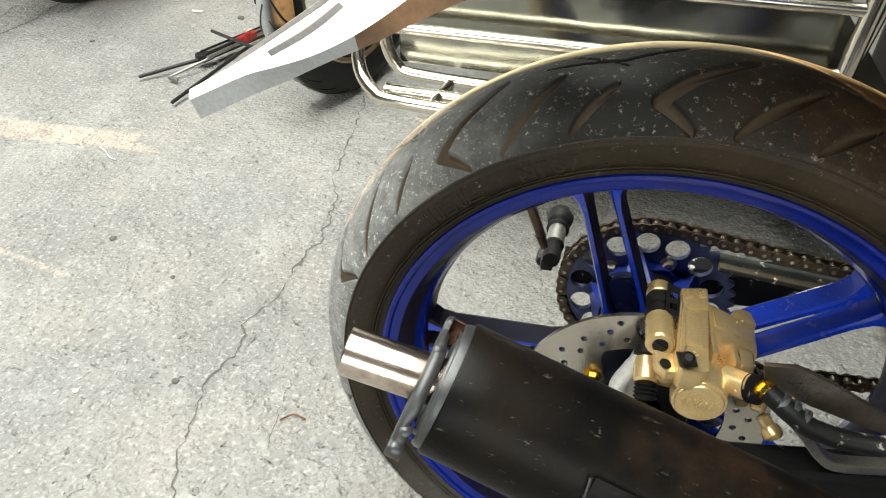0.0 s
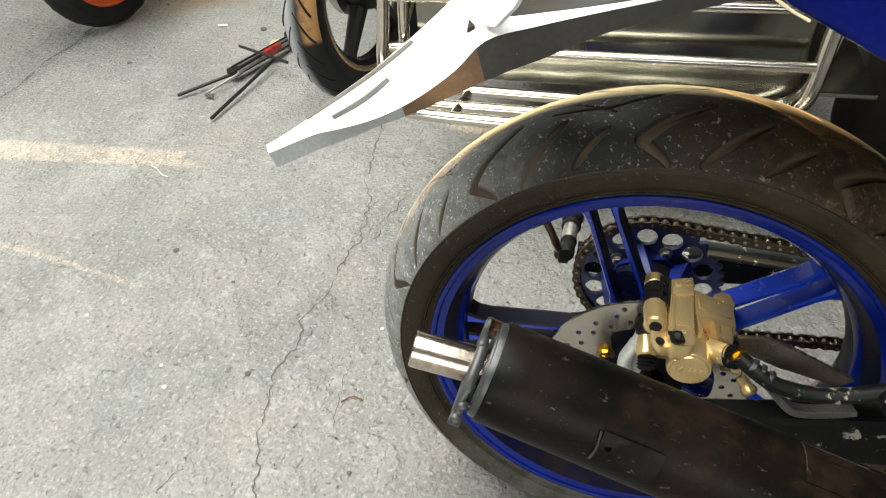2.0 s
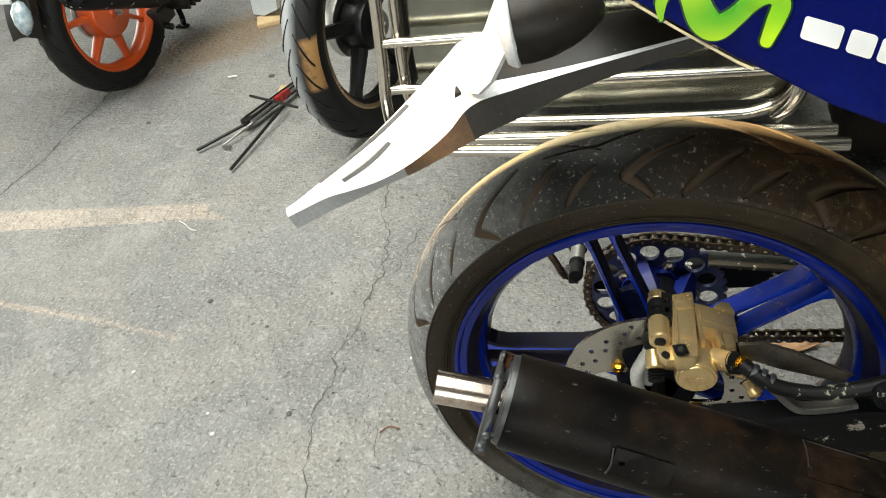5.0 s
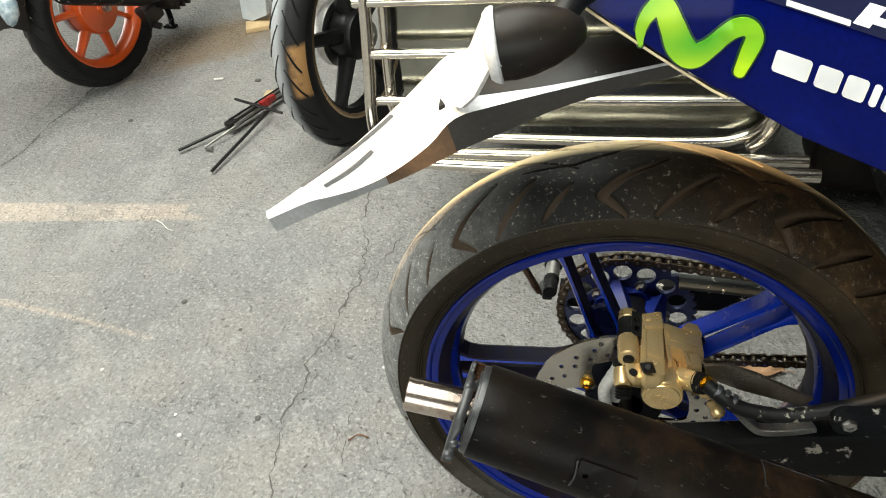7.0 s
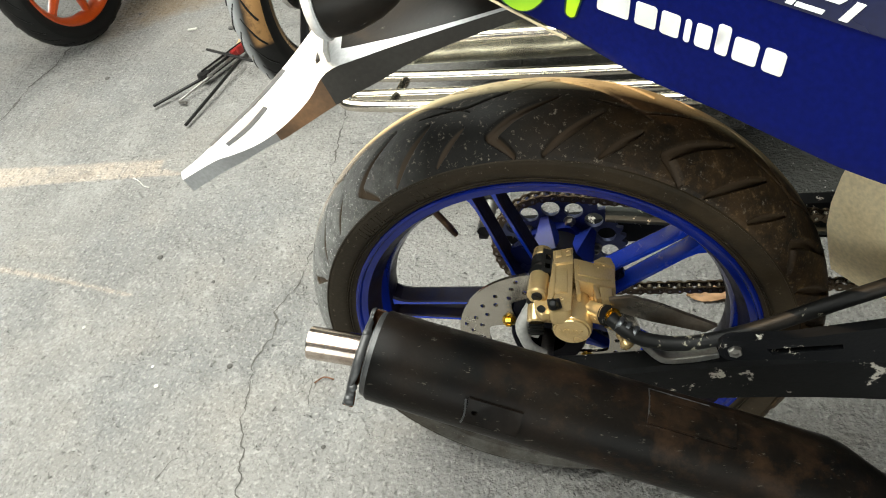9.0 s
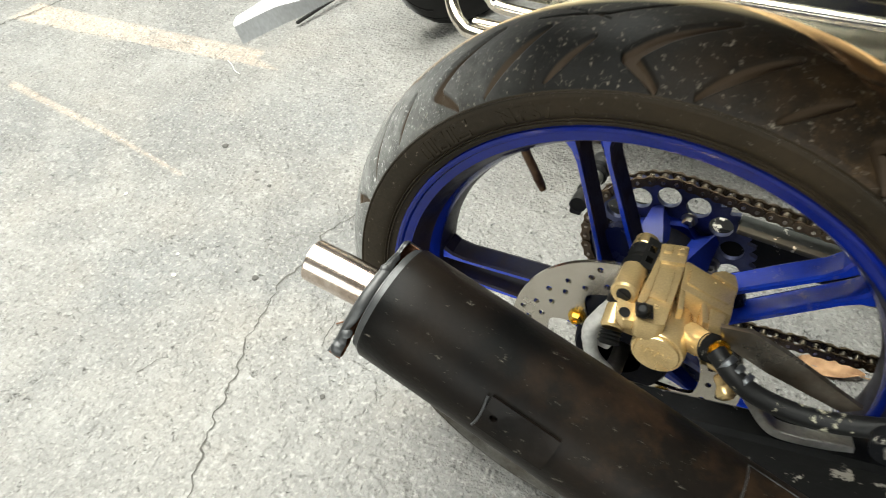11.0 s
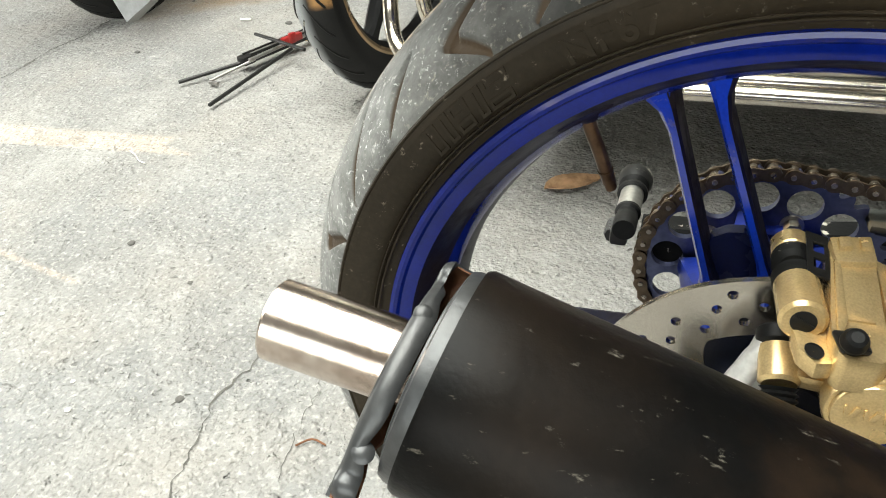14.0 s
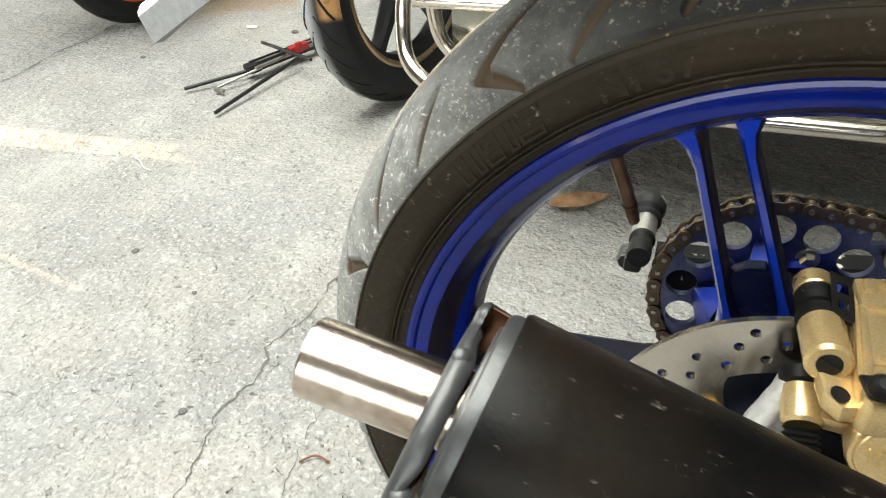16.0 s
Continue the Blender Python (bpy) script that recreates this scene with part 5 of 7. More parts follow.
def peg_bracket():
    bm = bmesh.new()
    outer = [(0.180 + 0.0135 * math.cos(a), 0.127 + 0.0135 * math.sin(a)) for a in [math.radians(80 + 200 * k / 14) for k in range(15)]]
    outer += [(0.215, 0.118), (0.30, 0.121), (0.42, 0.130), (0.42, 0.205), (0.30, 0.168), (0.262, 0.157), (0.225, 0.146)]
    slot = [(0.205, 0.131), (0.262, 0.142), (0.264, 0.136), (0.210, 0.124)]
    add_plate(bm, outer, [ring_points(0.180, 0.127, 0.0062, 20), slot], lambda x, z, s: L(x, z, 0.098 + 0.010 * s))
    return bm


peg = part("footpeg_bracket", peg_bracket(), material("chipped_black_paint", (0.006, 0.0065, 0.0075), 0.36, spec=0.12, scale=30, dark=(0.006, 0.006, 0.007), bump=0.08, dust=(0.40, 0.38, 0.33), dust_scale=60, dust_edge=(0.62, 0.65)), bike, "black footpeg bracket with chipped paint", 40)
part("bracket_bolt", bolt_mesh(L(0.180, 0.127, 0.104), L(0, 0.1, 1), 0.0064, 0.008, 0.009), STEEL, peg, "bright steel bolt")

# ---- muffler ----
M_AX = L(1.0, -0.326, 0.043).normalized()
M_AT = L(-0.130, 0.1459, 0.1499)


def on_muffler(s):
    """A point of the muffler's axis, s metres ahead of its rear end."""
    return M_AT + M_AX * s


M_OUT = L(0, 0.25, 1.0)
M_OUT = (M_OUT - M_AX * M_OUT.dot(M_AX)).normalized()
M_UP = M_AX.cross(M_OUT)
if M_UP.z < 0:
    M_UP = -M_UP


def muffler_point(s, angle, r):
    """angle: 0 outwards, 90 up."""
    a = math.radians(angle)
    return on_muffler(s) + (M_OUT * math.cos(a) + M_UP * math.sin(a)) * r


bm = bmesh.new()
R = 0.0424
add_lathe(bm, [(0.002, 0.017), (0.000, 0.034), (-0.0035, 0.0393), (-0.0050, 0.0405), (-0.0050, 0.0414), (-0.0030, R), (0.020, R), (0.16, R + 0.0006), (0.40, R), (0.415, 0.040), (0.455, 0.025), (0.60, 0.024), (0.60, 0.0001)], 80, M_AT, M_AX)
muffler = part("muffler", bm, MUFFLER_BLACK, bike, "short matt black muffler with brown heat stains and scratches", 40)
bm = bmesh.new()
TIP_END = L(-0.198, 0.1622, 0.1513)
TIP_BASE = L(-0.1457, 0.1505, 0.1495)
TIP_AX = (TIP_BASE - TIP_END).normalized()
add_lathe(bm, [(0.080, 0.0138), (0.001, 0.0138), (0.0, 0.0146), (0.001, 0.0154), (0.080, 0.0154)], 64, TIP_END, TIP_AX)
part("exhaust_tip", bm, TIP_STEEL, muffler, "polished stainless exhaust tip with heat tint", 30)
bm = bmesh.new()
add_lathe(bm, [(0.000, 0.028), (-0.0095, 0.029), (-0.0120, 0.0312), (-0.0115, 0.0335), (-0.0085, 0.0345), (-0.0088, 0.0358), (-0.0105, 0.0372), (-0.0098, 0.0390), (-0.0075, 0.0400), (-0.0035, 0.0403)], 80, M_AT, M_AX)
part("end_ring", bm, CLAMP_GREY, muffler, "grey rolled end ring")


FL_LONG = L(-0.120, -0.475, 0.872)
FL_LONG = (FL_LONG - M_AX * FL_LONG.dot(M_AX)).normalized()
FL_WIDE = M_AX.cross(FL_LONG)
FL_AT = on_muffler(-0.0225) + FL_LONG * 0.0055


def flange_half_width(x):
    """Half the flange's width at x along it: a lens that is pinched towards either end and opens into a rounded ear."""
    lens = 0.0215 * max(0.0, 1 - (x / 0.041) ** 2) ** 0.8
    ear, r = (0.0398, 0.0076) if x < 0 else (0.0402, 0.0062)
    d = abs(x) - ear
    if d > 0:
        return math.sqrt(max(0.0, r * r - d * d))
    return max(lens, r * (1 - 0.22 * math.sin(math.pi * min(1.0, -d / 0.016))))


def flange_depth(x):
    deep = 0.0088 - 0.0024 * math.exp(-((abs(x) - 0.029) / 0.006) ** 2)
    return deep + (0.0085 if x < 0 else 0.0012) * max(0.0, (abs(x) - 0.030) / 0.016) ** 0.8


def clamp_mesh():
    """A pressed flange round the tip: a thick rolled rim turned towards the muffler, open and rusty inside at both ears."""
    bm = bmesh.new()
    n = 60
    ends = (-0.0473, 0.0466)
    near = -1 if FL_WIDE.y > 0 else 1
    xs = [ends[0] + (ends[1] - ends[0]) * (0.5 - 0.5 * math.cos(math.pi * k / n)) for k in range(n + 1)]
    plan = [(x, flange_half_width(x)) for x in xs] + [(x, -flange_half_width(x)) for x in reversed(xs[1:-1])]
    rows = []
    m = len(plan)
    for i in range(m):
        p, q = Vector(plan[i - 1]), Vector(plan[(i + 1) % m])
        x, y = plan[i]
        t = (q - p).normalized()
        nrm = Vector((-t.y, t.x))
        if nrm.dot(Vector((x * 0.3, y))) < 0:
            nrm = -nrm
        a = math.atan2(y, x)
        deep = flange_depth(x)
        if y * near > -0.001 and x < -0.030:
            deep *= 1 - 0.72 * min(1.0, (-0.030 - x) / 0.006)      # torn open towards the near side
        hole = FL_AT - FL_LONG * 0.0055 + (FL_LONG * math.cos(a) + FL_WIDE * math.sin(a)) * 0.0157

        def at(inward, s):
            return FL_AT + FL_LONG * (x - nrm.x * inward) + FL_WIDE * (y - nrm.y * inward) + M_AX * s
        prof = [hole + M_AX * 0.0012, hole, at(0.0040, 0.0), at(0.0020, 0.0006), at(0.0007, 0.0019), at(0.0, 0.0040), at(0.0001, deep * 0.65), at(0.0006, deep * 0.9), at(0.0013, deep), at(0.0019, deep - 0.0004), at(0.0016, deep * 0.6), at(0.0022, 0.0030), at(0.0042, 0.0014)]
        rows.append([bm.verts.new(v) for v in prof])
    c = len(rows[0])
    for i in range(m):
        p, q = rows[i], rows[(i + 1) % m]
        for j in range(c):
            k = (j + 1) % c
            bm.faces.new((p[j], p[k], q[k], q[j])).material_index = 1 if j >= 8 else 0
    return bm


flange = part("end_flange", clamp_mesh(), [CLAMP_GREY, RUST], muffler, "dark grey pressed end flange with rolled rim and rust inside", 50)
# weld dimples beside the two pinched places
for x, r in ((-0.0190, 0.0030), (0.0300, 0.0034)):
    bm = bmesh.new()
    side = FL_WIDE if FL_WIDE.y < 0 else -FL_WIDE
    add_lathe(bm, [(0, 0.0001), (0, r * 1.15), (0.0006, r * 0.9), (0.0011, r * 0.5), (0.0012, 0.0001)], 20, FL_AT + FL_LONG * x + side * (flange_half_width(x) - 0.0006) + M_AX * (0.0035 if x < 0 else 0.0062), side)
    part("weld_dimple", bm, CLAMP_GREY, flange)


def tab_mesh(s0, s1, a0, a1, r0, r1, holes=()):
    bm = bmesh.new()
    n = 8
    outer = [(s0 + (s1 - s0) * k / n, a0) for k in range(n)] + [(s1, a0 + (a1 - a0) * k / n) for k in range(n)]
    outer += [(s1 + (s0 - s1) * k / n, a1) for k in range(n)] + [(s0, a1 + (a0 - a1) * k / n) for k in range(n)]
    hs = [[(s + dr * math.cos(t), a + math.degrees(dr / r1) * math.sin(t)) for t in [2 * math.pi * i / 16 for i in range(16)]] for s, a, dr in holes]
    # flat plan in metres keeps the triangles even
    k = math.degrees(1 / r1)
    add_plate(bm, [(s, a / k) for s, a in outer], [[(s, a / k) for s, a in h] for h in hs], lambda s, y, f: muffler_point(s, y * k, r1 if f == 0 else r0))
    return bm


part("mounting_tab", tab_mesh(0.086, 0.134, -8, 24, 0.0415, 0.0462, [(0.0935, 9, 0.0026)]), MUFFLER_BLACK, muffler, "black mounting tab with a hole")
bm = bmesh.new()
add_tube(bm, [muffler_point(0.0845 + 0.0012 * math.sin(k * 0.5), -10 + 4 * k, 0.0458) for k in range(9)], 0.0009, 8)
part("tab_weld", bm, CLAMP_GREY, muffler, "grey weld bead")
part("heat_shield", tab_mesh(0.236, 0.312, 52, 98, 0.0418, 0.0450), MUFFLER_BLACK, muffler, "black patch plate with pale worn edges")
bm = bmesh.new()
for a, b in (((0.236, 62), (0.236, 98)), ((0.236, 98), (0.290, 98))):
    add_tube(bm, [muffler_point(a[0] + (b[0] - a[0]) * k / 14, a[1] + (b[1] - a[1]) * k / 14, 0.0448) for k in range(15)], [0.0004 + 0.0006 * abs(noise.noise(Vector((k * 0.9, a[1], 0.2)))) for k in range(15)], 6)
part("shield_weld", bm, CLAMP_GREY, muffler, "grey weld bead")

# ---- tail fender ----
NEAR_TOP = [L(-0.387, 0.232, -0.011), L(-0.330, 0.263, -0.001), L(-0.300, 0.276, 0.008), L(-0.262, 0.2935, 0.018), L(-0.222, 0.319, 0.027), L(-0.185, 0.3495, 0.030), L(-0.161, 0.3775, 0.033), L(-0.1248, 0.389, 0.032), L(-0.062, 0.404, 0.031), L(0.09, 0.44, 0.03)]
NEAR_LOW = [L(-0.379, 0.215, -0.010), L(-0.325, 0.246, -0.002), L(-0.290, 0.2655, 0.006), L(-0.256, 0.286, 0.015), L(-0.222, 0.305, 0.024), L(-0.188, 0.326, 0.031), L(-0.1516, 0.345, 0.029), L(-0.1168, 0.361, 0.029), L(-0.053, 0.390, 0.029), L(0.09, 0.43, 0.028)]
FAR_TOP = [L(-0.397, 0.2265, -0.031), L(-0.350, 0.258, -0.036), L(-0.310, 0.287, -0.041), L(-0.272, 0.316, -0.048), L(-0.236, 0.345, -0.060), L(-0.205, 0.372, -0.073), L(-0.185, 0.387, -0.080), L(-0.140, 0.400, -0.062), L(-0.06, 0.418, -0.030), L(0.09, 0.44, -0.026)]


SLIT_GREY = material("slit_grey", (0.17, 0.17, 0.17), 0.5, scale=20, bump=0.03)


def fender_rows(step=4):
    a, b, c = spline(NEAR_TOP, step), spline(NEAR_LOW, step), spline(FAR_TOP, step)
    return a, b, c


def fender_mesh():
    bm = bmesh.new()
    a, b, c = fender_rows()
    rows = []
    for i in range(len(a)):
        far_low = c[i] + (b[i] - a[i])
        mid = (a[i] + c[i]) / 2 + Vector((0, 0, 0.004))
        rows.append([bm.verts.new(p) for p in (b[i], a[i].lerp(b[i], 0.12), a[i].lerp(c[i], 0.13 if i < 26 else max(0.015, 0.17 - 0.018 * (i - 26))), mid, c[i].lerp(a[i], 0.03), c[i].lerp(far_low, 0.12), far_low)])
    for i in range(len(rows) - 1):
        for j in range(6):
            f = bm.faces.new((rows[i][j], rows[i][j + 1], rows[i + 1][j + 1], rows[i + 1][j]))
            # Past the knee a white strip paints the sunlit streak along the edge.
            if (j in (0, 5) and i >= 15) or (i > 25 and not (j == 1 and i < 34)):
                # 2 is the stretch of flank with sunlight painted on
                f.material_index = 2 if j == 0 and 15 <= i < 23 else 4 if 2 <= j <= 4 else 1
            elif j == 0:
                # near flank by the tip: white with shade in its colour
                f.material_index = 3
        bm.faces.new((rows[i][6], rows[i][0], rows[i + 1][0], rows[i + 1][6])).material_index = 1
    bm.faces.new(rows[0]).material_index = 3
    bm.faces.new(rows[-1]).material_index = 1
    return bm


fender = part("tail_fender", fender_mesh(), [WHITE_PLASTIC, GREY_PLASTIC, SUNLIT_TAN, SHADED_WHITE, BLACK_PLASTIC], bike, "white plastic tail fender with dark grey flanks", 30)


def fender_spot(i, k, lift):
    a, b, c = fender_rows()
    p = a[int(i)].lerp(a[min(int(i) + 1, len(a) - 1)], i % 1)
    q = c[int(i)].lerp(c[min(int(i) + 1, len(a) - 1)], i % 1)
    x = p.lerp(q, k)
    way = (a[min(int(i) + 1, len(a) - 1)] - a[int(i)])
    nrm = way.cross(q - p).normalized()
    if nrm.z < 0:
        nrm = -nrm
    return x + nrm * (lift + 0.004 * (1 - abs(2 * k - 1)))


for i0, i1, ka, kb, name, mat in ((7.4, 13.6, 0.22, 0.275, "slit", SLIT_GREY), (4.0, 15.5, 0.80, 0.845, "edge_slit", SLIT_GREY)):
    bm = bmesh.new()
    n = 8
    rowsp = []
    for j in range(n + 1):
        i = i0 + (i1 - i0) * j / n
        k0, k1 = (ka + 0.20 * j / n, kb + 0.20 * j / n) if name == "slit" else (ka, kb)
        w = math.sin(math.pi * min(1, max(0.08, j / n)) * 0.92 + 0.1)
        rowsp.append([fender_spot(i, k0 + (k1 - k0) * (0.5 - 0.5 * w), -0.001), fender_spot(i, (k0 + k1) / 2 - (k1 - k0) * 0.25 * w, 0.0035), fender_spot(i, (k0 + k1) / 2 + (k1 - k0) * 0.25 * w, 0.0035), fender_spot(i, k1 - (k1 - k0) * (0.5 - 0.5 * w), -0.001)])
    add_sheet(bm, rowsp, 0.0)
    part(name, bm, mat, fender)
bm = bmesh.new()
tri3 = [fender_spot(22.3, 0.24, 0.0012), fender_spot(23.3, 0.18, 0.0012), fender_spot(22.8, 0.32, 0.0012)]
vs = [bm.verts.new(p) for p in tri3] + [bm.verts.new(p - Vector((0, 0, 0.006))) for p in tri3]
bm.faces.new(vs[:3])
for k in range(3):
    bm.faces.new((vs[k], vs[(k + 1) % 3], vs[3 + (k + 1) % 3], vs[3 + k]))
part("drain_hole", bm, BLACK_PLASTIC, fender, "small triangular hole")

# Brown piece added where the mount has a dark triangular opening.
bm = bmesh.new()
tri3 = [L(-0.126, 0.452, 0.060), L(-0.146, 0.412, 0.036), L(-0.118, 0.430, 0.062)]
vs = [bm.verts.new(p + L(0, 0.012, 0.006)) for p in tri3] + [bm.verts.new(p) for p in tri3]
bm.faces.new(vs[:3])
for k in range(3):
    bm.faces.new((vs[k], vs[(k + 1) % 3], vs[3 + (k + 1) % 3], vs[3 + k]))
part("dark_gusset", bm, RUST, fender, "brown triangle added for the opening beside the signal mount")

# ---- turn signal ----
SIG = L(-0.108, 0.470, 0.119)
SIG_AX = L(1.0, 0.12, -0.14).normalized()


def signal_part(profile, segs=40, mat=0):
    bm = bmesh.new()
    add_lathe(bm, profile, segs, SIG, SIG_AX, mat)
    return bm


signal = part("turn_signal", signal_part([(0.004, 0.0232), (0.012, 0.0240), (0.024, 0.0228), (0.038, 0.0190), (0.050, 0.0135), (0.058, 0.0070), (0.060, 0.0001)]), BLACK_PLASTIC, bike, "black bullet turn signal with dusty shell")
part("lens", signal_part([(-0.006, 0.0001), (-0.0058, 0.010), (-0.005, 0.0165), (-0.003, 0.0202), (0.002, 0.0206)]), CLEAR_LENS, signal, "pale turn signal lens")
part("trim_ring", signal_part([(0.0004, 0.0205), (-0.003, 0.0203), (-0.0042, 0.0214), (-0.002, 0.0232), (0.0005, 0.0246), (0.0022, 0.0248), (0.0035, 0.0236)]), WHITE_PLASTIC, signal, "white trim ring")
bm = bmesh.new()
add_tube(bm, spline([SIG + SIG_AX * 0.040, L(-0.060, 0.488, 0.090), L(-0.045, 0.490, 0.060), L(-0.025, 0.490, 0.020)], 5), 0.0095, 14)
part("stalk", bm, RUBBER, signal, "black rubber stalk")
bm = bmesh.new()
add_sheet(bm, [[L(-0.165, 0.383, 0.026), L(-0.150, 0.390, 0.045), L(-0.130, 0.420, 0.088), L(-0.114, 0.450, 0.108)],
               [L(-0.185, 0.388, -0.040), L(-0.160, 0.410, 0.010), L(-0.136, 0.448, 0.060), L(-0.116, 0.488, 0.098)]], 0.003)
part("signal_mount", bm, WHITE_PLASTIC, bike, "white plastic signal mount above fender")


# ---- tail fairing ----
def side_n(u, v=0.44):
    n = 0.078 + 0.62 * max(0.0, u - 0.04) - 0.9 * max(0.0, u - 0.20) ** 1.5
    return n - 0.55 * max(0.0, v - 0.47) ** 1.3


LOW_EDGE = [(-0.085, 0.502), (-0.065, 0.488), (-0.002, 0.445), (0.0365, 0.420), (0.090, 0.400), (0.140, 0.390), (0.200, 0.375), (0.300, 0.355), (0.480, 0.330)]


def low_edge(u):
    for (a, b), (c, d) in zip(LOW_EDGE, LOW_EDGE[1:]):
        if u <= c:
            return b + (d - b) * (u - a) / (c - a)
    return LOW_EDGE[-1][1]


def fairing_mesh():
    bm = bmesh.new()
    rows = []
    for i in range(141):
        u = -0.085 + 0.56 * i / 140
        lo = low_edge(u)
        hi = 0.535 + 0.10 * max(0.0, u)
        row = [L(u, lo + 0.002, side_n(u, lo) - 0.030), L(u, lo, side_n(u, lo) - 0.006), L(u, lo + 0.002, side_n(u, lo) - 0.001)]
        row += [L(u, lo + (hi - lo) * k / 28, side_n(u, lo + (hi - lo) * k / 28)) for k in range(1, 29)]
        rows.append(row)
    add_sheet(bm, rows, -0.003)
    return bm


fairing = part("tail_fairing", fairing_mesh(), FAIRING_BLUE, bike, "glossy deep-blue tail fairing with decals", 40)


def decal(name, outer, mat, label, lift=0.0012, holes=()):
    bm = bmesh.new()
    # densify the outline so that it follows the panel
    out = []
    for i in range(len(outer)):
        p, q = Vector(outer[i]), Vector(outer[(i + 1) % len(outer)])
        n = max(1, int((q - p).length / 0.006))
        out += [tuple(p.lerp(q, k / n)) for k in range(n)]
    add_plate(bm, out, list(holes), lambda u, v, s: L(u, v, side_n(u, v) + (lift if s == 0 else -0.0005)))
    return part(name, bm, mat, fairing, label, 60)


def band(points, widths):
    """The outline of a curved band in the plane, with rounded ends."""
    mid = [p.to_2d() for p in spline([Vector((x, y, 0)) for x, y in points], 12)]
    wide = [p.x / 2 for p in spline([Vector((w, 0, 0)) for w in widths], 12)]
    n = len(mid)
    left, right = [], []
    for i, p in enumerate(mid):
        d = (mid[min(i + 1, n - 1)] - mid[max(i - 1, 0)]).normalized()
        s = Vector((-d.y, d.x)) * wide[i]
        left.append((p + s, i))
        right.append((p - s, i))

    def clean(side):
        return [q.to_tuple() for q, i in side if all((q - mid[j]).length > 0.992 * wide[j] for j in range(n) if j != i)]

    def end(i, sgn):
        d = (mid[i] - mid[i - sgn]).normalized()
        s = Vector((-d.y, d.x)) * sgn
        return [(mid[i] + s * wide[i] * math.cos(a) + d * wide[i] * math.sin(a)).to_tuple() for a in [math.pi * k / 8 for k in range(1, 8)]]
    return clean(left) + end(n - 1, 1) + list(reversed(clean(right))) + end(0, -1)


M_LINE = [(-0.0150, 0.4540), (-0.0156, 0.4640), (-0.0115, 0.4745), (-0.0030, 0.4800), (0.0042, 0.4668), (0.0108, 0.4525), (0.0195, 0.4455), (0.0302, 0.4525), (0.0410, 0.4635), (0.0495, 0.4672), (0.0545, 0.4615), (0.0525, 0.4503), (0.0492, 0.4365)]
M_WIDE = [0.0030, 0.0068, 0.0095, 0.0125, 0.0155, 0.0180, 0.0165, 0.0130, 0.0115, 0.0115, 0.0098, 0.0090, 0.0066]
decal("decal_outline", band(M_LINE, [w + 0.0026 for w in M_WIDE]), GREEN_EDGE, "dark green outline of a wavy mark", 0.0012)
decal("green_decal", band(M_LINE, M_WIDE), GREEN, "lime-green wavy mark", 0.0022)


# lettering after the mark, as plain white shapes
def rounded(x0, x1, v0, h, r, fall):
    """A leaning rectangle with round corners whose foot falls along its width."""
    out = []
    for cx, cy, a0 in ((x1 - r, h - r, 0), (x0 + r, h - r, 90), (x0 + r, r, 180), (x1 - r, r, 270)):
        for k in range(5):
            a = radians(a0 + 22.5 * k)
            x, y = cx + r * math.cos(a), cy + r * math.sin(a)
            out.append((x + 0.10 * y, v0 + y + fall * (x - x0)))
    return out


for x0, x1, h in ((0.0664, 0.0858, 0.0140), (0.0893, 0.1015, 0.0140), (0.1040, 0.1145, 0.0140), (0.1172, 0.1206, 0.0140), (0.1232, 0.1315, 0.0140), (0.1340, 0.1405, 0.0180), (0.1430, 0.1550, 0.0140), (0.1580, 0.1680, 0.0140)):
    v0, fall = 0.4422 - 0.178 * (x0 - 0.0664), -0.178
    decal("white_bar", rounded(x0, x1, v0, h, 0.0018, fall), WHITE_DECAL, "white rounded bar")


def band_low(u):
    return 0.4834 - 0.186 * (u - 0.0642)


bm = bmesh.new()
rows = []
for i in range(37):
    u = 0.05 + 0.01 * i
    hi = 0.534 + 0.10 * max(0.0, u)
    rows.append([L(u, band_low(u) + (hi - band_low(u)) * k / 8, side_n(u, band_low(u) + (hi - band_low(u)) * k / 8) + 0.0009) for k in range(9)])
add_sheet(bm, rows, 0.0006)
part("navy_band", bm, NAVY, fairing, "dark navy band", 60)
# big outlined lettering on the band, as plain white strokes
for u0, u1, v0, v1, sl in ((0.068, 0.100, 0.0010, 0.0042, 0.0), (0.101, 0.1085, 0.0032, 0.0150, 0.006), (0.1085, 0.122, 0.0060, 0.0098, 0.002), (0.121, 0.1295, 0.0015, 0.0060, 0.0), (0.1300, 0.1385, 0.0095, 0.0130, 0.003),
                       (0.1315, 0.1350, 0.0020, 0.0110, 0.005), (0.1390, 0.1430, 0.0020, 0.0125, 0.006), (0.1455, 0.1485, 0.0018, 0.0120, 0.006), (0.1490, 0.1580, 0.0018, 0.0042, 0.001), (0.1540, 0.1640, 0.0095, 0.0120, 0.003),
                       (0.1640, 0.1670, 0.0018, 0.0120, 0.006), (0.1680, 0.1800, 0.0018, 0.0042, 0.001), (0.1760, 0.1860, 0.0095, 0.0120, 0.003), (0.1870, 0.1905, 0.0018, 0.0120, 0.006)):
    decal("white_bar", [(u0, band_low(u0) + v0), (u1, band_low(u1) + v0), (u1 + sl, band_low(u1) + v1), (u0 + sl, band_low(u0) + v1)], WHITE_DECAL, "slanted white bar", 0.0022)
# Cream strip that paints the sunlit lower edge of the fairing.
bm = bmesh.new()
add_tube(bm, [L(u, low_edge(u) - 0.001, side_n(u, low_edge(u)) - 0.001) for u in [-0.085 + 0.01 * k for k in range(14)]], 0.0010, 8)
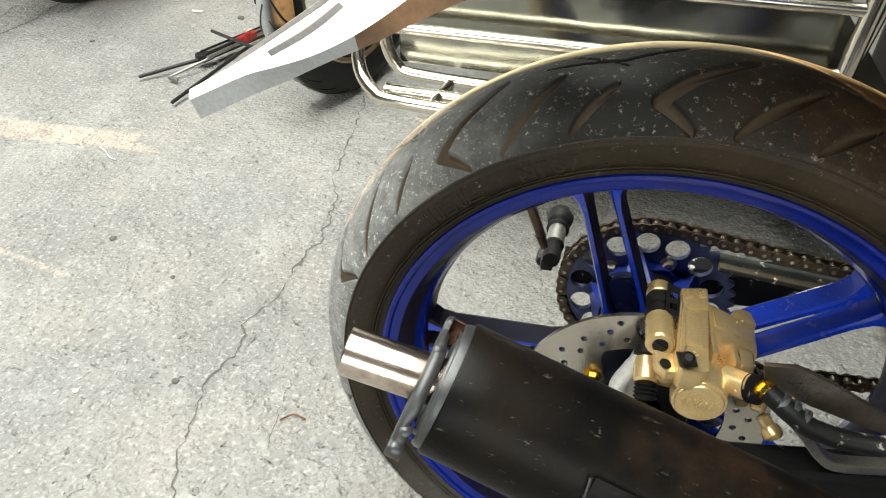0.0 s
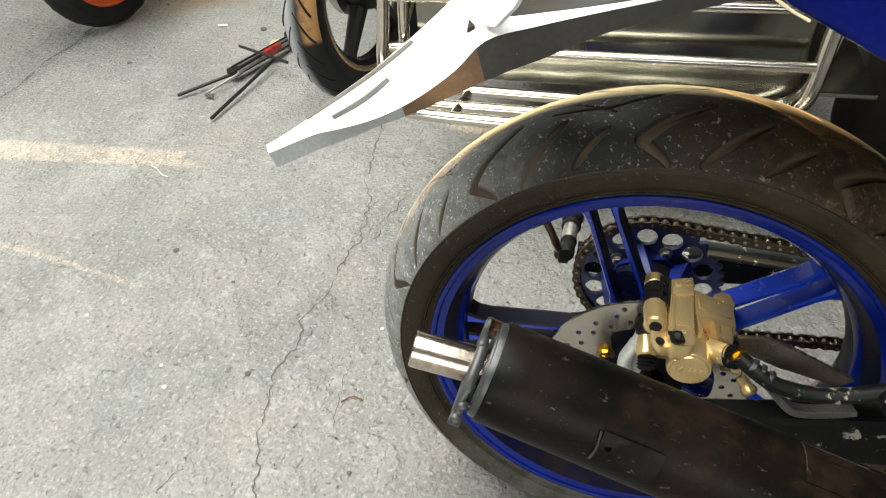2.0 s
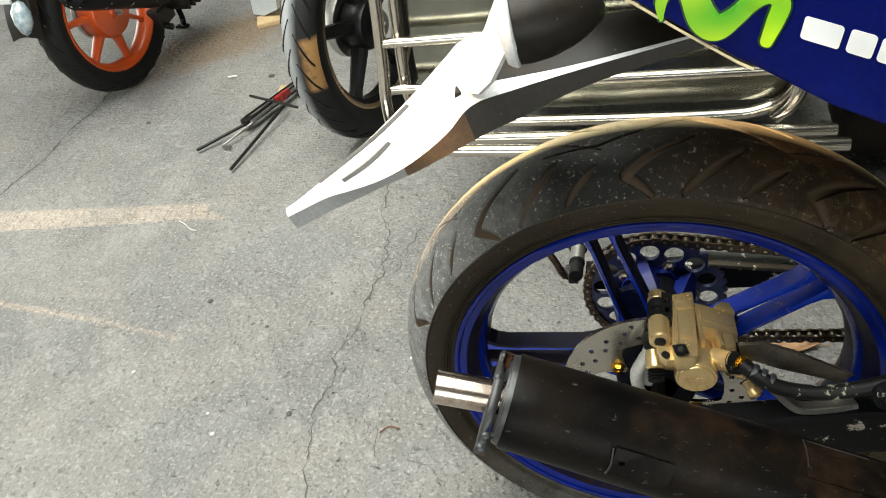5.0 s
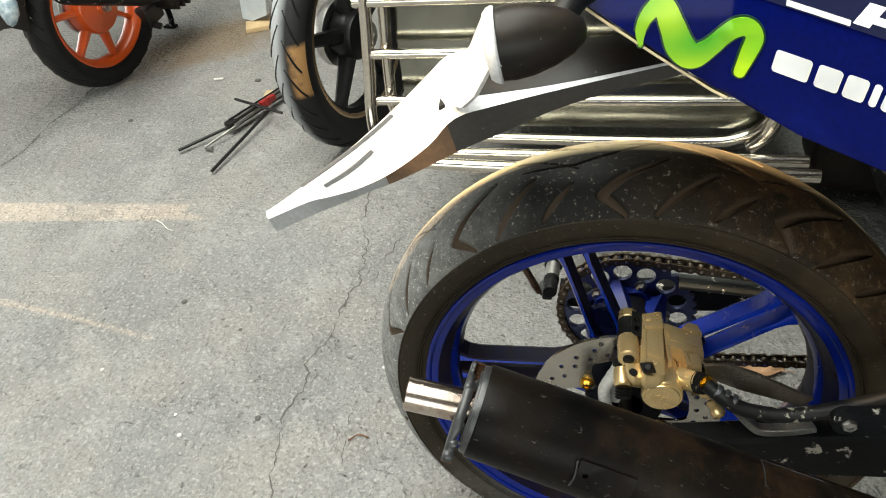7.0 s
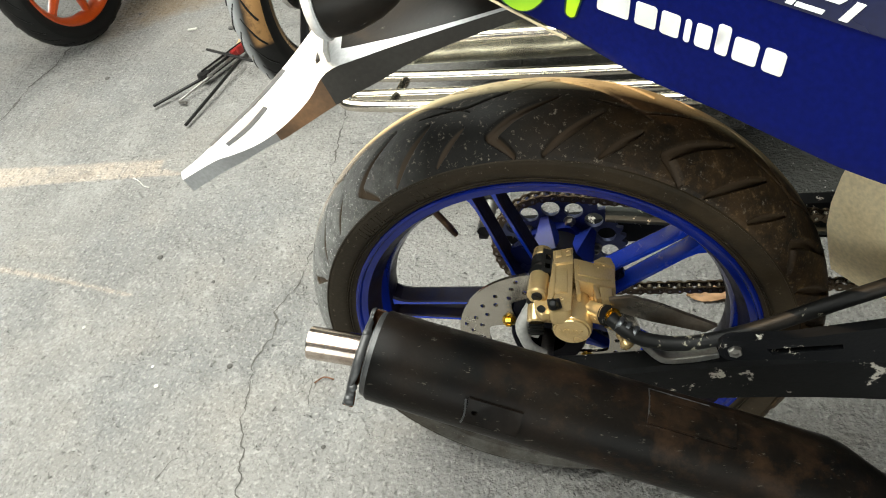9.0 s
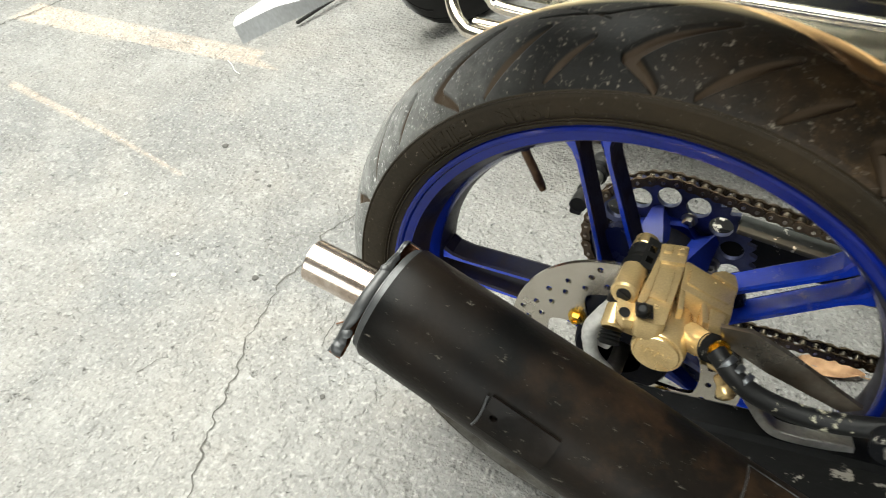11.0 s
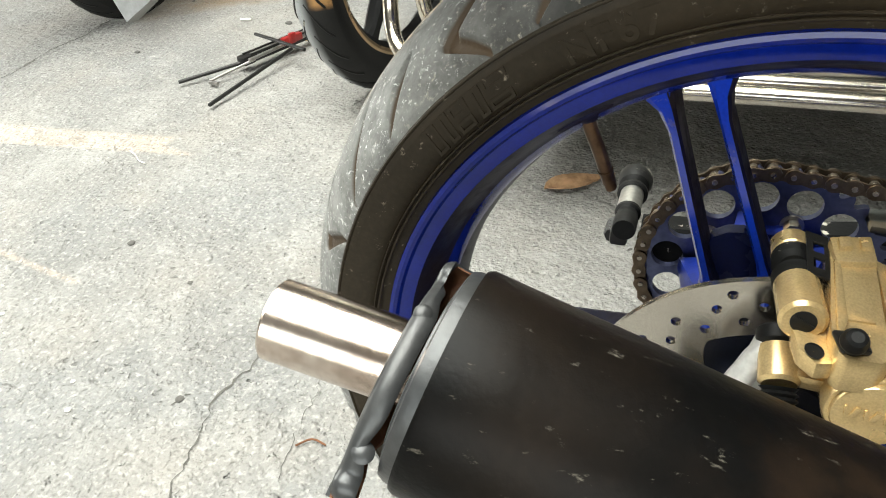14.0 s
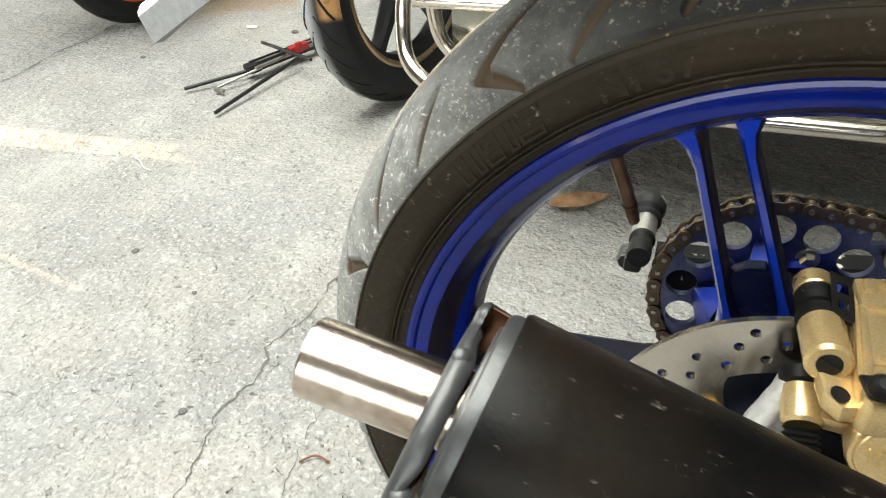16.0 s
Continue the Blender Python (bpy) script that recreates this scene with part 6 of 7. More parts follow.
part("fairing_edge", bm, CREAM, fairing, "pale lower edge with sunlight in its colour")
bm = bmesh.new()
rows = []
for i in range(11):
    u = -0.08 + 0.05 * i
    lo = low_edge(u) - 0.012 + 0.006 * min(1, i / 4)
    rows.append([L(u, lo + 0.045, side_n(u) - 0.012), L(u, lo + 0.004, side_n(u) - 0.022), L(u, lo - 0.006, 0.02), L(u, lo - 0.010, -0.055), L(u, lo - 0.006, -0.13), L(u, lo + 0.045, -0.11 - side_n(u) + 0.01)])
add_sheet(bm, rows, 0.004)
part("undertray", bm, BLACK_PLASTIC, bike, "black plastic undertray")
bm = bmesh.new()
rows = []
for i in range(15):
    u = -0.085 + 0.04 * i
    hi = 0.535 + 0.10 * max(0.0, u)
    rows.append([L(u, hi, side_n(u, hi)), L(u, hi + 0.03, side_n(u, hi) * 0.6 - 0.02), L(u, hi + 0.045, -0.055), L(u, hi + 0.03, -0.11 - side_n(u, hi) * 0.6 + 0.02), L(u, hi, -0.11 - side_n(u, hi)), L(u, low_edge(u), -0.11 - side_n(u, low_edge(u)))])
add_sheet(bm, rows, 0.004)
part("seat_cowl", bm, FAIRING_BLUE, bike, "blue tail cowl under the seat")
# cream side cover ahead of the tyre
bm = bmesh.new()
rows = []
for i in range(9):
    t = i / 8
    row = []
    for j in range(9):
        k = j / 8
        u = 0.268 + 0.050 * max(0.0, 0.75 - t) ** 1.5 + 0.075 * max(0.0, t - 0.55) ** 1.5 + 0.15 * k
        v = 0.345 - 0.25 * t
        row.append(L(u, v, -0.030 + 0.11 * math.sin(math.pi * (0.05 + 0.6 * k)) * (0.55 + 0.45 * math.sin(math.pi * (0.2 + 0.6 * t))) - 0.02 * t + 0.004 * noise.noise(Vector((t * 6, k * 6, 0)))))
    rows.append(row)
add_sheet(bm, rows, 0.006)
part("side_cover", bm, CREAM, bike, "cream plastic inner cover")
# engine and frame mass ahead of the wheel, closing the machine
bm = bmesh.new()
add_box(bm, L(0.56, 0.06, -0.055), (0.26, 0.20, 0.28), pose(0, 0, 0, 0, 8, 0), 0.03, segs=3)
part("engine", bm, BLACK_PAINT, bike, "black engine casing")
bm = bmesh.new()
add_tube(bm, spline([L(0.44, 0.12, -0.055), L(0.40, 0.25, -0.055), L(0.30, 0.42, -0.055), L(0.10, 0.47, -0.055)], 5), 0.022, 14)
part("frame_rail", bm, BLACK_PAINT, bike, "black steel frame rail")


# ---- the stainless sidecar frame ----
cage = thing("sidecar", "polished stainless sidecar of tubes and sheet panels behind motorcycle", "sidecar", Matrix.Translation((0, 0.62, 0.0)))


def cage_tube(name, pts, r, steps=6, label="polished stainless tube"):
    bm = bmesh.new()
    p = [Vector((x, y - 0.62, z)) for x, y, z in pts]
    add_tube(bm, spline(p, steps) if len(p) > 2 else p, r, 20)
    return part(name, bm, CHROME, cage, label, 60)


# floor bumper: tubes lying side by side, bent up at their ends
cage_tube("bumper_tube", [(-0.43, 0.60, 0.95), (-0.446, 0.60, 0.60), (-0.462, 0.60, 0.42), (-0.470, 0.594, 0.345), (-0.460, 0.572, 0.298), (-0.430, 0.548, 0.276), (-0.39, 0.537, 0.270), (-0.20, 0.530, 0.268), (0.10, 0.522, 0.272), (0.30, 0.517, 0.274)], 0.0110)
cage_tube("bumper_tube", [(-0.420, 0.575, 0.268), (-0.1, 0.572, 0.268), (0.292, 0.567, 0.270)], 0.0105)
cage_tube("bumper_tube", [(-0.40, 0.61, 0.95), (-0.418, 0.615, 0.60), (-0.432, 0.62, 0.42), (-0.436, 0.627, 0.335), (-0.418, 0.631, 0.288), (-0.370, 0.628, 0.274), (-0.10, 0.625, 0.270), (0.12, 0.625, 0.270), (0.185, 0.622, 0.280), (0.225, 0.618, 0.310), (0.245, 0.615, 0.37), (0.262, 0.615, 0.55), (0.27, 0.62, 0.9)], 0.0105)
for x in (-0.335,):
    bm = bmesh.new()
    add_rod(bm, Vector((x, -0.095, 0.268)), Vector((x + 0.012, 0.005, 0.270)), 0.0085, 16)
    part("cross_tube", bm, CHROME, cage, "short polished cross tube")
cage_tube("rail", [(-0.455, 0.60, 0.362), (0.235, 0.598, 0.366)], 0.0090)
cage_tube("rail", [(-0.462, 0.60, 0.452), (0.246, 0.600, 0.456)], 0.0090)
cage_tube("rail", [(-0.470, 0.60, 0.545), (0.252, 0.600, 0.548)], 0.0090)
cage_tube("post", [(0.205, 0.605, 0.272), (0.232, 0.600, 0.315), (0.240, 0.600, 0.42), (0.250, 0.600, 0.60), (0.27, 0.60, 0.95)], 0.0125)
# legs that carry the frame, and its far side
for x, y in ((-0.40, 1.35), (0.33, 1.35)):
    bm = bmesh.new()
    add_rod(bm, Vector((x, y - 0.62, 0.0)), Vector((x, y - 0.62, 0.30)), 0.0125, 16)
    part("leg", bm, CHROME, cage, "stainless support leg")


def wavy_sheet(x0, x1, y, z0, z1, nx, nz, amp, seed):
    bm = bmesh.new()
    rows = []
    for j in range(nz + 1):
        z = z0 + (z1 - z0) * j / nz
        row = []
        for i in range(nx + 1):
            x = x0 + (x1 - x0) * i / nx
            d = amp * (noise.noise(Vector((x * 7, z * 7, seed))) + 0.3 * noise.noise(Vector((x * 17, z * 17, seed + 5))))
            row.append(Vector((x, y + d - 0.62, z)))
        rows.append(row)
    add_sheet(bm, rows, 0.002)
    return bm


part("side_panel", wavy_sheet(-0.415, 0.225, 0.640, 0.29, 0.95, 60, 60, 0.0008, 2.0), SHEET, cage, "mirror-polished stainless side panel with ripples", 60)
bm = bmesh.new()
add_box(bm, Vector((-0.03, 0.40, 0.285)), (0.77, 0.70, 0.010), None, 0.003)
part("floor_panel", bm, SHEET, cage, "stainless floor panel")
bm = bmesh.new()
add_box(bm, Vector((-0.345, 0.035, 0.568)), (0.17, 0.004, 0.026), None, 0.001)
sign = part("sign_strip", bm, SIGN_WHITE, cage, "white strip with green lettering bars")
for k in range(5):
    bm = bmesh.new()
    add_box(bm, Vector((-0.415 + 0.034 * k, 0.0315, 0.568)), (0.022, 0.002, 0.013), None, 0.0005)
    part("green_bar", bm, SIGN_GREEN, sign)


# ---- wheels of the other machines ----
BLACK_SIDE = material("black_sidewall", (0.007, 0.007, 0.007), 0.5, spec=0.2, scale=20, dark=(0.013, 0.012, 0.011), bump=0.1)


def road_wheel(host, label, m, R, width, rim_r, spokes, paint, lip, hub_r, tread_mat, twin=False):
    """A cast wheel standing with its axle along its own x."""
    alone = isinstance(host, str)
    w = thing(host, label, "wheel", m) if alone else host
    rel = Matrix() if alone else host.matrix_world.inverted() @ m
    bm = bmesh.new()
    h = width / 2
    prof = [(-h * 0.62, rim_r)]
    for k in range(15):
        a = math.pi * k / 14
        prof.append((-h * math.cos(a) * (1 - 0.10 * math.sin(a)), R - (R - rim_r) * 0.62 * (1 - math.sin(a) ** 0.75)))
    prof.append((h * 0.62, rim_r))
    add_lathe(bm, prof, 120, (0, 0, 0), (1, 0, 0))
    for f in bm.faces:
        r = (f.calc_center_median().yz).length
        f.material_index = 0 if r > R - (R - rim_r) * 0.42 else 1
    t = part("tyre", bm, [tread_mat, BLACK_SIDE], w, "black rubber tyre with sipes", 50)
    t.matrix_local = rel
    # slanting sipes as thin dark strips cut in the tread
    for k in range(56):
        bm = bmesh.new()
        a0 = 2 * math.pi * k / 56
        s = 1 if k % 2 else -1
        pts = []
        for j in range(6):
            q = j / 5
            x = s * h * (0.10 + 0.72 * q)
            fall = (R - rim_r) * 0.62 * (1 - max(0.0, 1 - (x / h) ** 2) ** 0.375)
            a = a0 + 0.26 * q
            pts.append(Vector((x, (R - fall - 0.0020) * math.cos(a), (R - fall - 0.0020) * math.sin(a))))
        add_tube(bm, pts, 0.0028, 5)
        part("sipe", bm, RUBBER, t)
    bm = bmesh.new()
    add_lathe(bm, [(-h * 0.66, rim_r + 0.003), (-h * 0.70, rim_r - 0.002), (-h * 0.60, rim_r - 0.010), (-h * 0.3, rim_r - 0.022), (h * 0.3, rim_r - 0.022), (h * 0.60, rim_r - 0.010), (h * 0.70, rim_r - 0.002), (h * 0.66, rim_r + 0.003)], 120, (0, 0, 0), (1, 0, 0))
    for k, f in enumerate(bm.faces):
        f.material_index = 0 if k % 7 in (0, 1, 5, 6) else 1
    r_ob = part("rim", bm, [lip, paint], w, label, 40)
    r_ob.matrix_local = rel
    for k in range(spokes):
        bm = bmesh.new()
        a = 2 * math.pi * k / spokes + 0.35
        d = Vector((0, math.cos(a), math.sin(a)))
        s = Vector((0, -math.sin(a), math.cos(a)))
        rows = []
        for j in range(7):
            q = j / 6
            r = hub_r * 0.8 + (rim_r - 0.018 - hub_r * 0.8) * q
            wd = (0.013 if spokes < 6 else 0.0058) + 0.006 * (1 - q) + 0.010 * max(0, q - 0.85) * 4
            th = 0.014 + 0.006 * (1 - q)
            rows.append([bm.verts.new(d * r + s * wd * u + Vector((th * v, 0, 0))) for u, v in ((-1, -.5), (-.6, -1), (.6, -1), (1, -.5), (1, .5), (.6, 1), (-.6, 1), (-1, .5))])
        for i in range(6):
            for j in range(8):
                bm.faces.new((rows[i][j], rows[i][(j + 1) % 8], rows[i + 1][(j + 1) % 8], rows[i + 1][j]))
        bm.faces.new(rows[0])
        bm.faces.new(rows[-1])
        part("spoke", bm, paint, r_ob)
    bm = bmesh.new()
    add_lathe(bm, [(-0.05, 0.0001), (-0.05, 0.012), (-0.043, 0.016), (-0.040, hub_r * 0.55), (-0.034, hub_r * 0.92), (-0.024, hub_r), (0.024, hub_r), (0.034, hub_r * 0.92), (0.040, hub_r * 0.55), (0.043, 0.020), (0.052, 0.016), (0.052, 0.0001)], 64, (0, 0, 0), (1, 0, 0))
    hub = part("hub", bm, paint, r_ob, "round wheel hub")
    bm = bmesh.new()
    add_rod(bm, Vector((-0.075, 0, 0)), Vector((0.075, 0, 0)), 0.008, 16)
    add_lathe(bm, [(0.054, 0.0001), (0.054, 0.0125), (0.066, 0.0125), (0.066, 0.0001)], 6, (0, 0, 0), (1, 0, 0))
    part("axle", bm, STEEL, r_ob)
    return r_ob


WORN_TREAD = material("grey_worn_tread", (0.010, 0.0098, 0.0095), 0.6, spec=0.25, scale=20, dark=(0.006, 0.006, 0.006), bump=0.2)
# Grey dust on one half, with the side light painted into it.
add_dirt_and_light(WORN_TREAD, (0.34, 0.35, 0.355), 0.014, -0.010, 60.0, 0.10, 0.45, 0.90)
add_dirt_and_light(WORN_TREAD, (0.34, 0.185, 0.070), 0.012, 0.026, 30.0, 0.25, 0.50, 0.9, "X", (-0.045, 0.085))   # sun patch painted in tan
black_wheel = road_wheel(cage, "black cast wheel rim with bronze lip", Matrix.Translation((-0.685, 1.105, 0.285)) @ pose(0, 0, 0, 0, 0, -14), 0.285, 0.095, 0.205, 5, DARK_METAL, BRONZE, 0.062,
                         WORN_TREAD)
bm = bmesh.new()
add_lathe(bm, [(-0.062, 0.030), (-0.060, 0.075), (-0.048, 0.082), (-0.030, 0.082), (-0.030, 0.060)], 48, (0, 0, 0), (1, 0, 0))
part("brake_drum", bm, ALLOY, black_wheel, "silver brake drum")
bm = bmesh.new()
add_lathe(bm, [(0.052, 0.012), (0.052, 0.034), (0.058, 0.034), (0.060, 0.020), (0.060, 0.012)], 32, (0, 0, 0), (1, 0, 0))
part("hub_cap", bm, STEEL, black_wheel, "dull steel hub cap")

parked = thing("parked_motorcycle", "black parked motorcycle standing in shade beside the sidecar", "motorcycle", Matrix.Translation((0.70, 0.66, 0.0)))
road_wheel(parked, "black cast wheel rim", Matrix.Translation((0.70, 0.66, 0.285)) @ pose(0, 0, 0, 0, 0, 84), 0.285, 0.095, 0.205, 5, DARK_METAL, DARK_METAL, 0.062, RUBBER)
bm = bmesh.new()
add_box(bm, Vector((0.06, 0.16, 0.78)), (0.95, 0.20, 0.34), pose(0, 0, 0, 0, -4, 0), 0.07, segs=4)
part("body_shell", bm, BLACK_PLASTIC, parked, "black body shell")
for y in (-0.085, 0.085):
    bm = bmesh.new()
    add_tube(bm, spline([Vector((0.0, y, 0.285)), Vector((0.10, y, 0.36)), Vector((0.30, y * 0.9, 0.50)), Vector((0.42, y * 0.8, 0.66))], 5), 0.022, 12)
    part("swingarm", bm, BLACK_PAINT, parked, "black swingarm tube")
bm = bmesh.new()
add_box(bm, Vector((0.44, 0.04, 0.36)), (0.30, 0.26, 0.36), None, 0.05, segs=3)
part("engine", bm, BLACK_PAINT, parked, "black engine block")
# Black blocks added to hide bright floor where the gap is dark.
bm = bmesh.new()
add_box(bm, Vector((-0.11, 0.24, 0.40)), (0.42, 0.22, 0.72), pose(0, 0, 0, 0, 0, -3), 0.06, segs=4)
add_box(bm, Vector((-0.12, 0.13, 0.30)), (0.16, 0.06, 0.26), pose(0, 0, 0, 0, 12, 0), 0.02, segs=3)
part("lower_fairing", bm, BLACK_PLASTIC, parked, "black block added to keep the gap beside the sidecar dark")
bm = bmesh.new()
add_box(bm, Vector((-0.03, 0.75, 0.62)), (0.77, 0.02, 0.66), None, 0.004)
part("back_panel", bm, SHEET, cage, "stainless back panel")

# rest of the scooter, of which only the lower edge comes into view
scooter = thing("scooter", "black scooter with bright orange wheel standing on concrete", "scooter", Matrix.Translation((-1.685, 1.44, 0.262)) @ pose(0, 0, 0, 0, 0, -8))
orange_wheel = road_wheel(scooter, "bright orange cast wheel rim", Matrix.Translation((-1.685, 1.44, 0.256)) @ pose(0, 0, 0, 0, 3, -8), 0.256, 0.100, 0.188, 7, ORANGE, ORANGE, 0.084, material("black_tread", (0.009, 0.009, 0.009), 0.55, spec=0.25, scale=20, dark=(0.016, 0.015, 0.013), bump=0.15))
bm = bmesh.new()
add_lathe(bm, [(-0.050, 0.030), (-0.052, 0.082), (-0.044, 0.088), (-0.030, 0.088), (-0.026, 0.070), (-0.026, 0.030)], 48, (0, 0, 0), (1, 0, 0))
part("brake_drum", bm, ALLOY, orange_wheel, "dull silver brake drum")
bm = bmesh.new()
add_box(bm, Vector((-0.062, 0.10, 0.045)), (0.030, 0.22, 0.050), pose(0, 0, 0, 18, 0, 0), 0.008, segs=3)
part("brake_arm", bm, DARK_METAL, orange_wheel, "black brake arm")

to_scooter = scooter.matrix_world.inverted()
EX_AT, EX_TO = to_scooter @ Vector((-1.545, 1.175, 0.412)), to_scooter @ Vector((-1.545, 1.600, 0.248))
ex_ln = (EX_TO - EX_AT).length
bm = bmesh.new()
add_lathe(bm, [(0.010, 0.016), (0.0, 0.030), (0.006, 0.046), (0.020, 0.052), (0.060, 0.054), (ex_ln * 0.8, 0.052), (ex_ln, 0.036), (ex_ln, 0.0001)], 40, EX_AT, EX_TO - EX_AT)
exhaust = part("exhaust", bm, BLACK_PAINT, scooter, "matt black scooter exhaust beside the wheel")
bm = bmesh.new()
add_lathe(bm, [(0.030, 0.0125), (-0.018, 0.0125), (-0.019, 0.0140), (-0.018, 0.0155), (0.012, 0.0155)], 24, EX_AT, EX_TO - EX_AT)
part("tail_pipe", bm, TOOL_STEEL, exhaust, "short dark tail pipe")
bm = bmesh.new()
add_box(bm, EX_AT.lerp(EX_TO, 0.52) + Vector((0.050, 0, 0.012)), (0.006, 0.26, 0.060), pose(0, 0, 0, -21, 0, 0), 0.003)
part("heat_guard", bm, BLACK_PLASTIC, exhaust, "black heat guard")
bm = bmesh.new()
add_box(bm, Vector((0.085, 0.30, 0.00)), (0.10, 0.20, 0.17), pose(0, 0, 0, 10, 0, 0), 0.03, segs=4)
for k in range(5):
    add_box(bm, Vector((0.085, 0.235 + 0.030 * k, -0.075)), (0.112, 0.010, 0.05), None, 0.003)
part("drive_case", bm, BLACK_PLASTIC, scooter, "black finned drive case")
bm = bmesh.new()
add_box(bm, Vector((0.035, 0.20, -0.10)), (0.05, 0.09, 0.07), pose(0, 0, 0, 12, 8, 0), 0.012, segs=3)
add_rod(bm, Vector((0.02, 0.18, -0.13)), Vector((0.075, 0.19, -0.145)), 0.012, 16, round_end=0.003)
part("lower_engine_case", bm, TOOL_STEEL, scooter, "oily black engine case with a pipe stub")
bm = bmesh.new()
add_box(bm, Vector((0.0, 0.0, 0.42)), (0.26, 0.80, 0.20), pose(0, 0, 0, -4, 0, 0), 0.06, segs=4)
part("body_shell", bm, BLACK_PLASTIC, scooter, "black scooter body")
bm = bmesh.new()
add_tube(bm, spline([Vector((-0.06, 0.34, 0.04)), Vector((-0.08, 0.40, -0.10)), Vector((-0.10, 0.435, -0.20)), Vector((-0.118, 0.448, -0.255))], 5), 0.011, 12)
add_box(bm, Vector((-0.128, 0.45, -0.256)), (0.05, 0.03, 0.010), None, 0.003)
part("side_stand", bm, BLACK_PAINT, scooter, "black side stand")
PLATE = to_scooter @ Vector((-1.722, 1.085, 0.488))
bm = bmesh.new()
add_box(bm, PLATE, (0.20, 0.008, 0.12), pose(0, 0, 0, -20, 0, 0), 0.003)
plate_ob = part("number_plate", bm, WHITE_PLASTIC, scooter, "white plate with dark bars")
for k in range(4):
    bm = bmesh.new()
    add_box(bm, PLATE + Vector((-0.065 + 0.042 * k, -0.0065, -0.010)), (0.024, 0.004, 0.040), pose(0, 0, 0, -20, 0, 0), 0.001)
    part("plate_bar", bm, NAVY, plate_ob)
bm = bmesh.new()
LAMP = to_scooter @ Vector((-1.622, 1.060, 0.395))
add_lathe(bm, [(-0.040, 0.0001), (-0.034, 0.014), (-0.010, 0.026), (0.020, 0.024), (0.045, 0.012), (0.052, 0.0001)], 28, LAMP, Vector((0.05, -0.35, -1)))
lamp_ob = part("turn_lamp", bm, material("bluish_lens", (0.20, 0.27, 0.31), 0.10, scale=60, dark=(0.50, 0.56, 0.58), amount=0.9, bump=0.0, coat=0.8), scooter, "clear bluish turn lamp lens")
bm = bmesh.new()
add_box(bm, LAMP + Vector((0.0, 0.030, 0.020)), (0.050, 0.030, 0.060), pose(0, 0, 0, -15, 0, 0), 0.010, segs=3)
part("lamp_housing", bm, BLACK_PLASTIC, lamp_ob, "black lamp housing")
bm = bmesh.new()
rows = []
for i in range(9):
    a = radians(100 + 9.0 * i)
    rows.append([Vector((x, 0.300 * math.cos(a), 0.300 * math.sin(a) - 0.012 * (x / 0.06) ** 2)) for x in (-0.065, -0.035, 0.0, 0.035, 0.065)])
add_sheet(bm, rows, 0.004)
part("mudguard", bm, BLACK_PLASTIC, scooter, "black rear mudguard over the wheel")

# white fairing corner of another machine, and the board below it
bm = bmesh.new()
pts = [(-0.075, 0.0), (-0.03, -0.008), (0.045, 0.020), (0.085, 0.32), (-0.055, 0.34)]
add_plate(bm, pts, [], lambda x, z, s: Vector((x, 0.018 * s + 0.25 * z * z, z + 0.008)))
corner = solid("fairing_corner", bm, material("pale_grey_plastic", (0.46, 0.49, 0.50), 0.4, scale=12, bump=0.03), "white scooter fairing corner just above a board", "fairing", Matrix.Translation((-1.362, 1.90, 0.018)) @ pose(0, 0, 0, 0, 0, -12))
bm = bmesh.new()
add_box(bm, Vector((0, 0, 0.009)), (0.17, 0.09, 0.018), None, 0.003)
board = solid("board", bm, WOOD, "yellowish wooden board lying on the floor", "board", Matrix.Translation((-1.325, 1.90, 0.0)) @ pose(0, 0, 0, 0, 0, 24))

# ---- tools on the floor ----
jack = thing("scissor_jack", "dark steel jack with a red carriage lying on the floor", "jack", Matrix.Translation((-1.06, 1.13, 0.0)))


def jack_bar(name, p, q, r, mat=TOOL_STEEL, label=""):
    bm = bmesh.new()
    o = Vector((-1.06, 1.13, 0.0))
    add_rod(bm, Vector(p) - o, Vector(q) - o, r, 12, round_end=0.001)
    return part(name, bm, mat, jack, label)


jack_bar("leg", (-1.205, 0.972, 0.012), (-1.090, 1.105, 0.022), 0.0046, label="black tube leg")
jack_bar("leg", (-1.052, 0.872, 0.012), (-1.010, 1.175, 0.030), 0.0046, label="black tube leg")
jack_bar("rail", (-1.100, 1.095, 0.030), (-1.026, 1.292, 0.034), 0.0062)
jack_bar("rail", (-1.078, 1.085, 0.030), (-1.008, 1.285, 0.034), 0.0045, STEEL, "bright steel rail")
jack_bar("cross_handle", (-1.128, 1.206, 0.050), (-0.942, 1.123, 0.050), 0.0044, TOOL_STEEL, "dark steel cross handle")
jack_bar("link", (-1.132, 0.992, 0.012), (-1.070, 1.100, 0.028), 0.0032, STEEL, "thin bright link")
jack_bar("link", (-1.132, 0.992, 0.010), (-1.105, 0.985, 0.010), 0.0050, STEEL)
bm = bmesh.new()
add_box(bm, Vector((0.030, 0.085, 0.040)), (0.016, 0.060, 0.018), pose(0, 0, 0, 0, 0, -20), 0.003)
add_box(bm, Vector((0.048, 0.060, 0.052)), (0.011, 0.018, 0.026), pose(0, 0, 0, 0, 0, -20), 0.004)
part("carriage", bm, RED, jack, "red painted carriage")
bm = bmesh.new()
for dx in (-0.011, 0.011):
    add_box(bm, Vector((0.008 + dx, 0.075, 0.030)), (0.004, 0.225, 0.022), pose(0, 0, 0, 0, 0, -20), 0.001)
add_box(bm, Vector((0.008, 0.075, 0.021)), (0.024, 0.225, 0.004), pose(0, 0, 0, 0, 0, -20), 0.001)
part("channel", bm, TOOL_STEEL, jack, "black pressed steel channel")
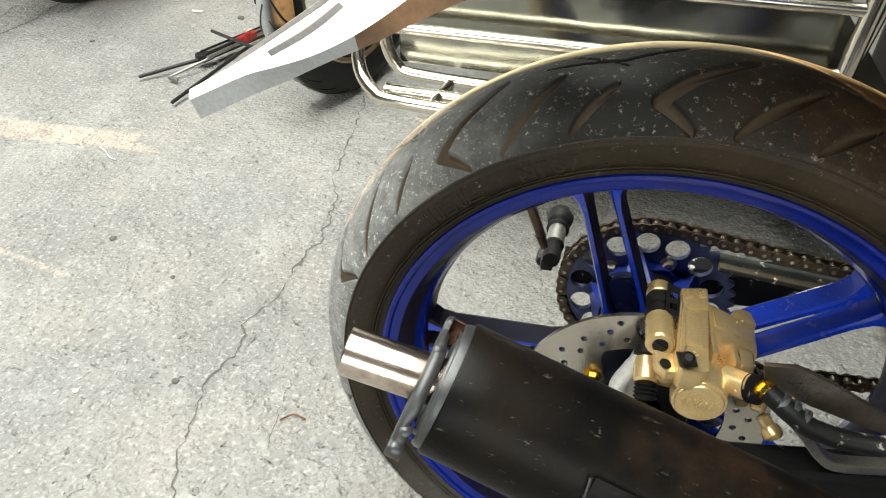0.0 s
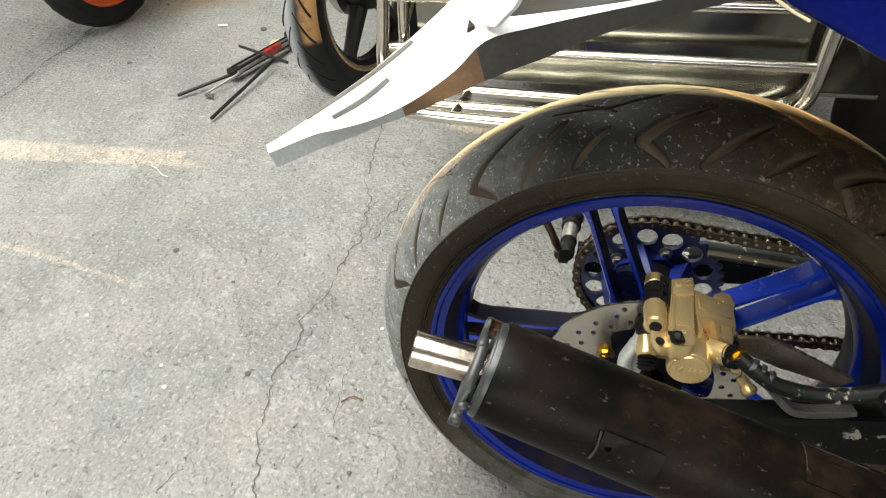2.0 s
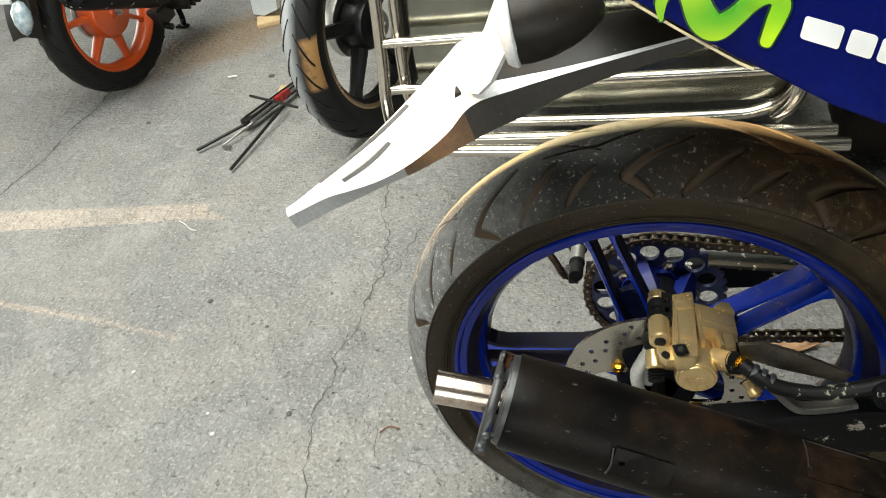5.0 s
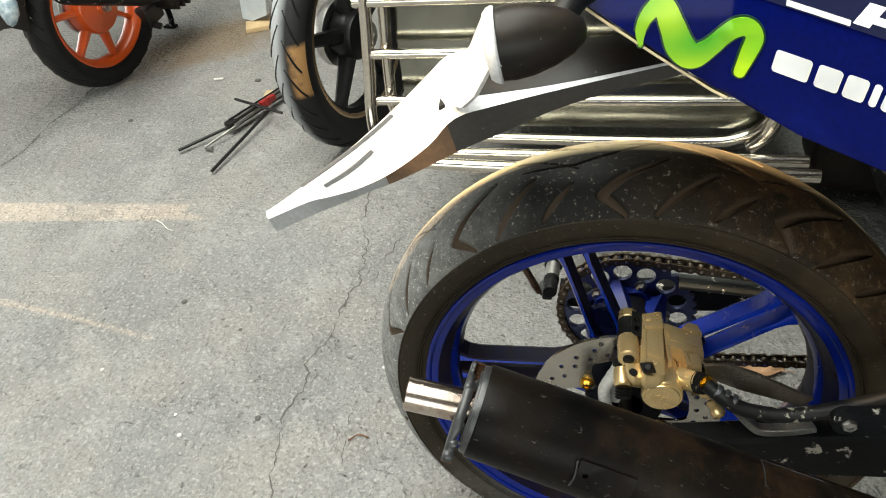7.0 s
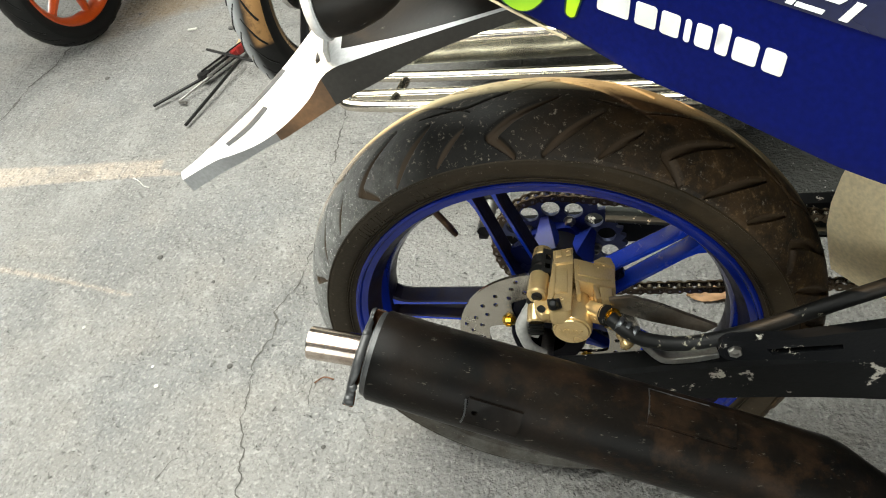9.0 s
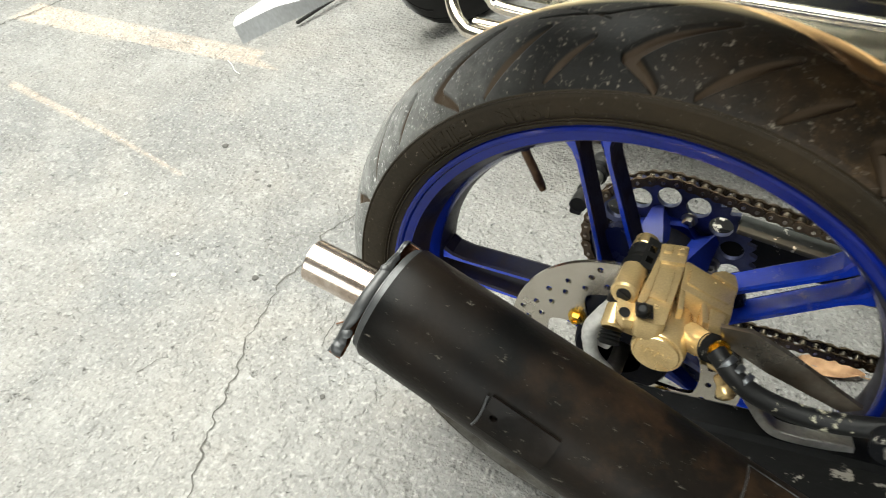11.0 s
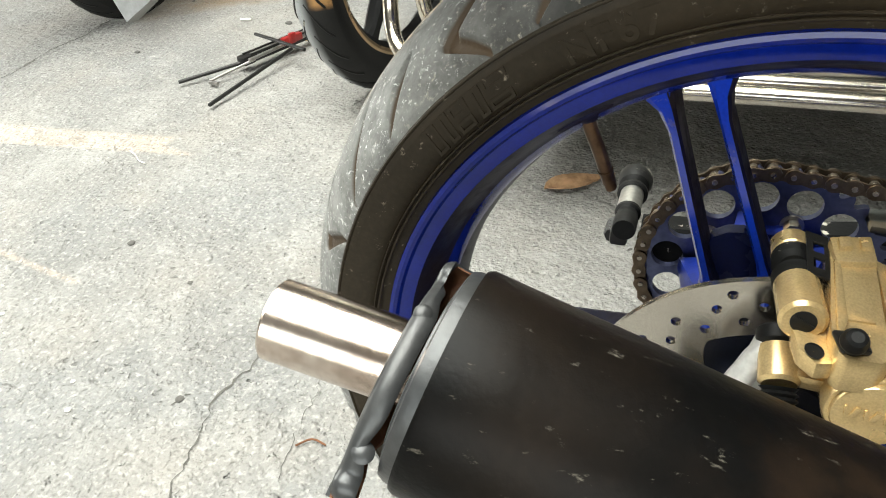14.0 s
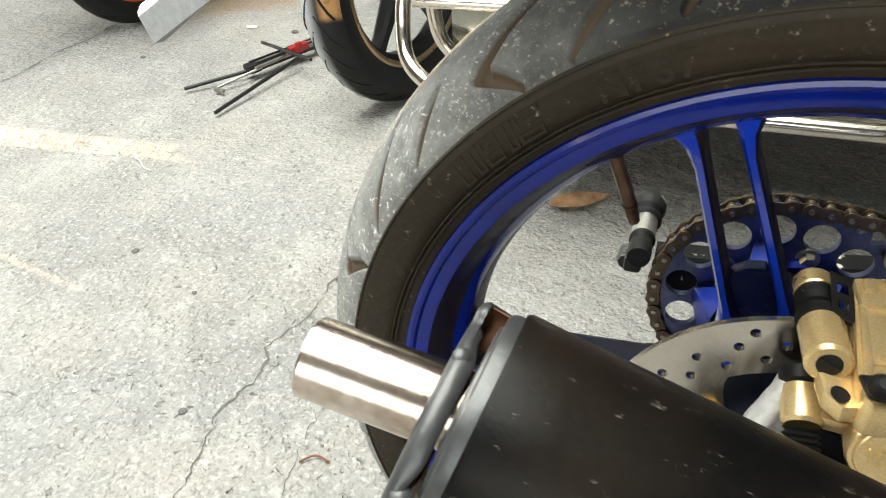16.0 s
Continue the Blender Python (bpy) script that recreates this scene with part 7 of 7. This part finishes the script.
bm = bmesh.new()
add_box(bm, Vector((0.047, 0.182, 0.036)), (0.034, 0.030, 0.034), pose(0, 0, 0, 0, 0, -20), 0.005)
add_rod(bm, Vector((0.040, 0.165, 0.040)), Vector((0.058, 0.215, 0.040)), 0.009, 14, round_end=0.002)
part("end_block", bm, TOOL_STEEL, jack, "black end block")
bm = bmesh.new()
add_rod(bm, Vector((-0.030, -0.020, 0.034)), Vector((0.046, 0.185, 0.036)), 0.0042, 12)
part("screw", bm, STEEL, jack, "bright threaded screw")
bm = bmesh.new()
add_box(bm, Vector((-0.035, -0.030, 0.026)), (0.030, 0.036, 0.022), pose(0, 0, 0, 0, 0, -20), 0.005)
part("joint", bm, TOOL_STEEL, jack)
bm = bmesh.new()
add_box(bm, Vector((0, 0, 0.006)), (0.075, 0.040, 0.012), None, 0.003)
solid("wooden_block", bm, WOOD, "small pale wooden block on the floor", "block", Matrix.Translation((-1.055, 1.325, 0.0)) @ pose(0, 0, 0, 0, 0, 8))


# ---- litter ----
def leaf_mesh(length, width, seed):
    bm = bmesh.new()
    rows = []
    for i in range(15):
        t = i / 14
        w = width / 2 * math.sin(math.pi * t ** 0.8) ** 0.8 + 0.0004
        x = (t - 0.5) * length
        z = 0.004 + 0.004 * math.sin(3 * t + seed)
        rows.append([Vector((x, w * s, z + 0.005 * abs(s) + 0.0015 * noise.noise(Vector((t * 9, s * 3, seed))))) for s in (-1, -0.6, -0.2, 0, 0.2, 0.6, 1)])
    add_sheet(bm, rows, 0.0006)
    add_tube(bm, [Vector((x, 0, 0.0045)) for x in (length * 0.45, length * 0.55, length * 0.68)], 0.0008, 6)
    return bm


solid("dry_leaf", leaf_mesh(0.112, 0.048, 1.0), LEAF, "curled dry brown leaf on the floor", "leaf", Matrix.Translation((-0.228, 0.728, 0.0)) @ pose(0, 0, 0, 0, 0, 38), group="dry leaves")
solid("dry_leaf", leaf_mesh(0.085, 0.034, 4.0), LEAF, "dry brown leaf lying below the chain", "leaf", Matrix.Translation((0.228, 0.335, 0.0)) @ pose(0, 0, 0, 0, 0, 4), group="dry leaves")


def pebble(x, y, r, mat, label, seed):
    bm = bmesh.new()
    r *= 0.72
    bmesh.ops.create_icosphere(bm, subdivisions=2, radius=r)
    for v in bm.verts:
        v.co *= 1 + 0.35 * noise.noise(v.co / r * 1.1 + Vector((seed, 0, 0)))
        v.co.z *= 0.40
    return solid("pebble", bm, mat, label, "pebble", Matrix.Translation((x, y, ground_z(x, y) + r * 0.28)), group="loose pebbles")


DARK_GRIT = material("dark_grit", (0.09, 0.085, 0.078), 0.9, scale=50, bump=0.2)
for k, (x, y, r) in enumerate(((-0.88, 0.395, 0.0085), (-0.722, 0.331, 0.0055), (-0.597, 0.132, 0.0072), (-1.475, 1.157, 0.010), (-0.371, -0.007, 0.0055), (-1.165, 1.428, 0.014), (-1.60, 1.59, 0.008), (-0.411, 0.137, 0.0030))):
    pebble(x, y, r, DARK_GRIT, "small dark pebble on concrete", k * 3.1)
for k, (x, y, r) in enumerate(((-0.721, 0.080, 0.0060), (-0.409, 0.271, 0.0050), (-0.75, 0.12, 0.0042), (-0.95, 0.20, 0.005))):
    pebble(x, y, r, PALE, "small pale chip on concrete", k * 2.3 + 50)
bm = bmesh.new()
add_rod(bm, Vector((-0.016, 0, 0.004)), Vector((0.016, 0, 0.004)), 0.0040, 12)
solid("cigarette_butt", bm, PALE, "short pale cigarette butt on the floor", "litter", Matrix.Translation((-1.31, 1.436, 0.0)) @ pose(0, 0, 0, 0, 0, 10))
bm = bmesh.new()
add_tube(bm, spline([Vector((-1.10, 0.665, 0.003)), Vector((-1.075, 0.650, 0.005)), Vector((-1.055, 0.635, 0.003)), Vector((-1.035, 0.628, 0.003))], 5), 0.0012, 6)
solid("thin_stick", bm, PALE, "thin pale bent twig on the floor", "twig")
bm = bmesh.new()
add_tube(bm, spline([Vector((-0.425, 0.108, 0.002)), Vector((-0.410, 0.120, 0.004)), Vector((-0.392, 0.118, 0.002))], 4), 0.0012, 6)
solid("twig", bm, RUST, "tiny reddish twig on the floor", "twig")


def grit_field():
    """Loose grit and chips strewn on the floor."""
    rnd = random.Random(5)
    V, F = [], []
    for k in range(9000):
        x, y = rnd.uniform(-1.9, 0.7), rnd.uniform(-0.3, 1.9)
        near = 1 if y < 0.8 else 2
        r = rnd.uniform(0.0007, 0.0022) * (0.8 + 0.5 * near * rnd.random() ** 3)
        z = ground_z(x, y)
        b = len(V)
        a = rnd.uniform(0, 6.28)
        for i in range(5):
            t = a + i * 1.2566
            V.append((x + r * rnd.uniform(0.7, 1.2) * math.cos(t), y + r * rnd.uniform(0.7, 1.2) * math.sin(t), z))
        V.append((x + r * 0.2, y, z + r * rnd.uniform(0.5, 1.0)))
        F += [(b + i, b + (i + 1) % 5, b + 5) for i in range(5)]
    me = bpy.data.meshes.new("grit")
    me.from_pydata(V, [], F)
    me.materials.append(GRIT)
    ob = new("grit", me)
    return tagged(ob, "loose grit and concrete crumbs on the floor", "grit", kind="stuff")


grit_field()
